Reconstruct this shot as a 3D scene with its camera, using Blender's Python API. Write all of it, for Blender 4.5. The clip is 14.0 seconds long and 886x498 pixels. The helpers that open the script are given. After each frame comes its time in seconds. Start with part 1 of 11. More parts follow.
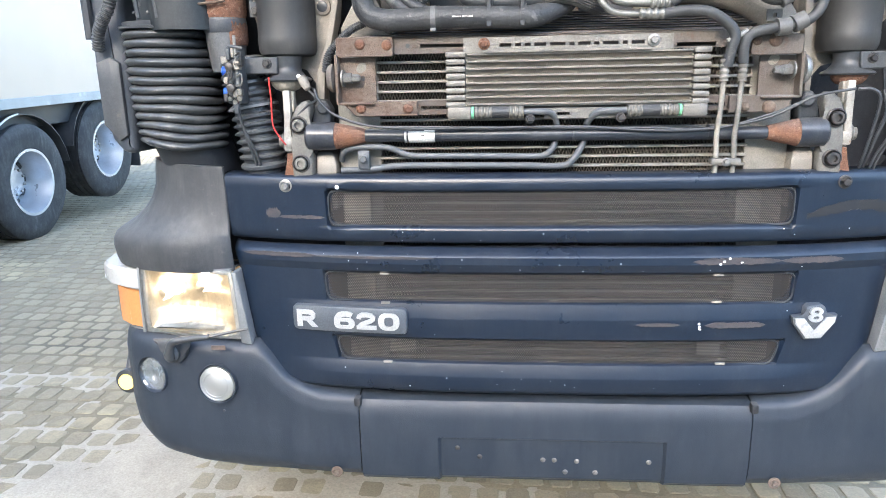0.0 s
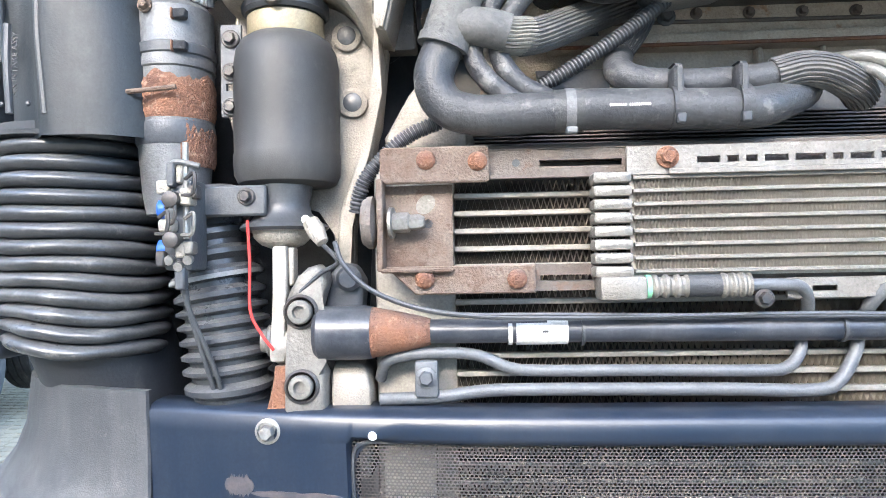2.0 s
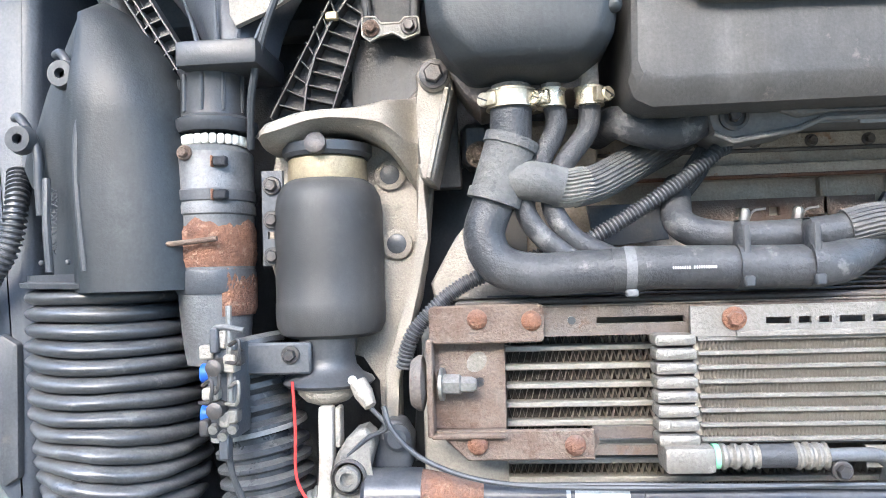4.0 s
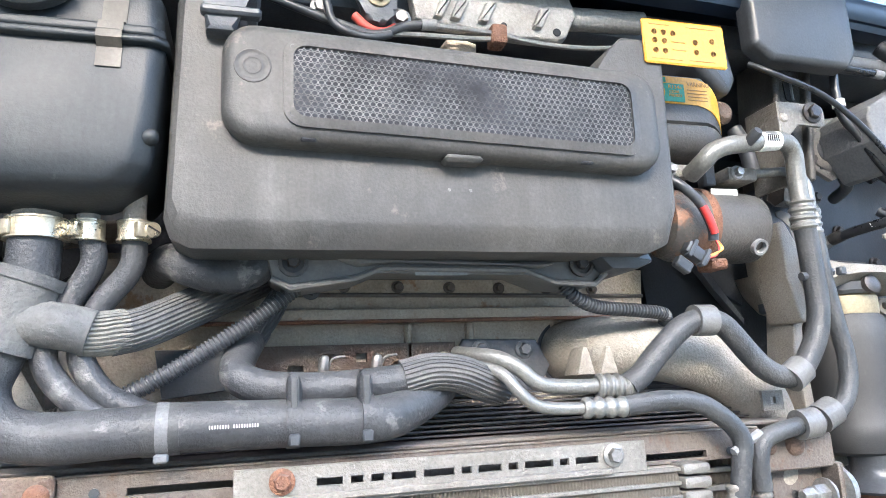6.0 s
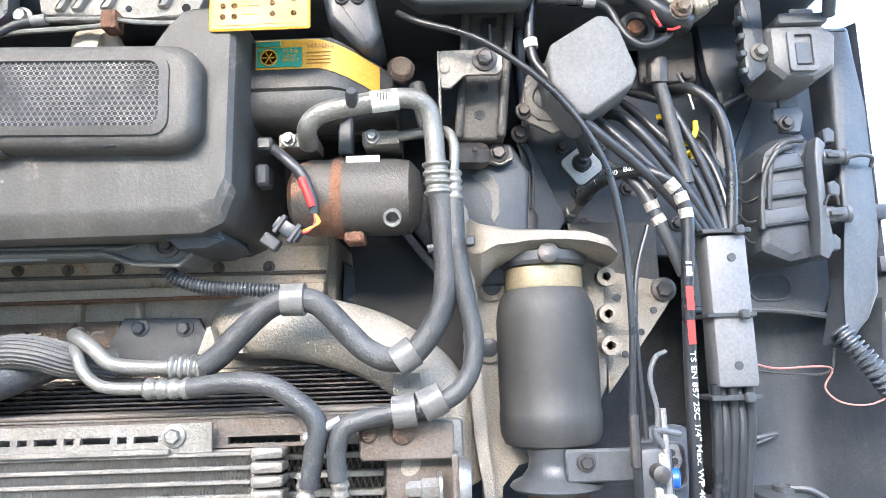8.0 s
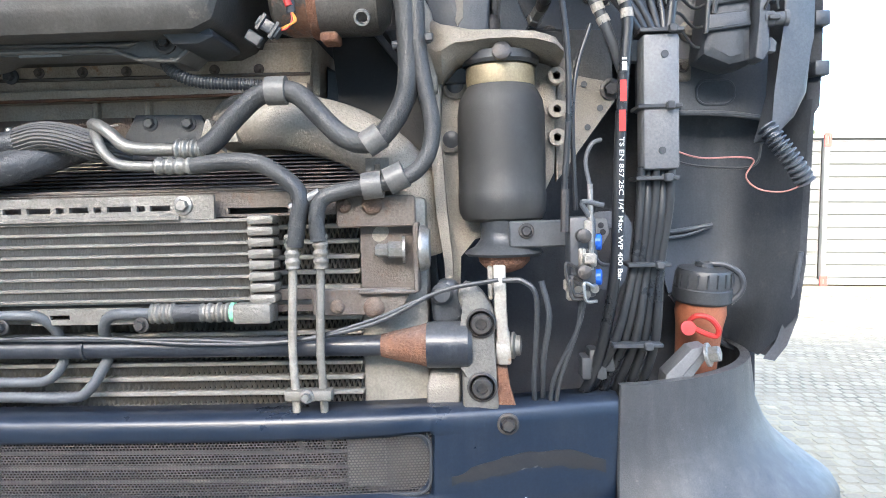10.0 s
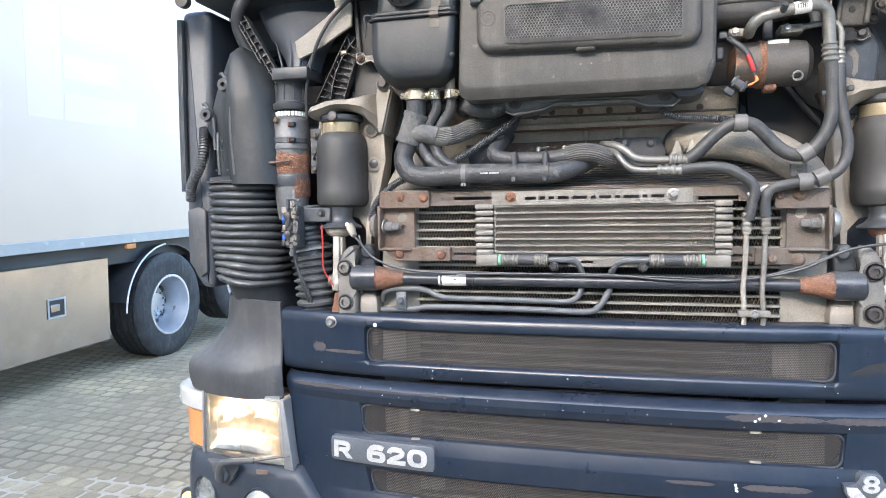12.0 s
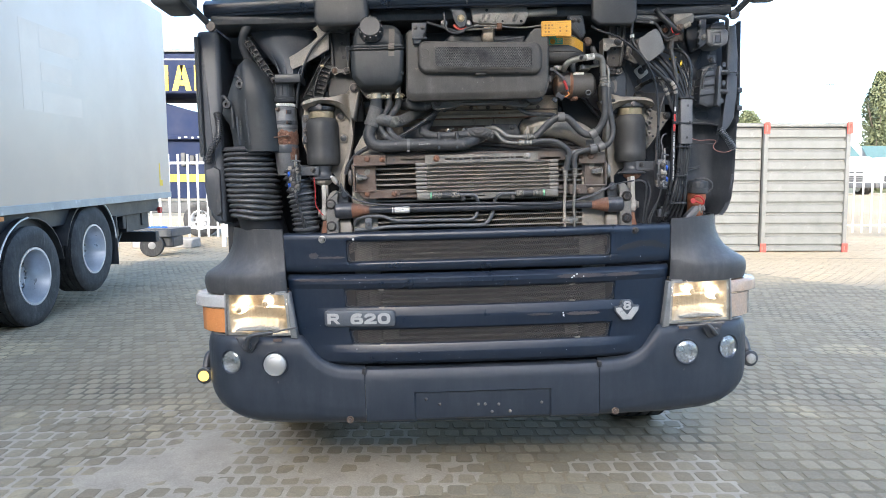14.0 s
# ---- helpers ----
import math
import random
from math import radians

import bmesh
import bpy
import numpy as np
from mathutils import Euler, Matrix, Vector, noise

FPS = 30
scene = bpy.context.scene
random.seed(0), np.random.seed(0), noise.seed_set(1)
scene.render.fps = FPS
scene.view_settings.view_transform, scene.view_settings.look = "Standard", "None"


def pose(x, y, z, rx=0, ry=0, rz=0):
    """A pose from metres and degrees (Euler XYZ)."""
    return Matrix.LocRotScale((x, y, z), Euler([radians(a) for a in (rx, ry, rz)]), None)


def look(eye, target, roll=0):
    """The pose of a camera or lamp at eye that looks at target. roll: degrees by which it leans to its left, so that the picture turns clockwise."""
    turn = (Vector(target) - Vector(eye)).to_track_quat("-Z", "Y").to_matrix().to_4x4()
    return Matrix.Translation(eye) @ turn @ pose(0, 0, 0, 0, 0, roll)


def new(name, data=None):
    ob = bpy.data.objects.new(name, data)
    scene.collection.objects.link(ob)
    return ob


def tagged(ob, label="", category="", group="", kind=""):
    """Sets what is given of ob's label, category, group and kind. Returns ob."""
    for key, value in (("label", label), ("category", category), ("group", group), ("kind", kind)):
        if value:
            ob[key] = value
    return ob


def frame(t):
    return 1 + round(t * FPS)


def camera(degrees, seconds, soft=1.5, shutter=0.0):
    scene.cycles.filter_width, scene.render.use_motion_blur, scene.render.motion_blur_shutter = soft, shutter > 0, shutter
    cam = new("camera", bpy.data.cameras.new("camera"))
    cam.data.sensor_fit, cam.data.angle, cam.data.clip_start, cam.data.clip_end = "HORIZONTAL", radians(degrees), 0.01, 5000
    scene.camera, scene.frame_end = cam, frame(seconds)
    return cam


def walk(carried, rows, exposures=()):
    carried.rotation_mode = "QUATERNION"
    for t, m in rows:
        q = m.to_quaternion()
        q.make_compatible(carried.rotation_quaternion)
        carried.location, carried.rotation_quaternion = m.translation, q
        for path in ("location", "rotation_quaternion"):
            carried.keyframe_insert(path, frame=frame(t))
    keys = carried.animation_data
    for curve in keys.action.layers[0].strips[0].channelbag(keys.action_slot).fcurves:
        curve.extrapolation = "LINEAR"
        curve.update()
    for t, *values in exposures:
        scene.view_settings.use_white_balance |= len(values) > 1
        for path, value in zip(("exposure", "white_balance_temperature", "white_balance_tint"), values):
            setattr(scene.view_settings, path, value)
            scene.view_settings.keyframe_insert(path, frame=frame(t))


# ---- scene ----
cam = camera(66.2, 14.0, soft=0.85)
METRES, EYE, TILT, LEAN, TURN = 4.2, 1.45, -15.0, 0.0, 0.0
EXPOSURES = [(0.0, 2.42, 5900, 8), (0.5, 2.74, 5850, 8), (1.5, 2.98, 5800, 9), (2.2, 3.02, 5750, 9), (4.4, 2.93, 5700, 9), (6.0, 2.98, 5700, 9), (8.0, 3.1, 5750, 9), (10.4, 2.4, 5800, 8), (11.0, 3.1, 5900, 9),
             (11.5, 3.15, 5950, 10), (12.0, 2.36, 5950, 10), (12.5, 2.12, 5900, 9), (13.5, 1.78, 5850, 9), (14.0, 1.52, 5850, 9)]
PATH = [
    (0, (-0.144, -1.552, 1.434), (-0.302, 0.384, 0.958), -1.1),
    (0.5, (-0.261, -1.327, 1.41), (-0.181, 0.608, 0.907), -1.3),
    (1, (-0.269, -1.06, 1.382), (-0.206, 0.899, 0.987), -1.3),
    (1.5, (-0.319, -0.867, 1.397), (-0.334, 1.119, 1.162), -1.2),
    (2, (-0.41, -0.727, 1.395), (-0.509, 1.27, 1.438), -1.1),
    (2.2, (-0.425, -0.687, 1.389), (-0.552, 1.307, 1.479), -1.0),
    (4.3, (-0.444, -0.698, 1.606), (-0.604, 1.295, 1.672), -1.8),
    (4.5, (-0.435, -0.693, 1.61), (-0.47, 1.304, 1.723), -1.9),
    (5, (-0.425, -0.675, 1.603), (-0.145, 1.277, 1.939), -2.4),
    (5.5, (-0.383, -0.655, 1.605), (0.144, 1.233, 2.003), -2.9),
    (6, (-0.211, -0.652, 1.613), (0.34, 1.231, 2.005), -2.6),
    (6.5, (0.012, -0.632, 1.629), (0.552, 1.266, 1.953), -2.9),
    (7, (0.206, -0.678, 1.626), (0.645, 1.246, 1.95), -2.6),
    (7.5, (0.406, -0.693, 1.618), (0.614, 1.267, 1.959), -2.3),
    (8, (0.557, -0.728, 1.607), (0.541, 1.248, 1.915), -1.9),
    (8.2, (0.607, -0.756, 1.582), (0.564, 1.226, 1.847), -1.9),
    (10.3, (0.641, -0.912, 1.508), (0.537, 1.079, 1.348), -1.3),
    (10.5, (0.573, -0.96, 1.522), (0.458, 1.029, 1.349), -1.2),
    (11, (0.35, -1.11, 1.494), (0.1, 0.874, 1.455), -0.7),
    (11.5, (0.217, -1.342, 1.505), (-0.329, 0.579, 1.408), -0.7),
    (12, (0.112, -1.593, 1.474), (-0.412, 0.334, 1.378), -0.7),
    (12.5, (-0.03, -1.907, 1.452), (-0.453, 0.046, 1.367), -0.8),
    (13, (-0.121, -2.227, 1.438), (-0.24, -0.232, 1.365), -1.1),
    (13.5, (-0.128, -2.545, 1.398), (-0.12, -0.547, 1.314), -1.6),
    (14, (-0.204, -2.819, 1.375), (-0.172, -0.827, 1.209), -1.6),
]
# the lorry stands on a slight cross slope: its own level frame leans against the world
LEANING = Matrix.Rotation(radians(-1.5), 4, "Y")
walk(cam, [(t, LEANING @ look(eye, target, roll)) for t, eye, target, roll in PATH], EXPOSURES)

# ---- world and sun ----
SUN_EL, SUN_AZ = radians(21), radians(194)      # azimuth from +y towards +x
world = bpy.data.worlds.new("sky")
scene.world = world
world.use_nodes = True
wn = world.node_tree.nodes
sky = wn.new("ShaderNodeTexSky")
sky.sky_type, sky.sun_disc = "NISHITA", False
sky.sun_elevation, sky.sun_rotation = SUN_EL, SUN_AZ
sky.air_density, sky.dust_density, sky.ozone_density = 1.0, 3.0, 1.0
wn["Background"].inputs["Strength"].default_value = 0.30
world.node_tree.links.new(sky.outputs[0], wn["Background"].inputs[0])
sun = new("sun", bpy.data.lights.new("sun", "SUN"))
sun.data.energy, sun.data.angle, sun.data.color = 2.0, radians(0.6), (1.0, 0.87, 0.68)
sun.matrix_world = look((0, 0, 0), (-math.sin(SUN_AZ) * math.cos(SUN_EL), -math.cos(SUN_AZ) * math.cos(SUN_EL), -math.sin(SUN_EL)))


# ---- materials ----
def ramp(nt, fac, lo, hi):
    r = nt.nodes.new("ShaderNodeMapRange")
    r.inputs[1].default_value, r.inputs[2].default_value = lo, hi
    nt.links.new(fac, r.inputs[0])
    return r.outputs[0]


def calc(nt, kind, a, b):
    n = nt.nodes.new("ShaderNodeMath")
    n.operation, n.use_clamp = kind, kind == "MULTIPLY"
    for i, v in enumerate((a, b)):
        if isinstance(v, float):
            n.inputs[i].default_value = v
        else:
            nt.links.new(v, n.inputs[i])
    return n.outputs[0]


def mix(nt, fac, a, b):
    m = nt.nodes.new("ShaderNodeMix")
    m.data_type = "RGBA"
    if isinstance(fac, float):
        m.inputs[0].default_value = fac
    else:
        nt.links.new(fac, m.inputs[0])
    for i, v in ((6, a), (7, b)):
        if isinstance(v, tuple):
            m.inputs[i].default_value = (*v, 1)
        else:
            nt.links.new(v, m.inputs[i])
    return m.outputs[2]


def noise_tex(nt, vec, scale, detail=5, rough=0.6, stretch=None):
    if stretch:
        mp = nt.nodes.new("ShaderNodeMapping")
        mp.inputs["Scale"].default_value = stretch
        nt.links.new(vec, mp.inputs["Vector"])
        vec = mp.outputs[0]
    n = nt.nodes.new("ShaderNodeTexNoise")
    n.inputs["Scale"].default_value, n.inputs["Detail"].default_value, n.inputs["Roughness"].default_value = scale, detail, rough
    nt.links.new(vec, n.inputs["Vector"])
    return n.outputs[0]


def mat(name, col, rough=0.5, metal=0.0, col2=None, amt=0.6, scale=9, col3=None, amt3=0.7, scale3=35, lo3=0.56, fine=260,
        bump=0.15, coat=0.0, stretch=None, emit=0.0, dust=0.0, dustcol=(0.315, 0.312, 0.30)):
    """Base colour, blotches of col2, sharper spots of col3, fine relief."""
    m = bpy.data.materials.new(name)
    m.use_nodes = True
    nt = m.node_tree
    b = nt.nodes["Principled BSDF"]
    tc = nt.nodes.new("ShaderNodeTexCoord").outputs["Object"]
    c = col
    big = noise_tex(nt, tc, scale, 6, 0.65, stretch)
    if col2:
        f = ramp(nt, big, 0.36, 0.68)
        s = nt.nodes.new("ShaderNodeMath")
        s.operation = "MULTIPLY"
        nt.links.new(f, s.inputs[0])
        s.inputs[1].default_value = amt
        c = mix(nt, s.outputs[0], c, col2)
    if col3:
        n3 = noise_tex(nt, tc, scale3, 7, 0.7)
        f = ramp(nt, n3, lo3, lo3 + 0.06)
        s = nt.nodes.new("ShaderNodeMath")
        s.operation = "MULTIPLY"
        nt.links.new(f, s.inputs[0])
        s.inputs[1].default_value = amt3
        c = mix(nt, s.outputs[0], c, col3)
    if dust:
        # settled dust: streaky blotches, thicker on faces that look up
        n4 = ramp(nt, noise_tex(nt, tc, 7, 9, 0.8), 0.42, 0.74)
        st = ramp(nt, noise_tex(nt, tc, 4, 6, 0.7, (9, 9, 1.3)), 0.34, 0.66)
        up = nt.nodes.new("ShaderNodeSeparateXYZ")
        nt.links.new(nt.nodes.new("ShaderNodeNewGeometry").outputs["Normal"], up.inputs[0])
        lay = calc(nt, "MULTIPLY", ramp(nt, up.outputs[2], 0.15, 1.0), ramp(nt, noise_tex(nt, tc, 22, 6, 0.75), 0.25, 0.65))
        f = calc(nt, "MULTIPLY", calc(nt, "ADD", calc(nt, "MULTIPLY", n4, st), lay), dust)
        c = mix(nt, f, c, dustcol)
    fin = noise_tex(nt, tc, fine, 3, 0.6)
    hsv = nt.nodes.new("ShaderNodeHueSaturation")
    nt.links.new(ramp_val(nt, fin, 0.85, 1.15), hsv.inputs["Value"])
    if isinstance(c, tuple):
        hsv.inputs["Color"].default_value = (*c, 1)
    else:
        nt.links.new(c, hsv.inputs["Color"])
    nt.links.new(hsv.outputs[0], b.inputs["Base Color"])
    nt.links.new(ramp_val(nt, big, max(0.03, rough - 0.12), min(1, rough + 0.12)), b.inputs["Roughness"])
    b.inputs["Metallic"].default_value = metal
    b.inputs["Coat Weight"].default_value = coat
    b.inputs["Coat Roughness"].default_value = 0.08
    if bump:
        bp = nt.nodes.new("ShaderNodeBump")
        bp.inputs["Strength"].default_value, bp.inputs["Distance"].default_value = bump, 0.004
        nt.links.new(fin, bp.inputs["Height"])
        nt.links.new(bp.outputs[0], b.inputs["Normal"])
    if emit:
        b.inputs["Emission Color"].default_value = (*col, 1)
        b.inputs["Emission Strength"].default_value = emit
    return m


def ramp_val(nt, fac, lo, hi):
    r = nt.nodes.new("ShaderNodeMapRange")
    r.inputs[1].default_value, r.inputs[2].default_value, r.inputs[3].default_value, r.inputs[4].default_value = 0.3, 0.7, lo, hi
    nt.links.new(fac, r.inputs[0])
    return r.outputs[0]


def glass(name, tint=(1, 1, 1), rough=0.03, clear=0.85):
    """A thin pane: mostly clear, with a glossy skin."""
    m = bpy.data.materials.new(name)
    m.use_nodes = True
    nt = m.node_tree
    nt.nodes.remove(nt.nodes["Principled BSDF"])
    t, g, x = nt.nodes.new("ShaderNodeBsdfTransparent"), nt.nodes.new("ShaderNodeBsdfGlossy"), nt.nodes.new("ShaderNodeMixShader")
    t.inputs[0].default_value = (*tint, 1)
    g.inputs["Roughness"].default_value = rough
    x.inputs[0].default_value = 1 - clear
    nt.links.new(t.outputs[0], x.inputs[1])
    nt.links.new(g.outputs[0], x.inputs[2])
    nt.links.new(x.outputs[0], nt.nodes["Material Output"].inputs[0])
    return m


def lamp_glass(name):
    """Moulded lamp glass: partly clear, partly scattering."""
    m = bpy.data.materials.new(name)
    m.use_nodes = True
    nt = m.node_tree
    nt.nodes.remove(nt.nodes["Principled BSDF"])
    t, r, g = nt.nodes.new("ShaderNodeBsdfTransparent"), nt.nodes.new("ShaderNodeBsdfRefraction"), nt.nodes.new("ShaderNodeBsdfGlossy")
    r.inputs["Roughness"].default_value, r.inputs["IOR"].default_value = 0.2, 1.3
    g.inputs["Roughness"].default_value = 0.06
    a, b = nt.nodes.new("ShaderNodeMixShader"), nt.nodes.new("ShaderNodeMixShader")
    a.inputs[0].default_value, b.inputs[0].default_value = 0.5, 0.08
    nt.links.new(t.outputs[0], a.inputs[1])
    nt.links.new(r.outputs[0], a.inputs[2])
    nt.links.new(a.outputs[0], b.inputs[1])
    nt.links.new(g.outputs[0], b.inputs[2])
    nt.links.new(b.outputs[0], nt.nodes["Material Output"].inputs[0])
    return m


def glow(name, col, strength):
    m = bpy.data.materials.new(name)
    m.use_nodes = True
    nt = m.node_tree
    e = nt.nodes.new("ShaderNodeEmission")
    e.inputs[0].default_value, e.inputs[1].default_value = (*col, 1), strength
    nt.links.new(e.outputs[0], nt.nodes["Material Output"].inputs[0])
    return m


def wire_gauze(name, px, pz, hole):
    """Fine perforated sheet: staggered holes by the sheet's own x and z."""
    m = mat(name, (0.038, 0.036, 0.035), 0.65, 0.2, (0.075, 0.064, 0.058), 0.75, 16, (0.025, 0.025, 0.026), 0.5, 40, 0.6, bump=0)
    nt = m.node_tree
    tc = nt.nodes.new("ShaderNodeTexCoord").outputs["Object"]
    sp = nt.nodes.new("ShaderNodeSeparateXYZ")
    nt.links.new(tc, sp.inputs[0])

    def op(kind, a, b=None):
        n = nt.nodes.new("ShaderNodeMath")
        n.operation = kind
        for i, v in enumerate((a, b)):
            if v is None:
                continue
            if isinstance(v, (int, float)):
                n.inputs[i].default_value = v
            else:
                nt.links.new(v, n.inputs[i])
        return n.outputs[0]
    v = op("DIVIDE", sp.outputs[2], pz)
    row = op("FLOOR", v)
    u = op("ADD", op("DIVIDE", sp.outputs[0], px), op("MULTIPLY", row, 0.5))
    du, dv = op("SUBTRACT", op("FRACT", u), 0.5), op("SUBTRACT", op("FRACT", v), 0.5)
    inside = op("LESS_THAN", op("ADD", op("MULTIPLY", du, du), op("MULTIPLY", dv, dv)), hole * hole)
    t, x = nt.nodes.new("ShaderNodeBsdfTransparent"), nt.nodes.new("ShaderNodeMixShader")
    nt.links.new(inside, x.inputs[0])
    nt.links.new(nt.nodes["Principled BSDF"].outputs[0], x.inputs[1])
    nt.links.new(t.outputs[0], x.inputs[2])
    nt.links.new(x.outputs[0], nt.nodes["Material Output"].inputs[0])
    return m


NAVY = mat("navy_paint", (0.00414, 0.01111, 0.02634), 0.36, 0.0, (0.00558, 0.01338, 0.02857), 0.6, 5, (0.0315, 0.04423, 0.05266), 0.15, 18, 0.66, bump=0.015, coat=0.12, dust=0.06)
PLASTIC = mat("grey_black_plastic", (0.01499, 0.02251, 0.03574), 0.46, 0, (0.02754, 0.03591, 0.04915), 0.8, 6, (0.1053, 0.1245, 0.1396), 0.12, 60, 0.63, stretch=(5, 5, 1), bump=0.2, fine=500, dust=0.06)
COVER = mat("dusty_cover_plastic", (0.03977, 0.03869, 0.03743), 0.57, 0, (0.06816, 0.06318, 0.05651), 0.8, 5, (0.1704, 0.1482, 0.1233), 0.42, 26, 0.62, bump=0.15, dust=0.2)
TANKP = mat("tank_plastic", (0.01154, 0.01526, 0.01867), 0.54, 0, (0.02131, 0.02588, 0.02987), 0.7, 7, (0.07545, 0.08138, 0.07935), 0.45, 38, 0.66, bump=0.12, dust=0.11)
BLACK = mat("black_plastic", (0.0312, 0.0348, 0.0408), 0.4, 0, (0.06, 0.0624, 0.066), 0.6, 10, (0.132, 0.126, 0.12), 0.25, 40, 0.62, bump=0.1, dust=0.1)
SOOT = mat("dark_frame_paint", (0.0462, 0.0517, 0.0616), 0.45, 0.1, (0.0825, 0.0847, 0.088), 0.6, 6, (0.143, 0.1265, 0.11), 0.35, 20, 0.63, bump=0.15, dust=0.25)
RUBBER = mat("dusty_rubber", (0.02512, 0.02691, 0.03111), 0.5, 0, (0.04664, 0.04799, 0.05124), 0.8, 12, (0.1704, 0.1659, 0.1574), 0.6, 20, 0.58, bump=0.45, fine=180, dust=0.15)
BAG = mat("air_spring_rubber", (0.023, 0.02371, 0.02458), 0.6, 0, (0.04155, 0.04054, 0.03902), 0.8, 5, (0.06678, 0.06426, 0.06086), 0.35, 30, 0.62, bump=0.08, fine=700, dust=0.14)
BELLOW = mat("bellows_rubber", (0.024, 0.0275, 0.034), 0.36, 0, (0.046, 0.048, 0.051), 0.8, 8, (0.14, 0.135, 0.125), 0.5, 34, 0.6, bump=0.2, dust=0.3, coat=0.25)
ALLOY = mat("cast_alloy", (0.2584, 0.234, 0.1999), 0.55, 0.2, (0.1901, 0.1638, 0.1316), 0.8, 9, (0.117, 0.0975, 0.078), 0.6, 30, 0.62, bump=0.4, fine=400, dust=0.2)
ALU = mat("bare_aluminium", (0.2068, 0.1936, 0.1716), 0.5, 0.3, (0.132, 0.1197, 0.1012), 0.85, 16, (0.3344, 0.3168, 0.2816), 0.5, 50, 0.6, bump=0.4, dust=0.2)
TUBEAL = mat("cooler_tube_alloy", (0.2661, 0.2484, 0.2173), 0.5, 0.25, (0.1863, 0.1686, 0.1419), 0.8, 25, (0.1331, 0.1109, 0.08427), 0.5, 70, 0.63, bump=0.2)
FINS = mat("cooler_fins", (0.40, 0.375, 0.33), 0.6, 0.2, (0.33, 0.30, 0.26), 0.8, 20, (0.6, 0.56, 0.5), 0.4, 60, 0.6, bump=0.1)
FINSDK = mat("dark_cooler_fins", (0.34, 0.31, 0.26), 0.6, 0.2, (0.36, 0.31, 0.24), 0.7, 20, bump=0.1)
RUST = mat("rusty_steel", (0.1084, 0.06864, 0.04913), 0.85, 0.1, (0.1806, 0.1481, 0.1228), 0.9, 14, (0.07225, 0.03613, 0.02529), 0.6, 50, 0.58, bump=0.7, fine=300, dust=0.28, dustcol=(0.30, 0.25, 0.20))
RUSTB = mat("bright_rust", (0.20, 0.088, 0.045), 0.9, 0, (0.12, 0.06, 0.042), 0.9, 22, (0.28, 0.17, 0.11), 0.6, 60, 0.58, bump=0.9, dust=0.2)
BEAMST = mat("brown_steel_beam", (0.0884, 0.068, 0.05644), 0.7, 0.2, (0.1428, 0.1224, 0.102), 0.8, 9, (0.102, 0.0578, 0.0374), 0.6, 40, 0.58, bump=0.4, dust=0.35)
ENGINE = mat("grimy_engine_metal", (0.4928, 0.42, 0.3304), 0.6, 0.1, (0.3024, 0.2464, 0.1848), 0.9, 9, (0.2912, 0.1624, 0.084), 0.8, 24, 0.59, bump=0.6, dust=0.22)
CASTIN = mat("dusty_cast_manifold", (0.31, 0.285, 0.245), 0.6, 0.1, (0.215, 0.19, 0.158), 0.85, 10, (0.38, 0.35, 0.30), 0.5, 30, 0.6, bump=0.6)
NAVYBAR = mat("navy_bar_paint", (0.010, 0.015, 0.026), 0.38, 0, (0.028, 0.031, 0.04), 0.7, 14, (0.22, 0.205, 0.19), 0.5, 34, 0.65, bump=0.1, coat=0.2, dust=0.2)
STEEL = mat("zinc_steel", (0.357, 0.357, 0.3485), 0.42, 0.75, (0.187, 0.1615, 0.136), 0.7, 40, bump=0.2)
BOLTDK = mat("dark_bolt", (0.05, 0.05, 0.052), 0.45, 0.5, (0.12, 0.1, 0.085), 0.6, 60, bump=0.2)
PIPEGR = mat("grey_coated_pipe", (0.096, 0.1024, 0.112), 0.5, 0.1, (0.048, 0.04928, 0.0512), 0.7, 14, (0.1536, 0.1472, 0.1344), 0.4, 50, 0.62, bump=0.2, dust=0.25)
BRASS = mat("yellow_zinc", (0.40, 0.335, 0.215), 0.45, 0.5, (0.27, 0.225, 0.16), 0.7, 30, bump=0.2)
WHITE = mat("white_plastic", (0.75, 0.74, 0.70), 0.5, 0, (0.5, 0.48, 0.44), 0.5, 14, bump=0.1)
FOAM = mat("beige_felt", (0.3326, 0.311, 0.2776), 0.9, 0, (0.2851, 0.2635, 0.2335), 0.7, 14, bump=0.5)
CAPGREY = mat("grey_cap", (0.198, 0.198, 0.198), 0.5, 0, (0.144, 0.144, 0.144), 0.5, 8, bump=0.15, dust=0.3)
YELLOW = mat("yellow_label", (0.68, 0.36, 0.035), 0.45, 0, (0.55, 0.29, 0.05), 0.5, 25, bump=0.03)
GREEN = mat("green_label", (0.05, 0.33, 0.22), 0.45, 0, (0.04, 0.25, 0.17), 0.5, 25, bump=0.03)
INK = mat("printing_ink", (0.03, 0.03, 0.03), 0.5, bump=0)
BROWNINK = mat("brown_ink", (0.33, 0.17, 0.03), 0.5, bump=0)
REDP = mat("red_plastic", (0.45, 0.03, 0.025), 0.5, 0, (0.3, 0.03, 0.03), 0.4, 20, bump=0.05)
BLUEP = mat("blue_plastic", (0.02, 0.11, 0.55), 0.4, 0, (0.02, 0.07, 0.35), 0.5, 30, bump=0.05)
ORANGEW = mat("orange_wire", (0.6, 0.25, 0.04), 0.5, bump=0)
GREENP = mat("green_ring", (0.2, 0.5, 0.3), 0.5, bump=0)
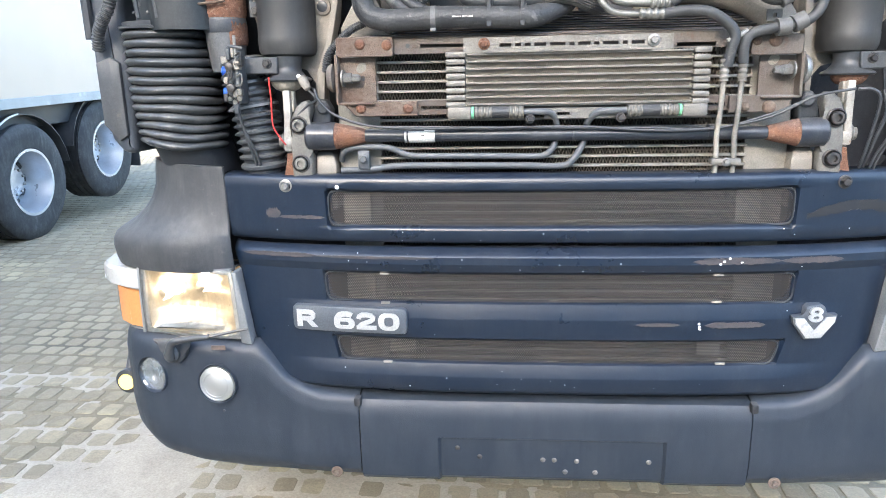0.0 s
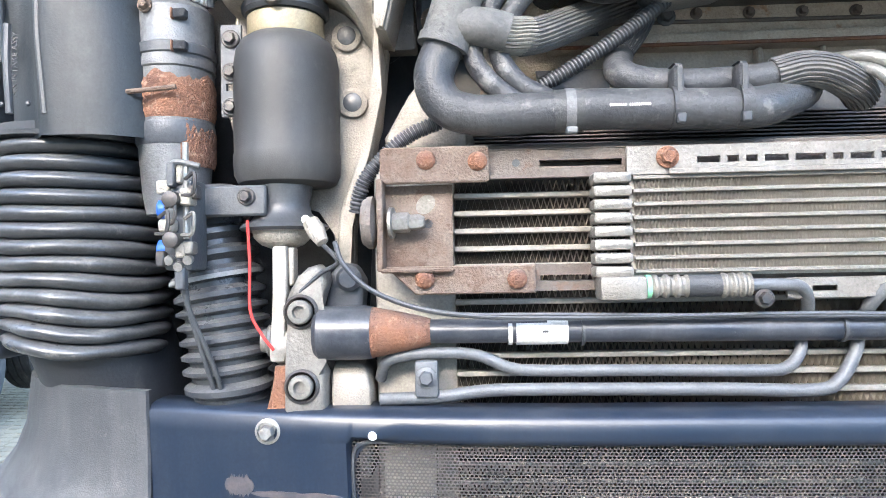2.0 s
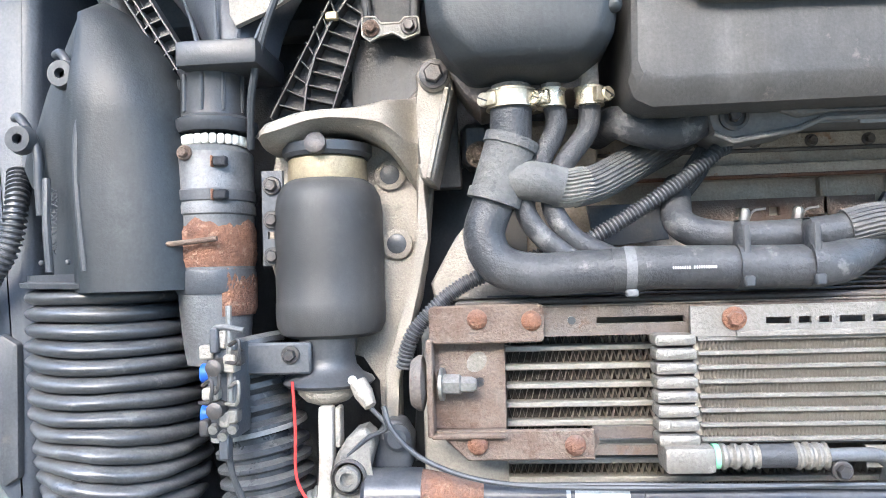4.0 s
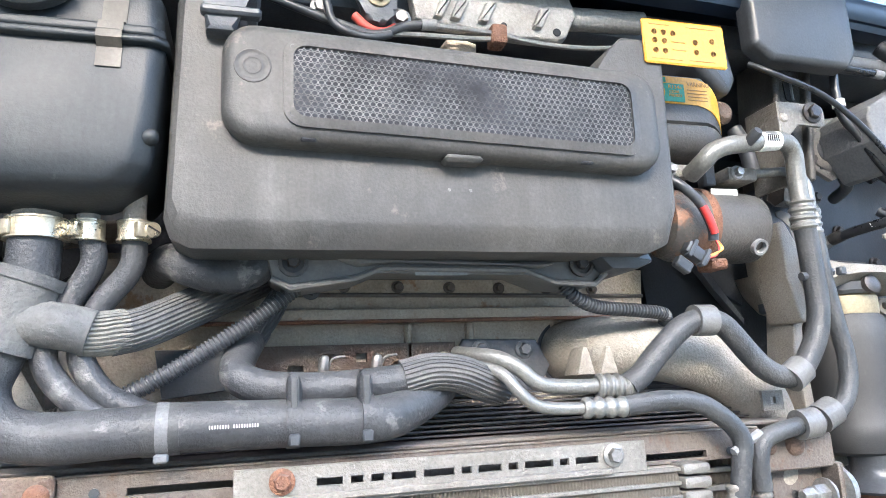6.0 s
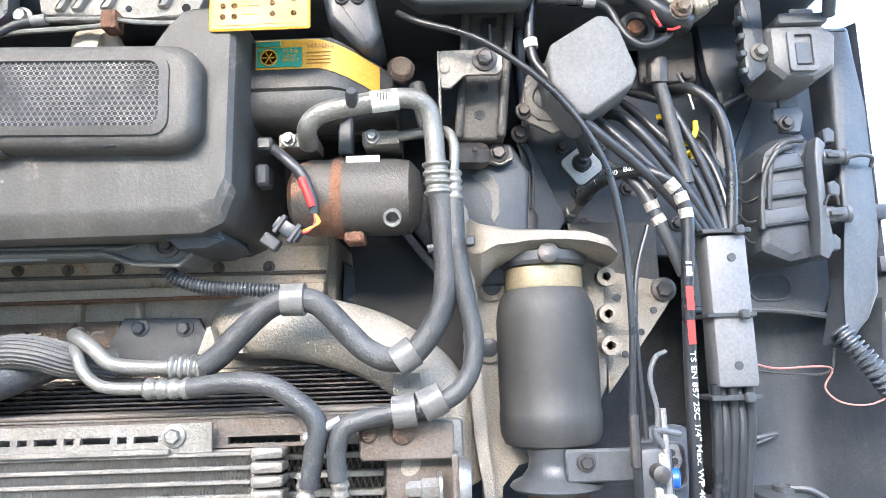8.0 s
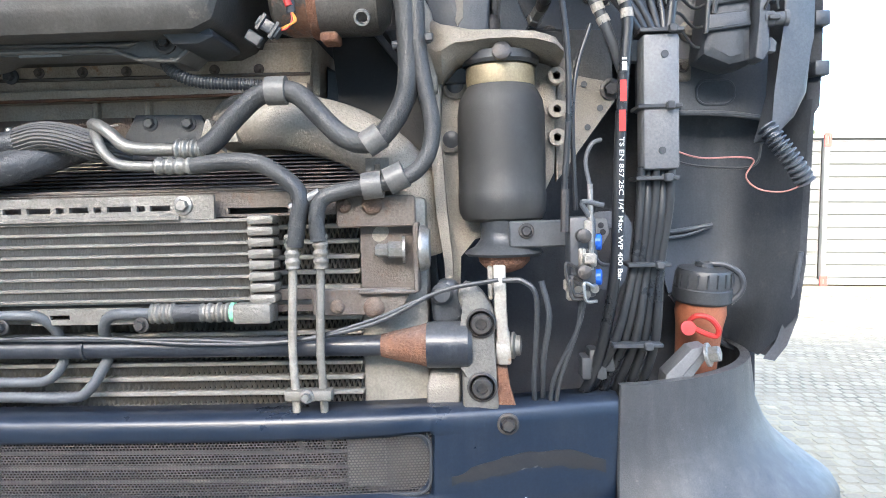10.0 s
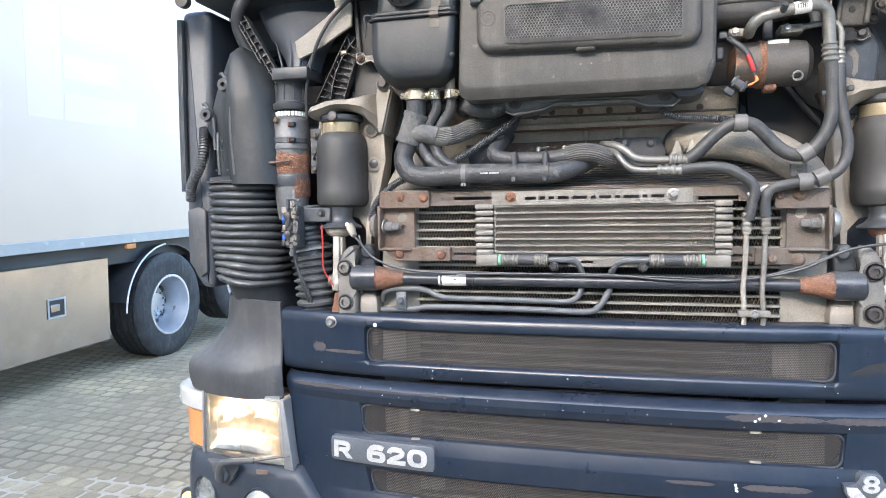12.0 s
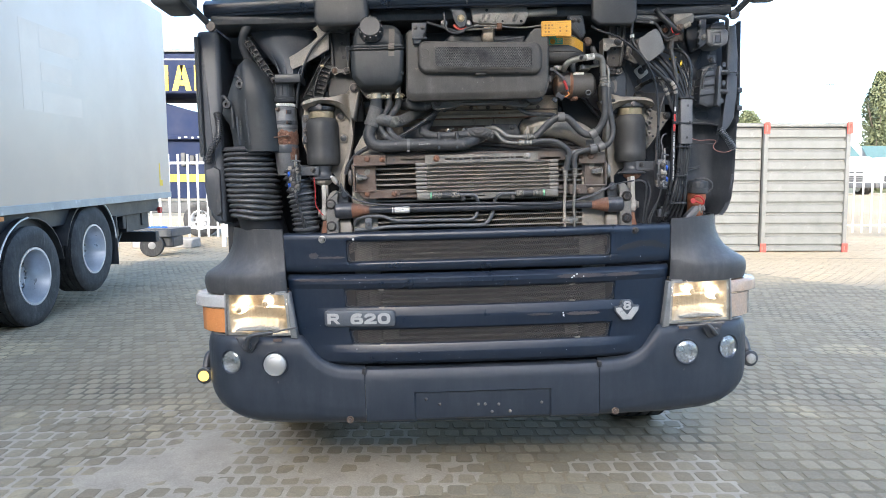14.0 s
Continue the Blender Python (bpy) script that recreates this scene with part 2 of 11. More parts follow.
CHROME = mat("pale_badge_letters", (0.432, 0.432, 0.4248), 0.35, 0.15, (0.3456, 0.3456, 0.3384), 0.4, 30, bump=0.02)
BADGEGR = mat("badge_grey", (0.0806, 0.093, 0.1116), 0.45, 0.2, (0.124, 0.1302, 0.1364), 0.6, 20, bump=0.1)
REFLECT = mat("lamp_reflector", (0.66, 0.55, 0.39), 0.34, 0.9, (0.5, 0.39, 0.25), 0.6, 14, bump=0.25, fine=60)
LAMPGREY = mat("lamp_bezel", (0.187, 0.1955, 0.204), 0.4, 0.2, (0.306, 0.306, 0.306), 0.5, 20, bump=0.05)
AMBER = mat("amber_lens", (0.60, 0.25, 0.085), 0.18, 0, (0.48, 0.2, 0.07), 0.4, 30, bump=0.1)
MILKY = mat("clouded_lens", (0.32, 0.324, 0.312), 0.2, 0, (0.24, 0.24, 0.232), 0.7, 14, bump=0.15, fine=120)
LENS = lamp_glass("headlamp_glass")
FOGGLASS = glass("fog_lamp_glass", (0.95, 0.97, 1), 0.1, 0.75)
MILKGLASS = glass("clouded_fog_glass", (0.9, 0.92, 0.92), 0.5, 0.4)
WINDSCREEN = mat("green_tinted_glass", (0.09, 0.15, 0.135), 0.06, 0, (0.07, 0.12, 0.11), 0.5, 3, bump=0, coat=1.0)
MARKERW = mat("grey_white_lens", (0.42, 0.42, 0.41), 0.2, 0, (0.33, 0.33, 0.32), 0.6, 14, bump=0.05)
ACPIPE = mat("dull_ac_alloy", (0.221, 0.2167, 0.2023), 0.42, 0.45, (0.1403, 0.136, 0.1232), 0.8, 18, (0.306, 0.2975, 0.2805), 0.4, 50, 0.6, bump=0.25)
BULB = glow("lit_bulb", (1.0, 0.80, 0.56), 9.0)
MARKERLIT = glow("lit_marker", (1.0, 0.62, 0.1), 1.3)
GAUZE = wire_gauze("fine_grille_gauze", 0.0052, 0.0040, 0.39)
CHIP = mat("bare_chip", (0.7, 0.7, 0.7), 0.5, bump=0)
SCUFF = mat("dull_scuffed_paint", (0.048, 0.046, 0.052), 0.45, 0, (0.085, 0.07, 0.068), 0.6, 40, bump=0.1)
TYRE = mat("tyre_rubber", (0.01254, 0.0132, 0.01518), 0.75, 0, (0.0285, 0.0288, 0.0297), 0.7, 9, bump=0.3, dust=0.25)
RIM = mat("alloy_rim", (0.55, 0.57, 0.6), 0.35, 0.6, (0.42, 0.43, 0.45), 0.6, 8, bump=0.05)
TRAILERW = mat("white_trailer_panel", (0.6682, 0.5536, 0.4374), 0.5, 0, (0.5846, 0.4876, 0.3887), 0.6, 0.7, bump=0.02)
TRAILERT = mat("faint_old_lettering", (0.7183, 0.5959, 0.4727), 0.5, 0, (0.6348, 0.5319, 0.4241), 0.6, 0.9, bump=0.02)
UNDERSIDE = mat("dark_chassis_paint", (0.013, 0.016, 0.022), 0.5, 0, (0.026, 0.028, 0.032), 0.7, 4, (0.06, 0.056, 0.05), 0.3, 14, 0.62, bump=0.15)
GALV = mat("galvanised_sheet", (0.36, 0.37, 0.365), 0.5, 0.2, (0.28, 0.29, 0.285), 0.7, 2.5, (0.62, 0.63, 0.62), 0.4, 6, 0.58, bump=0.1)
STAINLESS = mat("stainless_box", (0.58, 0.55, 0.50), 0.16, 0.92, (0.4, 0.36, 0.31), 0.6, 3, bump=0.05)
REDIRON = mat("red_corner", (0.5, 0.08, 0.06), 0.6, 0, (0.36, 0.06, 0.05), 0.5, 8, bump=0.1)
WPAINT = mat("white_paint", (0.75, 0.75, 0.73), 0.5, 0, (0.62, 0.62, 0.6), 0.5, 4, bump=0.05)
CONCRETE = mat("grey_concrete", (0.32, 0.31, 0.29), 0.9, 0, (0.24, 0.23, 0.21), 0.7, 6, bump=0.4)
NAVYTR = mat("navy_trailer_panel", (0.006, 0.014, 0.05), 0.85, 0, (0.008, 0.018, 0.06), 0.5, 2, bump=0.02)
YELLOWP = mat("yellow_paint", (0.8, 0.55, 0.02), 0.5, 0, (0.7, 0.46, 0.02), 0.4, 5, bump=0.02)
LEAF = mat("poplar_leaves", (0.112, 0.132, 0.076), 0.6, 0, (0.072, 0.092, 0.048), 0.7, 0.8, bump=0)
BARK = mat("bark", (0.12, 0.1, 0.08), 0.9, 0, (0.07, 0.06, 0.05), 0.7, 4, bump=0.5)
PAVER = mat("concrete_paver", (0.2119, 0.1773, 0.1166), 0.85, 0, (0.2703, 0.2285, 0.1511), 0.7, 1.6, (0.3971, 0.3201, 0.1907), 0.9, 0.55, 0.56, bump=0.5, fine=160, dust=0.35, dustcol=(0.36, 0.30, 0.20))


def by_place(m):
    """Lets a material's pattern run on across neighbouring pieces."""
    nt = m.node_tree
    pos = nt.nodes.new("ShaderNodeNewGeometry").outputs["Position"]
    for n in list(nt.nodes):
        if n.bl_idname == "ShaderNodeTexCoord":
            for ln in list(n.outputs["Object"].links):
                nt.links.new(pos, ln.to_socket)


by_place(PAVER)
JOINT = mat("sandy_joint", (0.3007, 0.245, 0.151), 0.95, 0, (0.117, 0.1, 0.06924), 1.0, 0.9, (0.245, 0.2, 0.1252), 0.5, 5, 0.6, bump=0.6, fine=90)
SAND = mat("blown_sand", (0.416, 0.3564, 0.27), 0.95, 0, (0.312, 0.2673, 0.207), 0.7, 6, bump=0.5, fine=120)


# sandy ground colour, warm and pale to paint in sunlight on the pavers
SUNSAND = mat("sandy_sunlit_paver", (0.378, 0.305, 0.198), 0.9, 0, (0.3045, 0.25, 0.1672), 0.7, 0.4, (0.2625, 0.215, 0.1496), 0.5, 3, 0.58, bump=0.4, fine=60)
ZINC = mat("dull_zinc_sheet", (0.2025, 0.2063, 0.1988), 0.55, 0.2, (0.1575, 0.1613, 0.1537), 0.7, 2.5, (0.27, 0.2737, 0.2662), 0.4, 6, 0.6, bump=0.1)
FORGED = mat("grey_forged_steel", (0.135, 0.13, 0.12), 0.5, 0.35, (0.21, 0.195, 0.17), 0.8, 14, (0.09, 0.08, 0.07), 0.5, 40, 0.6, bump=0.35, dust=0.25)
MIRRORED = mat("painted_brown_reflection", (0.017, 0.0165, 0.018), 0.5, 0, (0.011, 0.013, 0.018), 0.8, 16, (0.03, 0.027, 0.025), 0.5, 30, 0.58, bump=0.05)
CAVITY = mat("dusty_cavity_metal", (0.03192, 0.035, 0.04235), 0.7, 0, (0.02128, 0.0238, 0.02926), 0.8, 6, (0.05985, 0.056, 0.0539), 0.5, 18, 0.6, bump=0.3, dust=0.15)
CLAMPST = mat("yellowed_clamp_steel", (0.51, 0.4505, 0.34), 0.33, 0.75, (0.34, 0.289, 0.204), 0.7, 40, (0.17, 0.1275, 0.085), 0.5, 60, 0.6, bump=0.15)
HOSE = mat("dark_rubber_hose", (0.02691, 0.02878, 0.0314), 0.5, 0, (0.04933, 0.04971, 0.05008), 0.8, 16, (0.1047, 0.1009, 0.09341), 0.4, 45, 0.61, bump=0.3, dust=0.2)
LINER = mat("grey_dusty_liner", (0.0494, 0.058, 0.07344), 0.42, 0, (0.08075, 0.088, 0.1015), 0.8, 5, bump=0.12, dust=0.17)
BRAKECAP = mat("grey_brake_cap", (0.13, 0.132, 0.136), 0.6, 0, (0.1, 0.1, 0.1), 0.5, 8, bump=0.25, dust=0.15)


# ---- mesh helpers ----
def part(name, bm, material, parent=None, label="", sharp=38):
    bmesh.ops.recalc_face_normals(bm, faces=bm.faces)
    me = bpy.data.meshes.new(name)
    bm.to_mesh(me)
    bm.free()
    me.polygons.foreach_set("use_smooth", [True] * len(me.polygons))
    me.set_sharp_from_angle(angle=radians(sharp))
    me.materials.append(material)
    ob = new(name, me)
    if parent:
        ob.parent = parent
    if label:
        ob["label"] = label
    return ob


def thing(name, label, category, m=None, group="", kind=""):
    ob = tagged(new(name), label, category, group, kind)
    ob.empty_display_size = 0.1
    if m is not None:
        ob.matrix_world = m
    return ob


def nbm():
    return bmesh.new()


def box(bm, x0, x1, y0, y1, z0, z1, bev=0.002, seg=1, m=None):
    v = [bm.verts.new((x, y, z)) for x in (x0, x1) for y in (y0, y1) for z in (z0, z1)]
    f = [bm.faces.new([v[i] for i in q]) for q in ((0, 1, 3, 2), (4, 6, 7, 5), (0, 4, 5, 1), (2, 3, 7, 6), (0, 2, 6, 4), (1, 5, 7, 3))]
    es = list({e for q in f for e in q.edges})
    vs = v
    if bev:
        r = bmesh.ops.bevel(bm, geom=es, offset=bev, segments=seg, affect="EDGES", profile=0.5)
        vs = list({q for g in r["faces"] for q in g.verts} | {q for q in v if q.is_valid})
    if m is not None:
        bmesh.ops.transform(bm, matrix=m, verts=[q for q in vs if q.is_valid])
    return bm


def fillet(poly, r, n=3):
    """Rounds the sharp corners of an outline."""
    out, m = [], len(poly)
    for i in range(m):
        p, q, s = Vector(poly[i - 1]), Vector(poly[i]), Vector(poly[(i + 1) % m])
        u, v = p - q, s - q
        if u.length < 1e-6 or v.length < 1e-6:
            continue
        turn = math.pi - u.angle(v)
        if turn < 0.4:
            out.append(tuple(q))
            continue
        d = min(r * math.tan(turn / 2), 0.42 * min(u.length, v.length))
        a, b = q + u.normalized() * d, q + v.normalized() * d
        for k in range(n + 1):
            f = k / n
            out.append(tuple(a * (1 - f) ** 2 + q * 2 * f * (1 - f) + b * f * f))
    return out


def prism(bm, poly, y0, y1, bev=0.0, seg=2):
    """A polygon of (x, z), from y0 (front) back to y1, its front edge rounded over by bev."""
    m = len(poly)
    turns = []
    for i in range(m):
        (ax, az), (bx, bz), (cx, cz) = poly[i - 1], poly[i], poly[(i + 1) % m]
        turns.append((bx - ax) * (cz - bz) - (bz - az) * (cx - bx))
    if min(turns) < -1e-9 and max(turns) > 1e-9:
        a = [bm.verts.new((x, y0, z)) for x, z in poly]
        b = [bm.verts.new((x, y1, z)) for x, z in poly]
        fr = bm.faces.new(a)
        bm.faces.new(b[::-1])
        for i in range(m):
            bm.faces.new((a[i], b[i], b[(i + 1) % m], a[(i + 1) % m]))
        if bev:
            bmesh.ops.bevel(bm, geom=list(fr.edges), offset=bev, segments=seg, affect="EDGES", profile=0.5)
        return bm
    if bev >= 0.004:
        poly = fillet(poly, bev * 1.2)
    n = len(poly)
    area = sum(poly[i - 1][0] * poly[i][1] - poly[i][0] * poly[i - 1][1] for i in range(n))
    if area < 0:
        poly = poly[::-1]
    ins = []
    for i in range(n):
        p, q, s = Vector(poly[i - 1]), Vector(poly[i]), Vector(poly[(i + 1) % n])
        e, f = (q - p).normalized(), (s - q).normalized()
        ne, nf = Vector((-e.y, e.x)), Vector((-f.y, f.x))
        m = ne + nf
        ins.append(m / max(0.5, m.dot(ne)) if m.length > 1e-6 else ne)
    rings = []
    steps = [(k / seg) for k in range(seg + 1)] if bev else [0.0]
    for f in steps:
        a = f * math.pi / 2
        d, y = bev * (1 - math.cos(a)), y0 + bev * (1 - math.sin(a))
        rings.append([bm.verts.new((x + o.x * d, y, z + o.y * d)) for (x, z), o in zip(poly, ins)])
    back = [bm.verts.new((x, y1, z)) for x, z in poly]
    bm.faces.new(rings[-1])
    bm.faces.new(back[::-1])
    for a, b in zip([back] + rings, rings):
        for i in range(n):
            bm.faces.new((a[i], a[(i + 1) % n], b[(i + 1) % n], b[i]))
    return bm


def rounded(x0, x1, z0, z1, r, n=4):
    out = []
    for cx, cz, a0 in ((x1 - r, z1 - r, 0), (x0 + r, z1 - r, 90), (x0 + r, z0 + r, 180), (x1 - r, z0 + r, 270)):
        for i in range(n + 1):
            a = radians(a0 + 90 * i / n)
            out.append((cx + r * math.cos(a), cz + r * math.sin(a)))
    return out


def smooth_path(pts, n=6):
    p = [Vector(q) for q in pts]
    if len(p) < 3:
        return p
    e = [2 * p[0] - p[1]] + p + [2 * p[-1] - p[-2]]
    out = []
    for i in range(1, len(e) - 2):
        a, b, c, d = e[i - 1:i + 3]
        for k in range(n):
            t = k / n
            out.append(0.5 * ((2 * b) + (c - a) * t + (2 * a - 5 * b + 4 * c - d) * t * t + (3 * b - a - 3 * c + d) * t ** 3))
    return out + [p[-1]]


def tube(bm, pts, r, seg=12, n=6, r1=None, ridge=None, flat=1.0):
    """A pipe along a smoothed path; ridge = (pitch, depth) makes it corrugated."""
    path = smooth_path(pts, n)
    if ridge:
        dense, step = [], ridge[0] / 4
        for a, b in zip(path, path[1:]):
            k = max(1, round((b - a).length / step))
            dense += [a.lerp(b, j / k) for j in range(k)]
        path = dense + [path[-1]]
    rings, up, dist = [], None, 0
    for i, c in enumerate(path):
        t = (path[min(i + 1, len(path) - 1)] - path[max(i - 1, 0)]).normalized()
        if up is None:
            up = t.orthogonal().normalized()
        up = (up - up.dot(t) * t).normalized()
        sd = t.cross(up)
        if i:
            dist += (c - path[i - 1]).length
        rr = r if r1 is None else r + (r1 - r) * i / (len(path) - 1)
        if ridge:
            rr += ridge[1] * (1 if i % 4 in (1, 2) else -1) * 0.5
        rings.append([bm.verts.new(c + rr * (math.cos(2 * math.pi * k / seg) * up + flat * math.sin(2 * math.pi * k / seg) * sd)) for k in range(seg)])
    for a, b in zip(rings, rings[1:]):
        for k in range(seg):
            bm.faces.new((a[k], a[(k + 1) % seg], b[(k + 1) % seg], b[k]))
    bm.faces.new(rings[0][::-1])
    bm.faces.new(rings[-1])
    return bm


def lathe(bm, prof, at, axis=(0, 0, 1), seg=28, sq=(1, 1)):
    """Profile of (radius, height) turned about an axis through at."""
    ax = Vector(axis).normalized()
    u = ax.orthogonal().normalized() if abs(ax.z) < 0.9 else Vector((1, 0, 0))
    u = (u - u.dot(ax) * ax).normalized()
    w = ax.cross(u)
    at = Vector(at)
    rings = []
    for r, h in prof:
        if r < 1e-6:
            rings.append([bm.verts.new(at + ax * h)])
        else:
            rings.append([bm.verts.new(at + ax * h + r * (sq[0] * math.cos(2 * math.pi * k / seg) * u + sq[1] * math.sin(2 * math.pi * k / seg) * w)) for k in range(seg)])
    for a, b in zip(rings, rings[1:]):
        for k in range(seg):
            q = [a[k % len(a)], a[(k + 1) % len(a)], b[(k + 1) % len(b)], b[k % len(b)]]
            q = list(dict.fromkeys(q))
            if len(q) > 2:
                bm.faces.new(q)
    for ring, flip in ((rings[0], True), (rings[-1], False)):
        if len(ring) > 2:
            bm.faces.new(ring[::-1] if flip else ring)
    return bm


def hexbolt(bm, x, y, z, r=0.011, axis=(0, -1, 0), h=0.008, washer=True):
    """A hexagon head on its washer; y is the face that it sits on."""
    if washer:
        lathe(bm, [(r * 1.45, -0.002), (r * 1.45, 0.002), (r * 1.3, 0.003)], (x, y, z), axis, 18)
    lathe(bm, [(r, 0.002), (r, h), (r * 0.82, h + 0.002)], (x, y, z), axis, 6)
    return bm


def sheet(bm, rows, thick, mask=None, back=(0, 1, 0)):
    """A curved sheet from rows of points, given a thickness; mask(i, j) false leaves a hole."""
    nr, nc = len(rows), len(rows[0])
    d = Vector(back) * thick
    f = [[bm.verts.new(p) for p in r] for r in rows]
    g = [[bm.verts.new(Vector(p) + d) for p in r] for r in rows]
    on = [[mask is None or mask(i, j) for j in range(nc - 1)] for i in range(nr - 1)]
    for i in range(nr - 1):
        for j in range(nc - 1):
            if not on[i][j]:
                continue
            bm.faces.new((f[i][j], f[i][j + 1], f[i + 1][j + 1], f[i + 1][j]))
            bm.faces.new((g[i][j], g[i + 1][j], g[i + 1][j + 1], g[i][j + 1]))
            for di, dj, a, b in ((-1, 0, (i, j), (i, j + 1)), (1, 0, (i + 1, j + 1), (i + 1, j)), (0, -1, (i + 1, j), (i, j)), (0, 1, (i, j + 1), (i + 1, j + 1))):
                ii, jj = i + di, j + dj
                if not (0 <= ii < nr - 1 and 0 <= jj < nc - 1 and on[ii][jj]):
                    bm.faces.new((f[b[0]][b[1]], f[a[0]][a[1]], g[a[0]][a[1]], g[b[0]][b[1]]))
    for v in [v for v in bm.verts if not v.link_faces]:
        bm.verts.remove(v)
    return bm


def slotted(bm, x0, x1, y0, y1, z0, z1, slots, rnd=0.0):
    """A flat strip with rectangular slots (a, b, zlow, zhigh) right through it."""
    xs = sorted({x0, x1, *[v for s in slots for v in s[:2]]})
    zs = sorted({z0, z1, *[v for s in slots for v in s[2:]]})
    rows = [[(x, y0, z) for x in xs] for z in zs]

    def solid(i, j):
        cx, cz = (xs[j] + xs[j + 1]) / 2, (zs[i] + zs[i + 1]) / 2
        return not any(a < cx < b and c < cz < d for a, b, c, d in slots)
    return sheet(bm, rows, y1 - y0, solid)


def strands(bm, pts, r, count, rs, n=6):
    """Fine ribs that run lengthwise round a hose."""
    path = smooth_path(pts, n)
    for k in range(count):
        a = 2 * math.pi * k / count
        line = []
        for i, c in enumerate(path):
            t = (path[min(i + 1, len(path) - 1)] - path[max(i - 1, 0)]).normalized()
            u = t.cross(Vector((0, 1, 0))).normalized()
            line.append(c + r * (math.cos(a) * u + math.sin(a) * u.cross(t)))
        tube(bm, line, rs, 5, 1)
    return bm


def ring(bm, outer, inner, y0, y1, bev=0.0):
    """A flat frame between two outlines with the same number of points."""
    sets = [[bm.verts.new((x, y, z)) for x, z in poly] for poly, y in ((outer, y1), (outer, y0 + bev), (inner, y0), (inner, y1))]
    m = len(outer)
    for a, b in zip(sets, sets[1:] + sets[:1]):
        for k in range(m):
            bm.faces.new((a[k], a[(k + 1) % m], b[(k + 1) % m], b[k]))
    bmesh.ops.recalc_face_normals(bm, faces=bm.faces)
    return bm


def lettering(name, s, height, width, m, material, parent, depth=0.001, bold=0.0):
    """Text in the built-in font, as a mesh; m places its lower left corner, the text running along x with z up."""
    cu = bpy.data.curves.new(name, "FONT")
    cu.body, cu.extrude, cu.offset, cu.resolution_u = s, depth, bold, 3
    tmp = bpy.data.objects.new(name, cu)
    scene.collection.objects.link(tmp)
    me = bpy.data.meshes.new_from_object(tmp.evaluated_get(bpy.context.evaluated_depsgraph_get()))
    bpy.data.objects.remove(tmp)
    co = np.zeros(len(me.vertices) * 3)
    me.vertices.foreach_get("co", co)
    co = co.reshape(-1, 3)
    lo, hi = co.min(0), co.max(0)
    co[:, 0] = (co[:, 0] - lo[0]) / (hi[0] - lo[0]) * width
    co[:, 1] = (co[:, 1] - lo[1]) / (hi[1] - lo[1]) * height
    me.vertices.foreach_set("co", co.reshape(-1))
    me.transform(m @ Matrix.Rotation(radians(90), 4, "X"))
    me.materials.append(material)
    ob = new(name, me)
    ob.parent = parent
    return ob


def loft(bm, rings, bev=0.0, seg=2, angle=24):
    """Closed solid through rings of equally many points; its sharper edges are rounded by bev."""
    vs = [[bm.verts.new(p) for p in r] for r in rings]
    n = len(vs[0])
    for a, b in zip(vs, vs[1:]):
        for k in range(n):
            bm.faces.new((a[k], a[(k + 1) % n], b[(k + 1) % n], b[k]))
    bm.faces.new(vs[0][::-1])
    bm.faces.new(vs[-1])
    bmesh.ops.recalc_face_normals(bm, faces=bm.faces)
    if bev:
        es = [e for e in bm.edges if len(e.link_faces) == 2 and e.calc_face_angle(0) > radians(angle)]
        bmesh.ops.bevel(bm, geom=es, offset=bev, segments=seg, affect="EDGES", profile=0.5, clamp_overlap=True)
    return bm


def lerp_table(tab, v):
    return float(np.interp(v, [a for a, _ in tab], [b for _, b in tab]))


# ---- the yard ----
def yard():
    bm = nbm()
    s = 900
    vs = [bm.verts.new(p) for p in ((-s, -s, 0), (s, -s, 0), (s, s, 0), (-s, s, 0))]
    bm.faces.new(vs)
    g = part("ground", bm, JOINT)
    tagged(g, "sandy joint bed of a paved lorry yard reaching the horizon", "ground", kind="structure")
    return g


ground = yard()


def pavers(x0, x1, y0, y1, lx=0.21, ly=0.105, gap=0.006, cut=None):
    """Rows of block pavers in running bond: vertices and faces of one joined mesh."""
    rnd = np.random.RandomState(5)
    vv, ff = [], []
    nrow, ncol = int((y1 - y0) / ly), int((x1 - x0) / lx)
    for r in range(nrow):
        for c in range(ncol):
            cx, cy = x0 + (c + 0.5 * (r % 2)) * lx + lx / 2, y0 + r * ly + ly / 2
            if cut and cut(cx, cy):
                continue
            h = 0.0036 + rnd.uniform(-0.0012, 0.0014)
            hx, hy, bx = (lx - gap) / 2 * rnd.uniform(0.93, 1), (ly - gap) / 2 * rnd.uniform(0.92, 1), 0.004
            tx, ty = rnd.uniform(-0.012, 0.012, 2)
            k = len(vv)
            edge = ((-1, -0.72), (-0.72, -1), (0.72, -1), (1, -0.72), (1, 0.72), (0.72, 1), (-0.72, 1), (-1, 0.72))
            jit = rnd.uniform(-0.006, 0.002, 16)
            for e, (sx, sy) in enumerate(edge):
                vv.append((cx + sx * (hx + jit[e]), cy + sy * (hy + jit[e + 8]), 0.0004))
            for e, (sx, sy) in enumerate(edge):
                vv.append((cx + sx * (hx + jit[e] - bx), cy + sy * (hy + jit[e + 8] - bx), h + tx * sx * hx + ty * sy * hy))
            ff += [tuple(range(k + 8, k + 16))] + [(k + i, k + (i + 1) % 8, k + 8 + (i + 1) % 8, k + 8 + i) for i in range(8)]
    return vv, ff


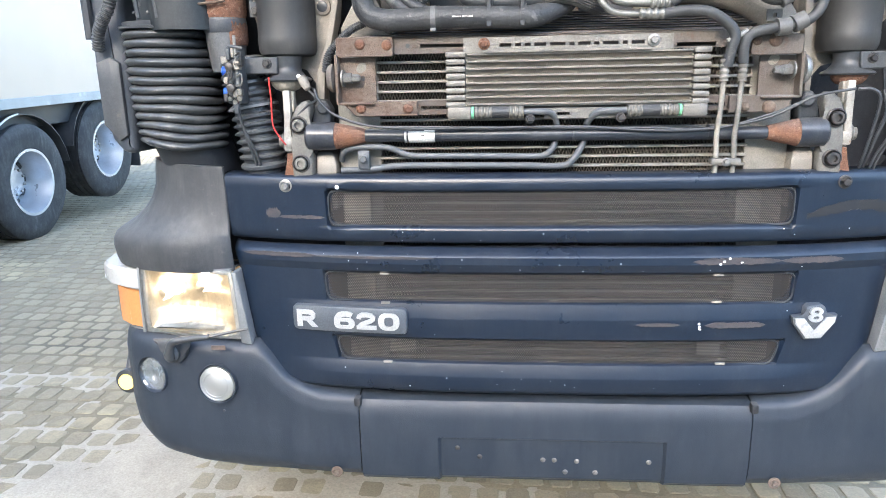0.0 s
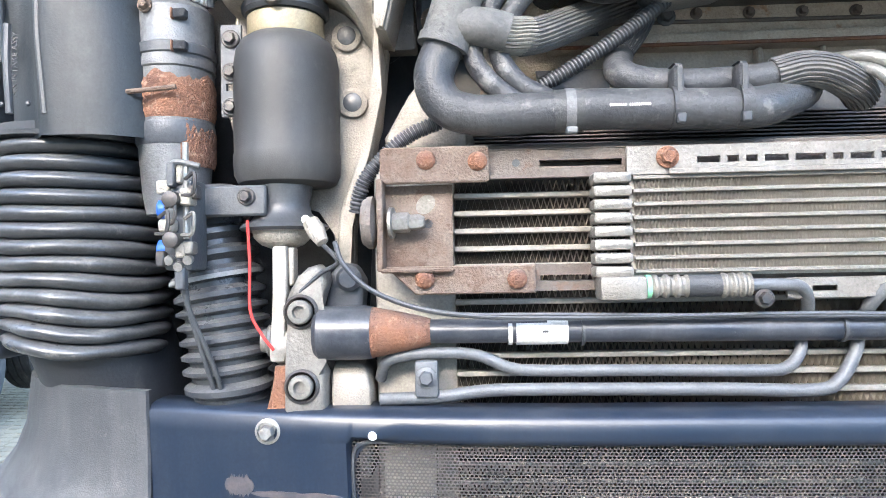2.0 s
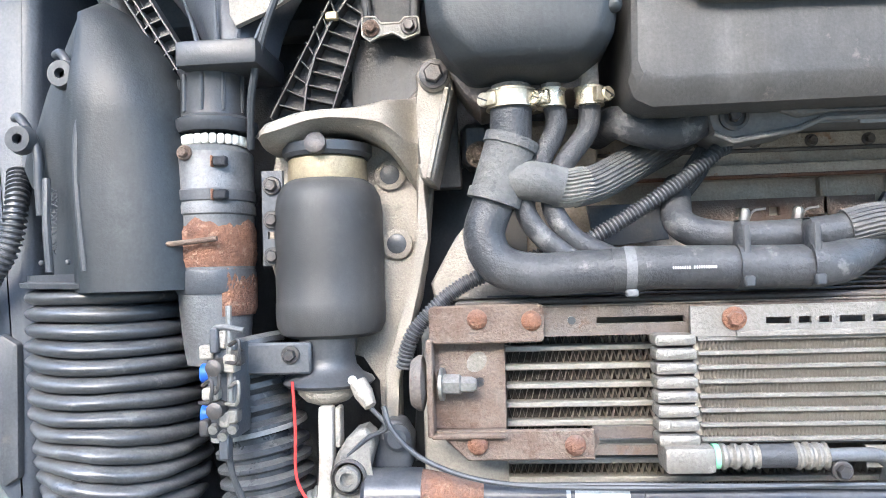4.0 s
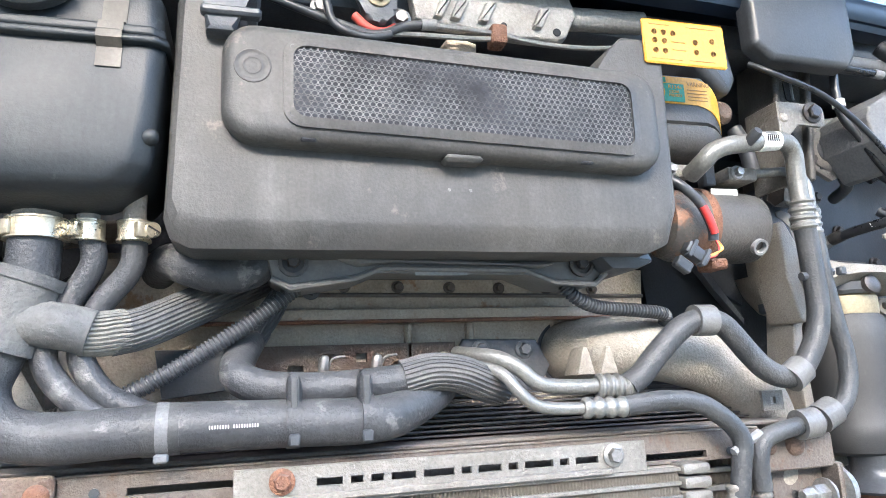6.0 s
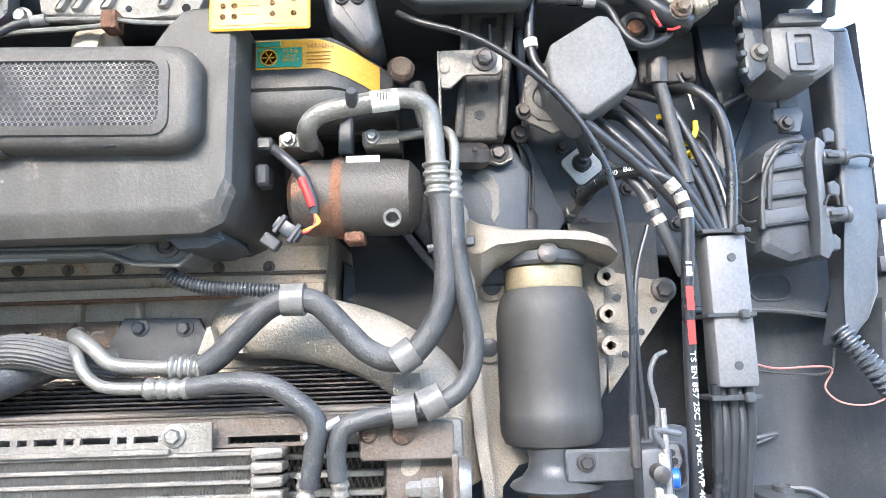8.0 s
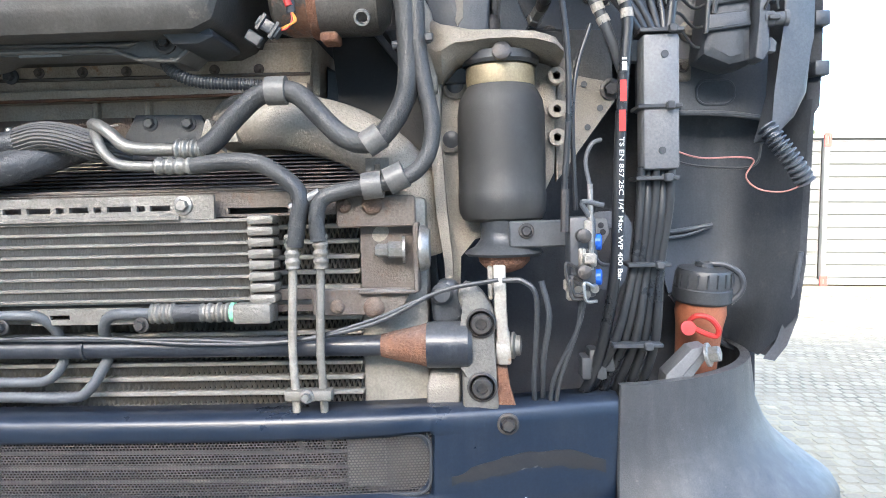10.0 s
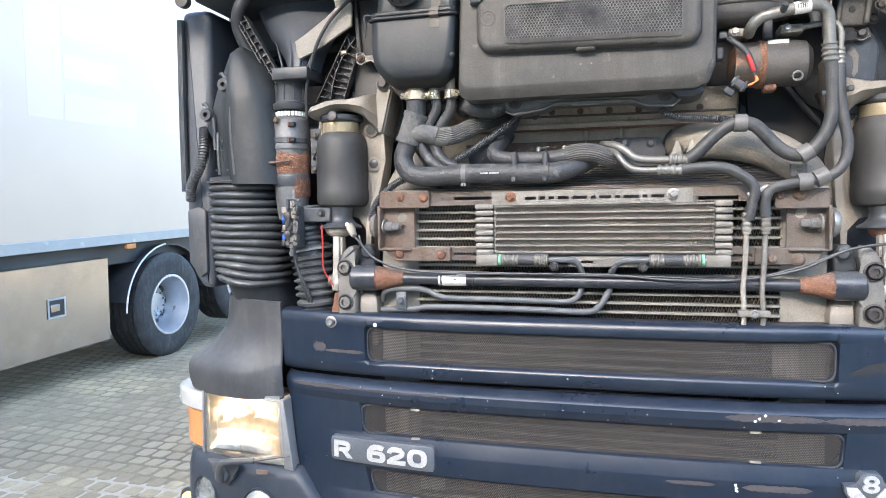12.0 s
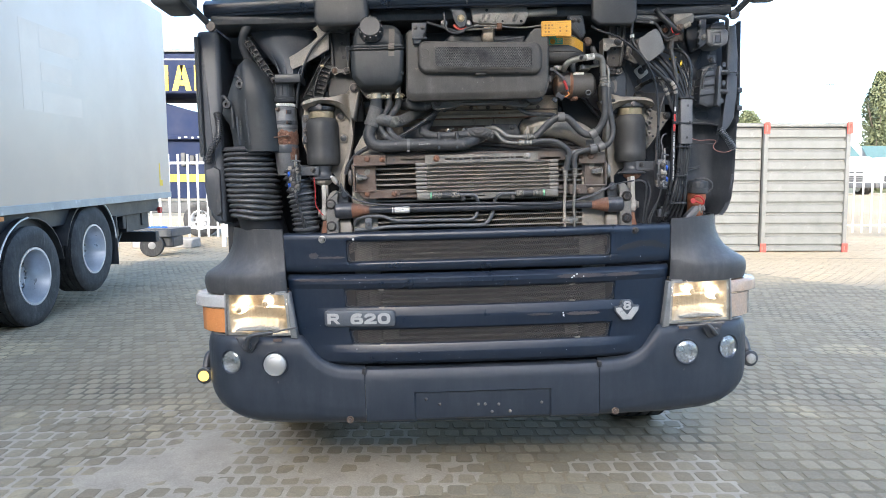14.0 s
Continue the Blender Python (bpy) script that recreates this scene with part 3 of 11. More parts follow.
def paver_field(x0, x1, y0, y1, lx, ly, cut=None, gap=0.006, material=None):
    vv, ff = pavers(x0, x1, y0, y1, lx, ly, gap, cut)
    me = bpy.data.meshes.new("paver_field")
    me.from_pydata(vv, [], ff)
    me.materials.append(material or PAVERS)
    ob = new("paver_field", me)
    ob.parent = ground
    ob["kind"] = "stuff"
    return ob


PAVERS = PAVER.copy()
PAVERS.name = "block_pavers"
_nt = PAVERS.node_tree
_b = _nt.nodes["Principled BSDF"]
_old = _b.inputs["Base Color"].links[0].from_socket
_geo = _nt.nodes.new("ShaderNodeNewGeometry")
_hv = _nt.nodes.new("ShaderNodeHueSaturation")
_nt.links.new(ramp_val(_nt, _geo.outputs["Random Per Island"], 0.88, 1.1), _hv.inputs["Value"])
_nt.links.new(_old, _hv.inputs["Color"])
_nt.links.new(_hv.outputs[0], _b.inputs["Base Color"])
NEAR = (-2.65, -1.25, -0.9, 1.5)                  # a stretch of single pavers beside the bumper
paver_field(-7.0, 9.6, -4.6, 11.0, 0.105, 0.125, lambda x, y: (NEAR[0] < x < NEAR[1] and NEAR[2] < y < NEAR[3]) or x + 0.4 * y > 8.7, 0.013)
# beyond the diagonal the yard lies in sun: painted as warmer, paler pavers
by_place(SUNSAND)
paver_field(3.0, 20.0, -4.6, 11.0, 0.21, 0.125, lambda x, y: x + 0.4 * y <= 8.7, 0.013, SUNSAND)
paver_field(-26.0, 30.0, 11.0, 38.0, 0.42, 0.21, None, 0.012, SUNSAND)


def wheel(parent, at, axis, radius=0.53, width=0.36, rim_r=0.30, dish=0.13, material=RIM):
    """A lorry wheel: tyre with grooved tread, deep alloy rim with hand holes and hub."""
    bm = nbm()
    w = width / 2
    prof = [(rim_r, -w * 0.8), (rim_r + 0.02, -w * 0.95), (radius - 0.1, -w), (radius - 0.03, -w * 0.93), (radius, -w * 0.8)]
    for k in range(4):
        a = -w * 0.8 + 0.4 * w * k
        prof += [(radius, a + 0.30 * w), (radius - 0.012, a + 0.32 * w), (radius - 0.012, a + 0.38 * w), (radius, a + 0.4 * w)]
    prof += [(radius - 0.03, w * 0.93), (radius - 0.1, w), (rim_r + 0.02, w * 0.95), (rim_r, w * 0.8)]
    lathe(bm, prof, at, axis, 56)
    for f in [f for f in bm.faces if len(f.verts) > 4]:
        bm.faces.remove(f)
    tyre = part("tyre", bm, TYRE, parent)
    bm = nbm()
    lathe(bm, [(rim_r, -w * 0.8), (rim_r + 0.012, w * 0.9), (rim_r + 0.012, w * 0.96), (rim_r - 0.012, w * 0.96), (rim_r - 0.03, w * 0.5), (rim_r - 0.05, w * 0.2),
               (rim_r - 0.07, w - dish - 0.06), (0.16, w - dish), (0.145, w - dish + 0.005), (0.14, w - dish + 0.02), (0.09, w - dish + 0.03), (0.001, w - dish + 0.03)], at, axis, 48)
    rim = part("rim", bm, material, tyre, "silver alloy rim")
    ax = Vector(axis).normalized()
    u = Vector((0, 0, 1))
    s = ax.cross(u)
    for k in range(10):
        bm = nbm()
        a = 2 * math.pi * k / 10
        c = Vector(at) + 0.118 * (math.cos(a) * u + math.sin(a) * s) + ax * (w - dish + 0.012)
        lathe(bm, [(0.014, 0), (0.014, 0.03), (0.008, 0.034)], c, axis, 6)
        part("wheel_nut", bm, STEEL, tyre)
    for k in range(10):
        bm = nbm()
        a = 2 * math.pi * (k + 0.5) / 10
        c = Vector(at) + (rim_r - 0.085) * (math.cos(a) * u + math.sin(a) * s) + ax * (w - dish - 0.03)
        lathe(bm, [(0.034, -0.03), (0.034, 0.006), (0, 0.006)], c, axis, 14)
        part("hand_hole", bm, BLACK, tyre)
    return tyre


def shade_block():
    """Unseen plain block added behind the camera, so that its shade covers the near yard."""
    h = part("shade_block", box(nbm(), -60, 60, -45, -25, 0, 12.8, 0.1), GALV)
    tagged(h, "unseen plain grey block added to shade the yard", "hall", kind="structure")


shade_block()


def white_trailer():
    """Local frame: y along the trailer, +x its side towards the lorry, z up."""
    t = thing("semi_trailer", "white box semi-trailer with steel side locker parked beside the lorry", "trailer",
              Matrix.Translation((-4.29, 4.0, 0)) @ Matrix.Rotation(radians(1.0), 4, "Z") @ Matrix.Rotation(radians(1.9), 4, "X"))
    bm = box(nbm(), -2.55, 0.0, -9.5, 4.12, 1.24, 4.0, 0.02, 2)
    part("box_body", bm, TRAILERW, t, "white smooth side panels, faintly marked")
    bm = nbm()
    for y in (-4.6, -3.0, -1.4, 0.2):
        for y0, y1, z0, z1 in ((0, 0.34, 2.2, 3.1), (0.36, 1.2, 2.86, 3.1), (0.36, 1.0, 2.53, 2.72), (0.36, 1.2, 2.2, 2.42)):
            box(bm, 0.0005, 0.0013, y + y0, y + y1, z0, z1, 0)
    part("ghost_lettering", bm, TRAILERT, t, "paler bars where lettering was removed")
    bm = box(nbm(), -0.03, 0.012, -9.5, 4.12, 1.168, 1.255, 0.004)
    part("bottom_rail", bm, GALV, t, "bare metal bottom rail")
    bm = box(nbm(), -2.45, -0.55, -9.4, 4.0, 0.76, 1.168, 0.01)
    part("chassis", bm, UNDERSIDE, t)
    bm = box(nbm(), -0.45, -0.03, -6.8, -0.59, 0.33, 1.06, 0.008)
    part("pallet_locker", bm, STAINLESS, t, "brushed steel locker under the floor")
    bm = slotted(nbm(), -1.27, -1.09, -0.004, 0.0, 0.63, 0.79, [(-1.255, -1.105, 0.645, 0.775)])
    for v in bm.verts:
        v.co = Vector((-0.026 - v.co.y, v.co.x, v.co.z))
    latch = part("locker_latch", bm, GALV, t, "square recessed latch")
    part("latch_dish", box(nbm(), -0.034, -0.0275, -1.253, -1.107, 0.647, 0.773, 0.002), UNDERSIDE, latch)
    part("latch_tongue", box(nbm(), -0.03, -0.02, -1.24, -1.15, 0.68, 0.74, 0.004), STAINLESS, latch)
    bm = box(nbm(), -0.4, -0.12, -9.4, 3.9, 0.97, 1.168, 0.01)
    part("side_member", bm, UNDERSIDE, t)
    for y, hz, xo in ((0.27, 0.505, -0.21), (1.58, 0.64, -0.21)):
        wheel(t, (xo, y, hz), (1, 0, 0), 0.52, 0.36, 0.29, 0.21)
        wheel(t, (-2.3, y, hz), (-1, 0, 0))
        bm = tube(nbm(), [(-1.9, y, hz), (-0.5, y, hz)], 0.06)
        part("axle", bm, UNDERSIDE, t)
        bm = nbm()
        rows = []
        for k in range(13):
            a = radians(10 + 160 * k / 12)
            rows.append([(x, y + 0.62 * math.cos(a), hz + 0.6 * math.sin(a)) for x in (xo - 0.16, xo + 0.0, xo + 0.16)])
        sheet(bm, rows, 0.012, None, (0, 0, 1))
        part("mudguard", bm, BLACK, t)
        bm = nbm()
        tube(bm, [(xo + 0.165, y + 0.632 * math.cos(radians(a)), hz + 0.005 + 0.61 * math.sin(radians(a))) for a in (range(95, 180, 12) if y < 1 else range(5, 105, 12))], 0.009, 6, 2)
        part("mudguard_trim", bm, WPAINT, t)
    part("inner_panel", box(nbm(), -0.62, -0.56, 0.3, 2.2, 0.42, 1.16, 0.01), UNDERSIDE, t)
    box_ = nbm()
    box(box_, -0.42, -0.03, 2.2, 2.22, 0.36, 1.0, 0.003)
    part("mud_flap", box_, BLACK, t)
    bm = box(nbm(), -0.03, 0.016, -0.4, -0.28, 1.115, 1.16, 0.006)
    part("side_marker_lamp", bm, AMBER, t, "small orange side marker lamp")
    bm = box(nbm(), 0.001, 0.003, 3.68, 3.72, 1.36, 1.70, 0)
    box(bm, 0.001, 0.003, 3.721, 3.80, 1.36, 1.45, 0)
    part("rear_marker_tape", bm, YELLOWP, t, "yellow angle of marker tape")
    bm = nbm()
    box(bm, -2.4, -0.1, 3.7, 3.82, 0.5, 0.66, 0.01)
    box(bm, -0.5, -0.2, 2.9, 3.7, 0.72, 1.1, 0.01)
    part("rear_bumper_beam", bm, UNDERSIDE, t)
    bm = nbm()
    lathe(bm, [(0.05, -0.02), (0.05, 0.02)], (-0.1, 3.9, 0.98), (1, 0, 0), 14)
    part("rear_lamp", bm, REDP, t, "red rear lamp")
    for y in (2.05, 2.45):
        bm = nbm()
        box(bm, -0.6, -0.25, y, y + 0.34, 0.66, 0.92, 0.03)
        part("air_tank", bm, UNDERSIDE, t)
    for y in (2.2, 2.75, 3.4):
        part("hanging_bracket", box(nbm(), -0.3, -0.18, y, y + 0.1, 0.78, 1.1, 0.01), UNDERSIDE, t)
    bm = tube(nbm(), [(-0.3, 2.1, 0.75), (-0.28, 2.5, 0.42), (-0.3, 3.0, 0.75)], 0.012, 8)
    part("air_line", bm, BLACK, t)
    return t


white_trailer()


def yard_cart():
    c = thing("yard_cart", "low dark yard cart with solid rubber wheel", "cart", Matrix.Translation((-6.6, 11.9, 0)))
    part("deck", box(nbm(), 0, 0.78, 0, 1.2, 0.42, 0.6, 0.02), SOOT, c)
    part("blue_rail", box(nbm(), 0.1, 0.7, -0.02, 0.02, 0.62, 0.66, 0.01), BLUEP, c, "blue rail")
    part("side_box", box(nbm(), 0.5, 0.78, 0.1, 0.7, 0.2, 0.42, 0.02), BLACK, c)
    part("handle_post", box(nbm(), 0.02, 0.08, 0.2, 0.26, 0.1, 0.86, 0.008), SOOT, c)
    w = part("wheel", lathe(nbm(), [(0.08, -0.06), (0.22, -0.07), (0.245, -0.04), (0.245, 0.04), (0.22, 0.07), (0.08, 0.06)], (0.36, 0.0, 0.245), (0.25, -1, 0), 30), TYRE, c, "grey solid tyre")
    part("hub", lathe(nbm(), [(0.09, 0.0), (0.09, 0.055), (0.04, 0.075), (0, 0.075)], (0.36, 0.0, 0.245), (0.25, -1, 0), 20), CAPGREY, w)
    return c


yard_cart()


def storage_container(x0, x1, y, h=2.92, depth=2.3, right=True):
    c = thing("storage_container", "galvanised ribbed steel storage container with red corners", "container", Matrix.Translation((x0, y, 0)), "storage containers")
    w = x1 - x0
    bm = box(nbm(), 0.05, w - 0.05, 0.1, depth, 0.12, h - 0.05, 0.01)
    part("body", bm, ZINC, c)
    n = 11
    for k in range(n):
        z0 = 0.14 + (h - 0.26) * k / n
        dz = (h - 0.26) / n
        bm = nbm()
        rows = [[(x, yy, z0 + dz * f) for x in (0.09, w - 0.09)] for yy, f in ((0.095, 0.0), (0.095, 0.1), (0.05, 0.2), (0.05, 0.86), (0.095, 0.97))]
        sheet(bm, rows, 0.012)
        part("rib_panel", bm, ZINC, c)
    for x in (0.0, w - 0.09)[:2 if right else 1]:
        bm = box(nbm(), x, x + 0.09, 0.0, 0.1, 0.0, h, 0.006)
        part("corner_post", bm, ZINC, c)
        for z0, z1 in ((0.0, 0.2), (h - 0.24, h + 0.02)):
            bm = slotted(nbm(), x - 0.02, x + 0.11, -0.025, -0.004, z0, z1, [(x + 0.03, x + 0.06, z0 + 0.05, z1 - 0.06)])
            part("corner_casting", bm, REDIRON, c, "red corner casting")
    bm = box(nbm(), 0.0, w, 0.02, 0.1, h - 0.08, h, 0.006)
    part("top_rail", bm, ZINC, c)
    bm = box(nbm(), 0.0, w, 0.02, 0.1, 0.03, 0.13, 0.006)
    part("bottom_rail", bm, ZINC, c)
    return c


storage_container(5.1, 7.34, 12.53, right=False)
storage_container(7.29, 9.26, 12.5)


def palisade(name, at, turn, n, pitch, h, low, label, group=""):
    f = thing(name, label, "fence", Matrix.Translation(at) @ Matrix.Rotation(turn, 4, "Z"), group)
    for k in range(n):
        bm = box(nbm(), k * pitch - 0.025, k * pitch + 0.025, -0.012, 0.012, low, h, 0.006)
        part("pale", bm, WPAINT, f)
    for z in (low + 0.22, h - 0.25):
        bm = box(nbm(), -0.1, (n - 1) * pitch + 0.1, 0.013, 0.05, z, z + 0.06, 0.004)
        part("rail", bm, WPAINT, f)
    for x in (0.0, (n - 1) * pitch / 2, (n - 1) * pitch):
        part("fence_post", box(nbm(), x - 0.05, x + 0.05, 0.052, 0.14, 0.0, h + 0.05, 0.006), WPAINT, f)
    return f


palisade("palisade_fence", (-8.3, 14.6, 0), 0, 24, 0.24, 2.35, 0.25, "white steel palisade fence on concrete feet")
for fx in (-6.9, -4.2):
    ft = part("concrete_foot", box(nbm(), fx - 0.75, fx + 0.75, 14.1, 14.75, 0.0, 0.24, 0.03), CONCRETE)
    tagged(ft, "concrete ballast foot under the palisade fence", "fence foot", "concrete feet")


def bar_fence(x, y, n, pitch):
    f = thing("bar_fence", "white round-bar fence along the yard edge", "fence", Matrix.Translation((x, y, 0)))
    for k in range(n):
        part("pale", lathe(nbm(), [(0.024, 0.14), (0.024, 2.06), (0.012, 2.1), (0, 2.1)], (k * pitch, 0, 0), (0, 0, 1), 10), WPAINT, f)
    for z in (0.34, 1.86):
        part("rail", box(nbm(), -0.1, (n - 1) * pitch + 0.1, 0.026, 0.07, z, z + 0.06, 0.006), WPAINT, f)
    for k in range(0, n, 11):
        part("fence_post", box(nbm(), k * pitch + 0.09, k * pitch + 0.17, 0.02, 0.1, 0.0, 2.1, 0.006), WPAINT, f)


bar_fence(10.6, 17.5, 44, 0.275)


def blue_trailer():
    """Tall blue lorry seen in a gap: lettered roof sign, sloping lower deck, stripe, wheels."""
    t = thing("parked_lorry", "dark blue lorry with yellow lettering behind the fence", "lorry", Matrix.Translation((-10.2, 18.5, 0)))
    part("body", box(nbm(), 0, 8.0, 0, 2.4, 4.42, 5.62, 0.03), NAVYTR, t)
    part("roof_edge", box(nbm(), -0.02, 8.02, -0.03, 2.4, 5.66, 5.74, 0.01), SOOT, t, "dark roof edge")
    part("roof_strip", box(nbm(), 0.0, 8.0, -0.012, 0.0, 5.42, 5.46, 0.004), GALV, t)
    part("lower_body", prism(nbm(), [(0.2, 1.2), (0.2, 4.25), (1.6, 4.2), (3.1, 3.75), (8.0, 3.72), (8.0, 1.2)], 0.2, 2.2, 0.05), NAVYTR, t)
    part("deck_ledge", box(nbm(), 0.2, 3.2, 0.02, 0.195, 3.02, 3.14, 0.02), NAVYTR, t)
    for k in range(4):
        part("deck_lamp", box(nbm(), 2.18 + 0.2 * k, 2.26 + 0.2 * k, 0.0, 0.018, 3.05 + 0.02 * (k % 2), 3.10 + 0.02 * (k % 2), 0.006), WPAINT, t, "small pale marker")
    part("white_card", box(nbm(), 2.92, 3.12, 0.16, 0.196, 4.08, 4.3, 0.004), WPAINT, t)
    for k in range(5):
        part("deck_fitting", box(nbm(), 2.2 + 0.28 * k, 2.34 + 0.28 * k, 0.1, 0.196, 2.2 + 0.05 * (k % 3), 2.62 - 0.08 * (k % 2), 0.02), BLACK if k % 2 else SOOT, t)
    part("stripe", box(nbm(), 0.0, 8.0, 0.16, 0.196, 1.72, 1.95, 0.004), YELLOWP, t, "yellow stripe")
    part("chassis", box(nbm(), 0, 8.0, 0.3, 2.1, 0.75, 1.1, 0.02), SOOT, t)
    for k, x in enumerate((1.35, 2.06, 2.74, 3.45, 4.15)):
        bm = nbm()
        if k in (1, 3):
            for a, b, c, d in ((0.0, 0.17, 0.2, 0.36), (0.42, 0.58, 0.24, 0.40)):
                v = [bm.verts.new((x + p, yy, z)) for yy in (-0.02, -0.003) for p, z in ((a, 4.50), (b, 4.50), (d, 5.26), (c, 5.26))]
                for q in ((0, 1, 2, 3), (7, 6, 5, 4), (0, 4, 5, 1), (1, 5, 6, 2), (2, 6, 7, 3), (3, 7, 4, 0)):
                    bm.faces.new([v[i] for i in q])
            box(bm, x + 0.14, x + 0.45, -0.019, -0.004, 4.66, 4.80, 0.003)
        else:
            box(bm, x, x + 0.18, -0.02, -0.004, 4.50, 5.26, 0.004)
            box(bm, x + 0.42, x + 0.60, -0.02, -0.004, 4.50, 5.26, 0.004)
            box(bm, x + 0.18, x + 0.42, -0.02, -0.004, 4.82, 4.98, 0.004)
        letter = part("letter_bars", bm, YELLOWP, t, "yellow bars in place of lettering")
        for j in range(6):
            part("letter_joint", box(nbm(), x - 0.01, x + 0.61, -0.0225, -0.0205, 4.60 + 0.115 * j, 4.612 + 0.115 * j, 0), NAVYTR, letter)
    for wx in (2.75, 5.9):
        wheel(t, (wx, 0.25, 0.53), (0, -1, 0))
    return t


blue_trailer()


def raised_yard():
    """Sandy bank behind the bar fence, rising to a second yard."""
    rows = [[(x, y, z) for x in (10.2, 20.0, 46.0)] for y, z in ((18.2, 0.006), (20.0, 0.3), (24.0, 1.16), (25.0, 1.25), (52.0, 1.3))]
    bank = part("raised_yard", sheet(nbm(), rows, 0.004, None, (0, 0, -1)), SUNSAND)
    tagged(bank, "sandy bank rising to a second yard behind the fence", "ground", kind="structure")


raised_yard()


def parked_van(x, y, z, wide, high, label):
    """A white van seen from its front: box or roof, cab, windscreen, slatted grille, lamps, wheels."""
    v = thing("white_van", label, "van", Matrix.Translation((x, y, z)), "parked vans")
    part("box_body", box(nbm(), 0, wide, 1.5, 5.6, 0.5, high, 0.06, 2), WPAINT, v)
    part("cab", prism(nbm(), fillet([(0.06, 0.35), (0.0, 0.9), (0.12, 1.35), (0.22, 1.62), (wide - 0.22, 1.62), (wide - 0.12, 1.35), (wide, 0.9), (wide - 0.06, 0.35)], 0.05, 3), 0.0, 1.5, 0.06, 3), WPAINT, v)
    part("windscreen", sheet(nbm(), [[(0.16, 0.75, 1.62), (wide - 0.16, 0.75, 1.62)], [(0.26, 1.4, 2.2), (wide - 0.26, 1.4, 2.2)]], 0.03), WINDSCREEN, v, "dark windscreen")
    g = part("grille", prism(nbm(), rounded(wide * 0.22, wide * 0.78, 0.55, 0.98, 0.05, 3), -0.03, 0.02, 0.01, 1), BLACK, v, "dark grille")
    for k in range(4):
        part("grille_bar", box(nbm(), wide * 0.24, wide * 0.76, -0.045, -0.03, 0.62 + 0.09 * k, 0.645 + 0.09 * k, 0.004), CAPGREY, g)
    for a in (0.05, 0.79):
        part("headlight", prism(nbm(), rounded(wide * a, wide * (a + 0.16), 0.72, 0.98, 0.05, 3), -0.02, 0.02, 0.01, 1), MARKERW, v, "grey-white headlight")
    part("bumper", box(nbm(), 0.03, wide - 0.03, -0.07, 0.1, 0.28, 0.52, 0.04, 2), SOOT, v, "dark bumper")
    for wx in (0.14, wide - 0.14):
        wheel(v, (wx, 0.8, 0.34), (1 if wx > 1 else -1, 0, 0), 0.34, 0.24, 0.21, 0.06)
    return v


parked_van(16.55, 26.0, 1.25, 2.2, 2.35, "white box van parked on the raised yard behind the fence")
parked_van(19.1, 26.6, 1.25, 2.0, 2.2, "white panel van beside a box van behind the fence")


def street_lamp(x, y, h):
    p = thing("street_lamp", "thin grey street lamp far beyond the yard", "lamp post", Matrix.Translation((x, y, 0)))
    part("post", tube(nbm(), [(0, 0, 0), (0, 0, h)], 0.09, 8, 1, 0.05), GALV, p)
    part("lamp_head", box(nbm(), -0.45, 0.45, -0.15, 0.15, h, h + 0.14, 0.03), CAPGREY, p)


street_lamp(42.42, 70.0, 12.78)


def poplar(x, y, h, rad, seed, columnar=True):
    """Tapered trunk, rising limbs, crown of many small leaf clumps with gaps."""
    rnd = np.random.RandomState(seed)
    t = thing("poplar_tree" if columnar else "round_tree", "tall green poplar beyond the yard" if columnar else "leafy green tree beyond the yard", "tree", Matrix.Translation((x, y, 0)), "far trees")
    bm = nbm()
    tube(bm, [(0, 0, 0), (0.1, 0, h * 0.5), (0, 0.1, h * 0.92)], 0.3, 10, 4, 0.04)
    for k in range(14):
        a, z = rnd.uniform(0, 6.28), h * rnd.uniform(0.15, 0.7)
        e = rad * 0.6
        tube(bm, [(0, 0, z), (e * 0.6 * math.cos(a), e * 0.6 * math.sin(a), z + h * 0.08), (e * math.cos(a), e * math.sin(a), z + h * 0.2)], 0.07, 6, 3, 0.02)
    part("trunk", bm, BARK, t)
    n = 13000
    vv, ff = [], []
    for k in range(n):
        f = rnd.uniform(0.1, 1.0)
        env = rad * (math.sin(math.pi * min(1, f * 0.93 + 0.05)) ** 0.6) * (0.75 + 0.25 * math.sin(9 * f + seed) * math.cos(5 * f))
        a = rnd.uniform(0, 2 * math.pi)
        env *= 0.8 + 0.25 * math.sin(3 * a + 7 * f + seed)
        r = env * math.sqrt(rnd.uniform(0.12, 1))
        c = np.array((r * math.cos(a), r * math.sin(a), h * f + rnd.uniform(-0.2, 0.2)))
        s = rnd.uniform(0.08, 0.2)
        d1, d2 = rnd.normal(size=3), rnd.normal(size=3)
        d1 /= np.linalg.norm(d1)
        d2 -= d2.dot(d1) * d1
        d2 /= np.linalg.norm(d2)
        i = len(vv)
        vv += [tuple(c - d1 * s), tuple(c + d2 * s * 0.6), tuple(c + d1 * s), tuple(c - d2 * s * 0.6)]
        ff.append((i, i + 1, i + 2, i + 3))
    me = bpy.data.meshes.new("crown")
    me.from_pydata(vv, [], ff)
    me.materials.append(LEAF)
    ob = new("crown", me)
    ob.parent = t
    return t


for k, (px, py, ph) in enumerate(((42.5, 62.0, 12.6), (46.0, 63.5, 13.5), (50.5, 61.5, 12.8), (54.0, 63.0, 13.6))):
    poplar(px, py, ph, 2.4, k + 3)
poplar(27.2, 56.0, 8.2, 2.6, 11, False)


# ---- the lorry ----
truck = thing("lorry", "dark blue lorry with open engine bay and lit headlamps", "lorry", LEANING)


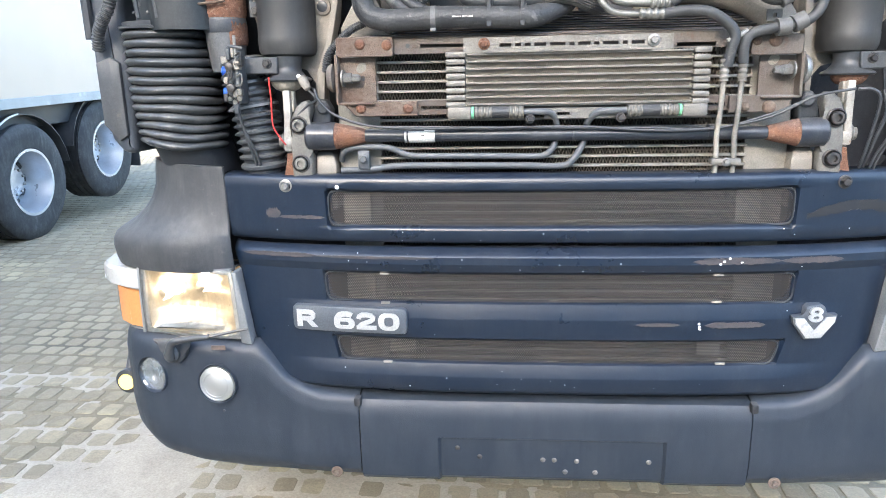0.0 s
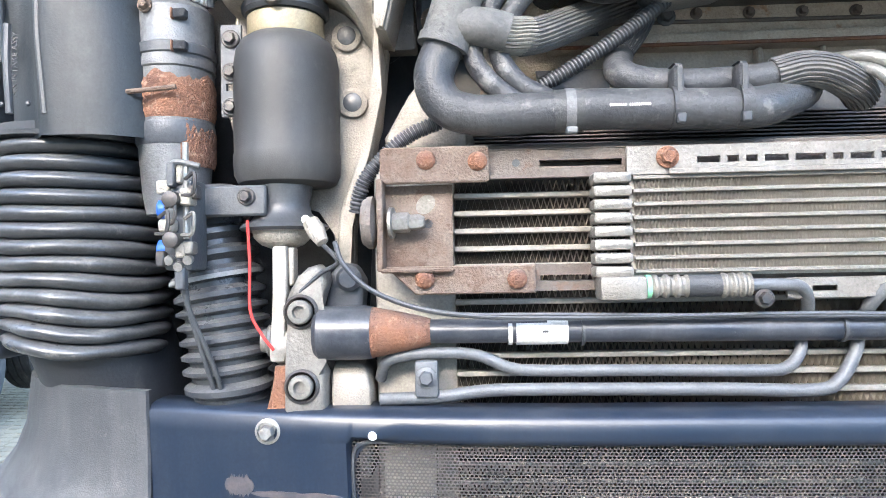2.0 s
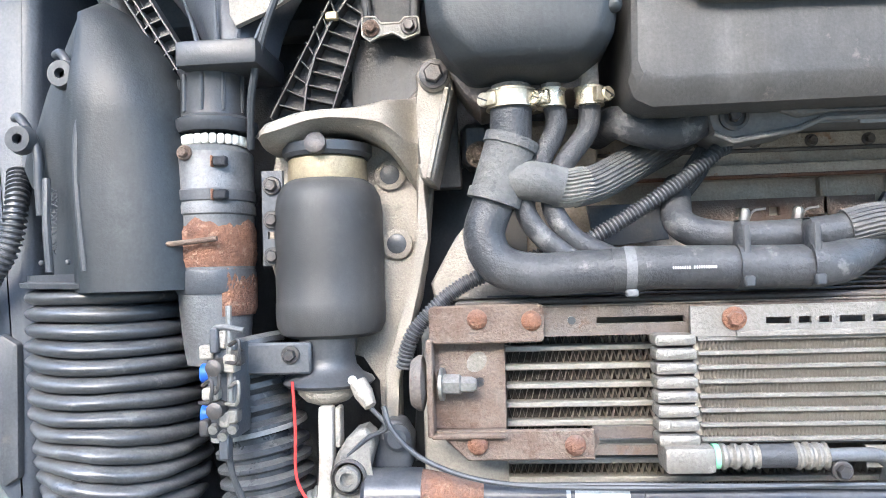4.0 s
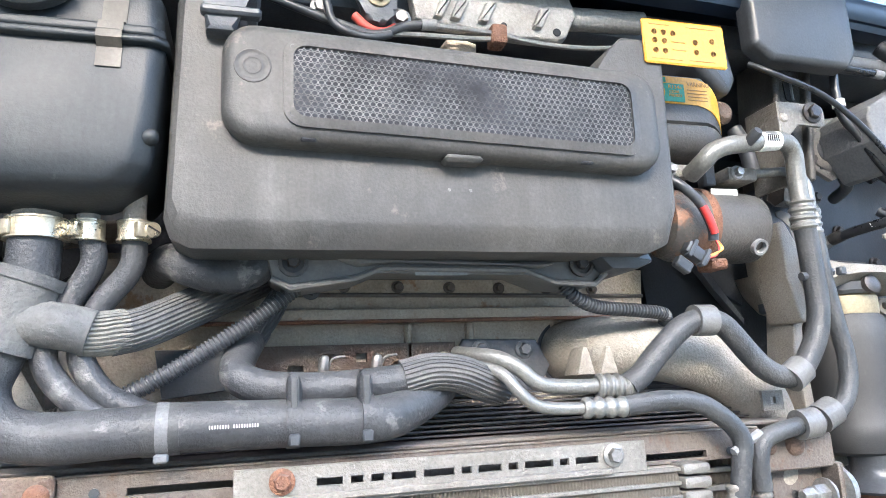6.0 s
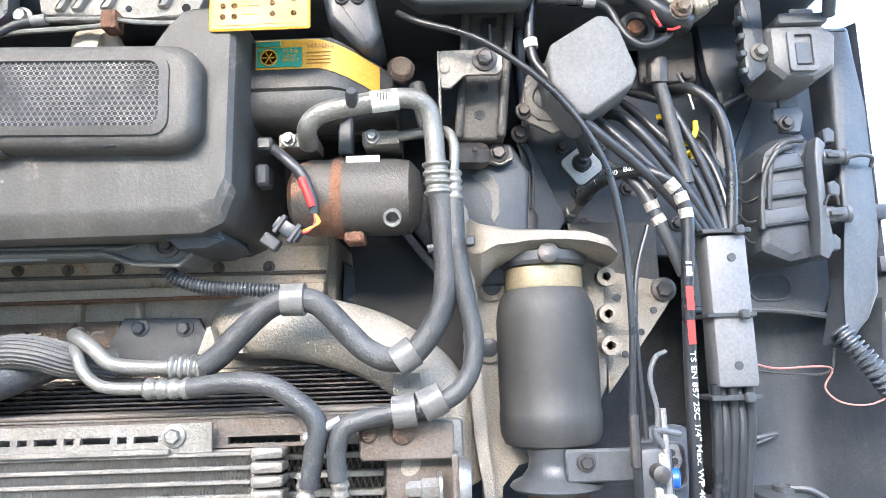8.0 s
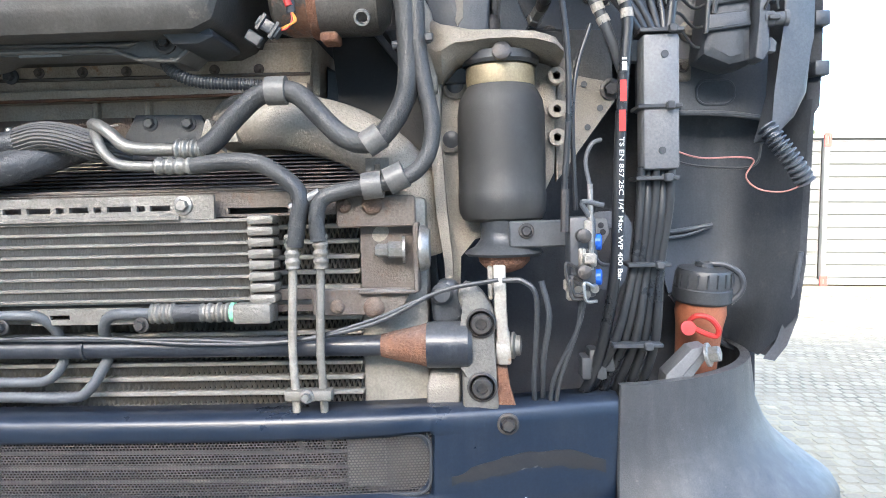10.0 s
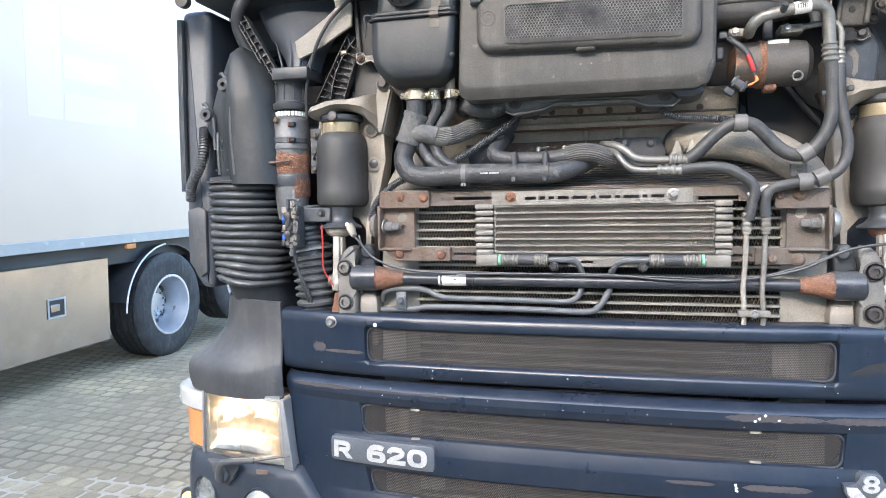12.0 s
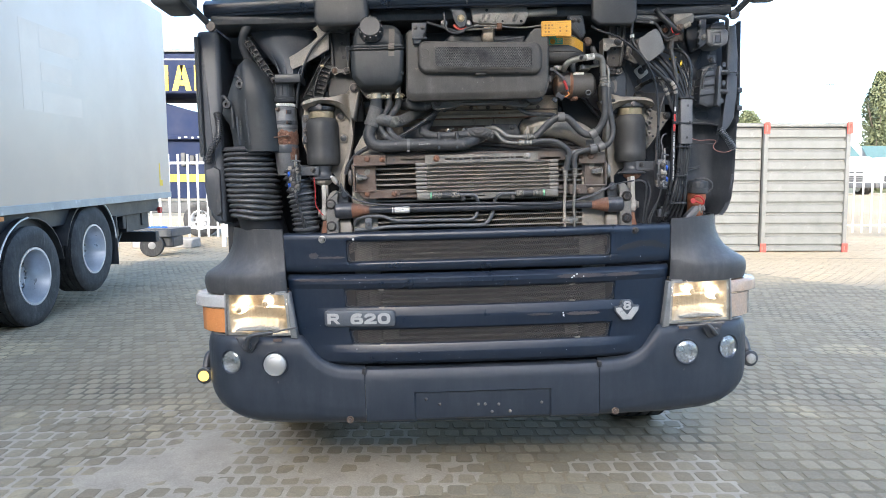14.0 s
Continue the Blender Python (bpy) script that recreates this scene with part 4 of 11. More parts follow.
def bow(x):
    """How far the front curves back towards its sides."""
    return 0.10 * (abs(x) / 0.9) ** 3


def upper_panel():
    zs = [(1.040, 0.030), (1.043, 0.012), (1.052, 0.003), (1.075, 0.0), (1.083, 0.003), (1.087, 0.012), (1.172, 0.012), (1.176, 0.003), (1.182, 0.0), (1.203, 0.001), (1.211, 0.008), (1.214, 0.022), (1.214, 0.05)]
    us = [-1, -0.97, -0.93, -0.88, -0.83, -0.78, -0.73, -0.675, -0.669, -0.663] + [k / 10 for k in range(-6, 7)] + [0.663, 0.669, 0.675, 0.73, 0.78, 0.83, 0.88, 0.93, 0.97, 1]
    rows = []
    for z, d in zs:
        w = lerp_table([(1.04, 0.849), (1.214, 0.857)], z)
        rows.append([(u * w, 0.088 + (d if abs(u) < 0.672 or not 1.08 < z < 1.18 else 0.0) + bow(u * w) + (0.012 if abs(abs(u) - 0.663) < 0.001 and 1.08 < z < 1.18 else 0), z) for u in us])

    def solid(i, j):
        return not (zs[i][0] >= 1.087 and zs[i + 1][0] <= 1.172 and us[j] >= -0.663 and us[j + 1] <= 0.663)
    bm = sheet(nbm(), rows, 0.012, solid)
    for sx in (-1, 1):
        for z0, sz in ((1.087, 1), (1.172, -1)):
            prism_corner(bm, sx * 0.566, z0, -sx, sz, 0.026, 0.1 + bow(0.566))
    p = part("upper_grille_panel", bm, NAVY, truck, "dark blue painted upper grille panel", 50)
    return p


def prism_corner(bm, x, z, sx, sz, r, y):
    """Fills an opening's corner so that it reads as rounded."""
    pts = [(x, z)] + [(x + sx * r * (1 - math.sin(a)), z + sz * r * (1 - math.cos(a))) for a in [radians(k * 15) for k in range(7)]]
    prism(bm, pts, y, y + 0.01)


def panel_width(z):
    return lerp_table([(0.622, 0.57), (0.628, 0.62), (0.638, 0.668), (0.65, 0.705), (0.668, 0.742), (0.69, 0.772), (0.723, 0.800), (0.76, 0.815), (0.85, 0.832), (1.03, 0.850)], z)


def lower_panel():
    """Lower panel: two grille openings, under each a facet that catches the sky and tapers out towards the ends."""
    zs = [(0.627, 0.045), (0.634, 0.022), (0.642, 0.009), (0.650, 0.002), (0.668, -0.003), (0.687, -0.0045), (0.691, -0.004), (0.718, 0.005), (0.722, 0.0065), (0.726, 0.013), (0.786, 0.013), (0.790, 0.006), (0.795, 0.0),
          (0.822, -0.003), (0.846, -0.0045), (0.850, -0.004), (0.880, 0.005), (0.885, 0.0065), (0.889, 0.013), (0.962, 0.013), (0.966, 0.006), (0.971, 0.0), (0.986, -0.007), (0.992, -0.009), (1.010, -0.008), (1.015, -0.005), (1.024, 0.006), (1.03, 0.02)]
    us = [-1, -0.985, -0.96, -0.92, -0.88, -0.84, -0.80, -0.76, -0.704, -0.697, -0.693] + [k / 10 for k in range(-6, 7)] + [0.693, 0.697, 0.704, 0.76, 0.80, 0.84, 0.88, 0.92, 0.96, 0.985, 1]
    rows = []
    for z, d in zs:
        w = panel_width(z)
        facet = 0.68 < z < 0.7225 or 0.84 < z < 0.8855
        row = []
        for u in us:
            x, a = u * w, abs(u)
            if z < 0.66 or z > 0.972:
                dd = d
            elif facet:
                dd = d * min(1.0, max(0.0, (0.88 - a) / 0.13))
            elif a >= 0.6975 and z in (0.726, 0.889):
                dd = 0.0065 * min(1.0, max(0.0, (0.88 - a) / 0.13))
            else:
                dd = d if a < 0.6975 else 0.0 if d > 0 else d * min(1.0, max(0.0, (0.92 - a) / 0.14))
            edge = 0.02 * max(0, (a - 0.96) / 0.04) ** 2
            row.append((x, 0.084 + dd + edge + bow(x), z))
        rows.append(row)

    def solid(i, j):
        inside = us[j] >= -0.693 and us[j + 1] <= 0.693
        return not (inside and ((zs[i][0] >= 0.726 and zs[i + 1][0] <= 0.786) or (zs[i][0] >= 0.889 and zs[i + 1][0] <= 0.962)))
    bm = sheet(nbm(), rows, 0.012, solid)
    for z0, sz, r in ((0.726, 1, 0.034), (0.786, -1, 0.010), (0.889, 1, 0.034), (0.962, -1, 0.010)):
        x = 0.693 * panel_width(z0)
        for sx in (-1, 1):
            prism_corner(bm, sx * x, z0, -sx, sz, r, 0.0975 + bow(x))
    return part("lower_grille_panel", bm, NAVY, truck, "dark blue painted lower grille panel", 20)


upper_panel()
lower_panel()


def gauze(z0, z1, w0, w1, y):
    """Fine perforated sheet behind a grille opening."""
    bm = nbm()
    rows = [[(u / 8 * w, y + bow(u / 8 * w), z) for u in range(-8, 9)] for z, w in ((z0, w0), (z1, w1))]
    sheet(bm, rows, 0.0008)
    g = part("grille_gauze", bm, GAUZE, truck, "fine dusty wire gauze")
    a0, a1, b0, b1 = z0 + 0.0055, z1 - 0.0055, w0 * 0.99, w1 * 0.992
    path = fillet([(-b0, a0), (b0, a0), (b1, a1), (-b1, a1)], 0.025, 5)
    path = path + path[:1]
    part("gauze_seal", tube(nbm(), [(x, y - 0.004 + bow(x), z) for x, z in path], 0.0026, 6, 1), BLACK, g, "black rubber edge seal")
    return g


gauze(1.08, 1.18, 0.575, 0.575, 0.101)
gauze(0.882, 0.969, 0.590, 0.598, 0.097)
gauze(0.719, 0.793, 0.555, 0.573, 0.097)


def screw_set():
    for x in (-0.68, 0.685):
        bm = nbm()
        lathe(bm, [(0.0165, 0), (0.0165, 0.003), (0.013, 0.004), (0.013, 0.0015), (0.0, 0.0015)], (x, 0.088 + bow(x), 1.186), (0, -1, 0), 20)
        hexbolt(bm, x, 0.087 + bow(x), 1.186, 0.010, h=0.011, washer=False)
        part("panel_bolt", bm, STEEL if x < 0 else BOLTDK, truck)


screw_set()


FAIRING = mat("dusty_fairing_plastic", (0.030, 0.033, 0.039), 0.5, 0, (0.05, 0.051, 0.053), 0.8, 6, (0.13, 0.125, 0.115), 0.25, 60, 0.62, stretch=(6, 6, 0.8), bump=0.2, fine=500, dust=0.2)


def corner_fairing(s):
    """Flared plastic corner above a headlamp, wrapping round the side."""
    zs = [0.948, 0.953, 0.972, 1.0, 1.022, 1.04, 1.055, 1.075, 1.1, 1.13, 1.17, 1.205, 1.222, 1.231, 1.231]
    fl = [(0.955, 0.93), (0.975, 0.98), (1.0, 1.0), (1.03, 0.98), (1.045, 0.88), (1.06, 0.68), (1.085, 0.42), (1.12, 0.2), (1.17, 0.06), (1.235, 0.0)]
    rows = []
    for i, z in enumerate(zs):
        f = lerp_table(fl, z)
        row = []
        for k in range(25):
            a = radians(90 * min(k, 20) / 20)
            xe = 1.124 + 0.134 * f
            x0 = lerp_table([(0.948, 0.846), (1.03, 0.852), (1.231, 0.860)], z)
            x = x0 + (xe - x0) * math.sin(a) ** 0.9
            y = 0.172 - 0.055 * f * min(1, 0.35 + k / 5) + 0.22 * (1 - math.cos(a)) + max(0, k - 20) * 0.08
            if i == 14:
                x, y = x - 0.010 * math.sin(a), y + 0.010
            if i == 0:
                x, y = x - 0.02 * math.sin(a), y + 0.02
            row.append((s * x, y, z + 0.012 * math.sin(a) * (z > 1.2)))
        rows.append(row)
    bm = sheet(nbm(), rows, 0.006, None, (-0.4 * s, 0.8, 0))
    return part("corner_fairing", bm, FAIRING, truck, "grey-black flared plastic corner fairing", 50)


FOG = [(0.906, 0.104, 0.646, 5, 0.053), (1.106, 0.140, 0.656, 22, 0.051)]


def bumper_plan(k, s, z):
    """Plan curve of a bumper corner: along the front, round, then along the side."""
    if k <= 42:
        x = 0.517 + 0.0125 * k
        return x, 0.100 + bow(min(x, 0.9)) * 0.15 + 0.012 * max(0, (x - 0.85) / 0.19) ** 2
    a = radians(90 * min(k - 42, 22) / 22)
    x0, y0 = 1.042, 0.100 + bow(0.9) * 0.15 + 0.012
    return x0 + 0.215 * math.sin(a), y0 + 0.24 * (1 - math.cos(a)) + max(0, k - 64) * 0.06


FOGREF = mat("bright_fog_reflector", (0.85, 0.85, 0.83), 0.22, 0.85, (0.7, 0.7, 0.68), 0.5, 20, bump=0.2, fine=70)


def bumper_corner(s):
    rows = []
    nz = 34
    for i in range(nz + 1):
        f = i / nz
        row = []
        for k in range(71):
            x, y = bumper_plan(k, s, 0)
            zt = lerp_table([(0.517, 0.622), (0.62, 0.628), (0.66, 0.643), (0.70, 0.665), (0.73, 0.695), (0.76, 0.735), (0.79, 0.765), (1.27, 0.772)], x)
            zb = lerp_table([(0.517, 0.362), (0.85, 0.366), (1.0, 0.378), (1.1, 0.40), (1.2, 0.44), (1.26, 0.5)], x)
            z = zb + (zt - zb) * f
            d = lerp_table([(0, 0.05), (0.06, 0.02), (0.14, 0.006), (0.3, 0), (0.8, 0.0), (0.93, 0.008), (0.98, 0.022), (1, 0.04)], f)
            n = radians(90 * max(0, min(k - 42, 22)) / 22)
            row.append((s * (x - d * math.sin(n)), y + d * math.cos(n), z))
        rows.append(row)

    def solid(i, j):
        p = Vector(rows[i][j])
        q = (p + Vector(rows[i + 1][j + 1])) / 2
        for x, y, z, _, r in FOG:
            if (Vector((abs(q.x), q.y, q.z)) - Vector((x, y, z))).length < r + 0.004:
                return False
        return True
    on = [[solid(i, j) for j in range(70)] for i in range(nz)]
    for i in range(1, nz):
        for j in range(1, 70):
            around = {on[i - 1][j - 1], on[i - 1][j], on[i][j - 1], on[i][j]}
            if len(around) == 2:
                px, py, pz = rows[i][j]
                cx, cy, cz, turn, r = min(FOG, key=lambda q: (abs(px) - q[0]) ** 2 + (pz - q[2]) ** 2)
                away = Vector((abs(px) - cx, py - cy, pz - cz))
                away *= (r + 0.002) / away.length
                rows[i][j] = (s * (cx + away.x), cy + away.y, cz + away.z)
    b = part("bumper_corner", sheet(nbm(), rows, 0.006, lambda i, j: on[i][j], (-0.3 * s, 0.9, 0)), PLASTIC, truck, "dusty grey-black plastic bumper corner", 50)
    for x, y, z, turn, r in FOG:
        ax = Vector((s * math.sin(radians(turn)), -math.cos(radians(turn)), 0.03)).normalized()
        at = Vector((s * x, y, z)) + ax * 0.002
        bm = lathe(nbm(), [(r - 0.006, -0.05), (r - 0.003, -0.016), (r - 0.001, -0.008), (r + 0.0015, -0.003), (r + 0.004, -0.003), (r + 0.004, -0.02)], at, ax, 36)
        bm.faces.ensure_lookup_table()
        for f in [f for f in bm.faces if len(f.verts) > 4]:
            bm.faces.remove(f)
        fog = part("fog_lamp_ring", bm, PLASTIC, truck, "round fog lamp set into the bumper")
        bm = lathe(nbm(), [(r - 0.004, -0.012), (r * 0.85, -0.022), (r * 0.62, -0.03), (r * 0.6, -0.026), (r * 0.35, -0.034), (0.009, -0.036), (0.009, -0.016), (0, -0.013)], at, ax, 32)
        part("fog_reflector", bm, FOGREF, fog, "bright metal reflector")
        bm = lathe(nbm(), [(r - 0.002, -0.012), (r * 0.93, -0.004), (r * 0.84, -0.0015), (r * 0.82, -0.0025), (r * 0.66, 0.001), (r * 0.64, 0.0), (r * 0.45, 0.003), (0, 0.005)], at, ax, 32)
        part("fog_lens", bm, MILKGLASS if (s < 0 and turn < 20) else FOGGLASS, fog)
    for x, z in ((0.585, 0.392), (0.895, 0.565), (1.1, 0.585)):
        y = bumper_plan((x - 0.517) / 0.0125, s, 0)[1] if x < 1.04 else 0.155
        bm = nbm()
        if x < 0.7:
            lathe(bm, [(0.016, 0), (0.016, 0.003), (0.011, 0.004), (0.011, 0.001), (0, 0.001)], (s * x, y - 0.001, z), (0, -1, 0), 18)
            hexbolt(bm, s * x, y - 0.001, z, 0.007, h=0.006, washer=False)
            part("bumper_screw", bm, RUST, b)
        else:
            lathe(bm, [(0.004, 0), (0.004, 0.0015)], (s * x, y - 0.002, z), (0, -1, 0), 12)
            part("sensor_hole", bm, BLACK, b)
    return b


def bumper_middle():
    rows = []
    prof = [(0.362, 0.05), (0.366, 0.022), (0.382, 0.006), (0.42, 0.0), (0.495, 0.0), (0.555, 0.0), (0.59, 0.004), (0.606, 0.014), (0.613, 0.03), (0.615, 0.05)]
    us = sorted({*[k * 0.0505 for k in range(-10, 11)], -0.513, 0.513, -0.302, -0.295, 0.302, 0.295})
    zs = sorted({*[p[0] for p in prof], 0.499, 0.505})
    for z in zs:
        d = lerp_table(prof, z)
        rows.append([(x, 0.098 + d + bow(x) * 0.15 + (0.010 if abs(x) < 0.299 and z < 0.502 else 0), z) for x in us])
    b = part("bumper_middle", sheet(nbm(), rows, 0.008), PLASTIC, truck, "dusty grey-black plastic middle bumper with empty plate recess", 30)
    for x, z in ((-0.2, 0.445), (-0.03, 0.44), (0.0, 0.44), (0.03, 0.405), (0.06, 0.438), (0.11, 0.405), (0.25, 0.44), (-0.26, 0.47)):
        bm = lathe(nbm(), [(0.007, -0.002), (0.007, 0.001), (0.004, 0.003), (0, 0.003)], (x + 0.01, 0.108, z), (0, -1, 0), 10)
        part("plate_screw", bm, FORGED if z < 0.442 else BOLTDK, b)
    for x in (-0.517, 0.517):
        bm = box(nbm(), x - 0.009, x + 0.009, 0.0955, 0.12, 0.592, 0.618, 0.004, 2)
        part("towing_cover_gap", bm, TYRE, b, "dark notch at the bumper seam")
    return b


for s in (-1, 1):
    corner_fairing(s)
    bumper_corner(s)
bumper_middle()


PEACH = mat("peach_tinted_lens", (0.36, 0.30, 0.25), 0.15, 0, (0.45, 0.33, 0.24), 0.8, 22, bump=0.15, fine=120)
FRAMEGR = mat("lamp_frame_grey", (0.36, 0.36, 0.34), 0.3, 0.2, (0.25, 0.25, 0.24), 0.6, 20, bump=0.1)


def headlamp(s):
    """Lit headlamp: bezel, two reflector bowls with bulbs, ribbed glass, indicator wrapping round the side."""
    lamp = part("headlamp_housing", sheet(nbm(), [[(s * x, y + 0.075, z) for x, y in ((0.832, 0.15), (0.9, 0.155), (1.0, 0.17), (1.13, 0.21), (1.2, 0.25), (1.26, 0.33), (1.27, 0.5))] for z in (0.76, 0.86, 0.965)], 0.01), REFLECT, truck, "headlamp with lit bulbs and clear glass")
    bm = nbm()
    for z in (0.765, 0.957):
        sheet(bm, [[(s * x, y + d, z) for x, y in ((0.85, 0.14), (0.9, 0.142), (1.0, 0.152), (1.13, 0.19), (1.2, 0.23))] for d in (0.0, 0.085)], 0.005, None, (0, 0, 1))
    prism(bm, [(s * 1.122, 0.957), (s * 1.130, 0.957), (s * 1.134, 0.768), (s * 1.126, 0.768)], 0.174, 0.252, 0.003)
    part("lamp_bezel", bm, LAMPGREY, lamp)
    edge = [(0.831, 0.957), (0.845, 0.957), (0.834, 0.758), (0.803, 0.753)]
    part("bezel_strip", prism(nbm(), [(s * x, z) for x, z in edge], 0.126, 0.19, 0.004, 2), LAMPGREY, lamp, "flat grey strip beside the glass")

    def depth(x):
        return 0.052 * max(0, (x - 0.84) / 0.286) ** 1.6
    # reflector: tall convex facets in three stepped bands
    rows = []
    for k in range(25):
        f = k / 24
        band = (f * 3) % 1.0
        row = []
        for j in range(61):
            g = j / 60
            x = 0.85 - 0.012 * (1 - f) + (0.268 + 0.012 * (1 - f)) * g
            bowl = 0.062 * (1 - (abs(f - 0.5) * 2) ** 2.2) * (1 - (abs(g - 0.5) * 2) ** 3)
            row.append((s * x, 0.137 + depth(x) + bowl - 0.0035 * math.sin(math.pi * ((g * 10) % 1.0)) * (0.4 + bowl * 9) - 0.005 * band * min(1, bowl * 40), 0.775 + 0.178 * f))
        rows.append(row)
    part("reflector_bowl", sheet(nbm(), rows, 0.003), REFLECT, lamp, "silvered faceted reflector", 25)
    xs, zs = (0.846, 0.857, 1.112, 1.123), (0.768, 0.781, 0.948, 0.957)
    rows = [[(s * (x - (0.012 * (0.957 - z) / 0.19 if x < 0.9 else 0)), 0.133 + depth(x), z) for x in xs] for z in zs]
    part("reflector_frame", sheet(nbm(), rows, 0.006, lambda i, j: not (i == 1 and j == 1)), FRAMEGR, lamp, "pale grey inner frame")
    part("lamp_shelf", prism(nbm(), [(s * x, z) for x, z in ((0.89, 0.80), (0.97, 0.812), (1.06, 0.806), (1.09, 0.79), (0.88, 0.786))], 0.150, 0.172, 0.004, 2), FRAMEGR, lamp, "pale moulded shelf under the bulbs")
    for cx, y, z, r in ((0.945, 0.172, 0.905, 0.016), (1.068, 0.196, 0.878, 0.018)):
        bulb = part("bulb", lathe(nbm(), [(0, -0.03), (r * 0.8, -0.026), (r, -0.01), (r * 0.8, 0.004), (0, 0.005)], (s * cx, y, z), (0.12 * s, -1, 0), 18), BULB, lamp, "glowing warm bulb")
        part("bulb_cap", lathe(nbm(), [(r * 0.8, -0.004), (r * 0.82, 0.004), (r * 0.6, 0.009), (0, 0.013)], (s * cx, y, z), (0.12 * s, -1, 0), 18), REFLECT, bulb, "pale cap in front of the bulb")
    rows = []
    for k in range(13):
        f = k / 12
        row = []
        for j in range(73):
            g = j / 72
            x0 = 0.847 - 0.012 * (1 - f)
            x = x0 + (1.122 - x0) * g
            ribbed = 1.0 if (0.12 < g < 0.34 or 0.5 < g < 0.8) and 0.1 < f < 0.85 else 0.0
            row.append((s * x, 0.124 + depth(x) - 0.006 * math.sin(math.pi * f) + 0.0011 * (j % 2) * ribbed, 0.770 + 0.185 * f))
        rows.append(row)
    ln = part("headlamp_glass", sheet(nbm(), rows, 0.003), LENS, lamp, "clear glass with fields of upright ribs", 60)
    ln.visible_shadow = False
    ind = [(1.134, 0.185), (1.18, 0.205), (1.23, 0.245), (1.268, 0.30), (1.285, 0.37), (1.29, 0.45)]
    rows = [[(s * (x - i), y + i, z) for x, y in ind[:4]] for z, i in ((0.775, 0.006), (0.78, 0.0), (0.880, 0.0), (0.884, 0.0))]
    part("indicator_lens", sheet(nbm(), rows, 0.012), AMBER if s < 0 else PEACH, lamp, "orange indicator lens" if s < 0 else "clear indicator lens with orange tint")
    rows = [[(s * (x - i + 0.02 * f), y + i - 0.01 * f, z) for (x, y), f in zip(ind, (0, 0.2, 0.7, 1.2, 1.2, 0.6))] for z, i in ((0.889, 0.004), (0.893, 0.0), (0.936, 0.0), (0.946, 0.006), (0.948, 0.04))]
    part("upper_marker_lens", sheet(nbm(), rows, 0.02, None, (-0.5 * s, 0.8, 0)), MARKERW if s < 0 else PEACH, lamp, "clouded white marker lens")
    bm = nbm()
    if s < 0:
        tube(bm, [(-1.018, 0.088, 0.728), (-1.01, 0.078, 0.765), (-0.985, 0.072, 0.785), (-0.90, 0.078, 0.795)], 0.0125, 10, 5, 0.008)
        tube(bm, [(-0.90, 0.078, 0.795), (-0.85, 0.09, 0.803), (-0.80, 0.1, 0.81)], 0.0045, 8, 4, 0.0035)
        lathe(bm, [(0.02, -0.01), (0.022, 0.02), (0.014, 0.03)], (-1.02, 0.118, 0.73), (0, -1, 0.2), 14)
    else:
        lathe(bm, [(0.016, -0.01), (0.018, 0.02), (0.012, 0.03)], (1.025, 0.118, 0.73), (0.3, -1, 0.2), 14)
        tube(bm, [(1.022, 0.088, 0.725), (1.0, 0.078, 0.755), (0.985, 0.082, 0.772)], 0.0115, 10, 5, 0.007)
        tube(bm, [(0.985, 0.082, 0.772), (0.93, 0.09, 0.766), (0.86, 0.1, 0.764)], 0.006, 8, 4, 0.004)
    part("lamp_wiper_arm", bm, BLACK, lamp, "black headlamp wiper arm")
    bm = prism(nbm(), [(s * x, z) for x, z in ((1.075, 0.772), (1.05, 0.745), (1.03, 0.708), (1.005, 0.702), (0.985, 0.725), (0.975, 0.758), (0.965, 0.772))], 0.1085, 0.125, 0.006, 2)
    part("wiper_recess", bm, BLACK, lamp, "dark recess for the wiper pivot")
    part("loose_clip", box(nbm(), min(s * 0.866, s * 0.905), max(s * 0.866, s * 0.905), 0.094, 0.098, 0.75, 0.764, 0.002), RUST, lamp, "small brown clip hanging under the lamp")
    return lamp


for s in (-1, 1):
    headlamp(s)
    bm = tube(nbm(), [(s * 1.22, 0.42, 0.63), (s * 1.275, 0.38, 0.64), (s * 1.285, 0.345, 0.58)], 0.018, 10)
    arm = part("marker_bracket", bm, BLACK, truck)
    bm = lathe(nbm(), [(0.03, -0.05), (0.038, -0.03), (0.038, -0.002), (0.034, 0.0)], (s * 1.285, 0.31, 0.553), (0.1 * s, -1, 0), 20)
    part("marker_housing", bm, BLACK, arm)
    bm = lathe(nbm(), [(0.026, -0.008), (0.023, 0.008), (0.013, 0.013), (0, 0.014)], (s * 1.285, 0.31, 0.553), (0.1 * s, -1, 0), 20)
    part("marker_lens", bm, MARKERLIT if s < 0 else MILKY, arm, "lit yellow marker lens" if s < 0 else "clear marker lens")


def bent(ob):
    """Lets a flat piece follow the bowed front."""
    for v in ob.data.vertices:
        v.co.y += bow(v.co.x)
    return ob


def ribbon(bm, pts, w, y0, y1):
    """A flat bar of even width along a line of points."""
    left, right = [], []
    for k, p in enumerate(pts):
        a, c = Vector(pts[max(0, k - 1)]), Vector(pts[min(len(pts) - 1, k + 1)])
        d = (c - a).normalized()
        n = Vector((-d.y, d.x)) * w / 2
        left.append(tuple(Vector(p) + n))
        right.append(tuple(Vector(p) - n))
    return prism(bm, left + right[::-1], y0, y1, 0.0006, 1)


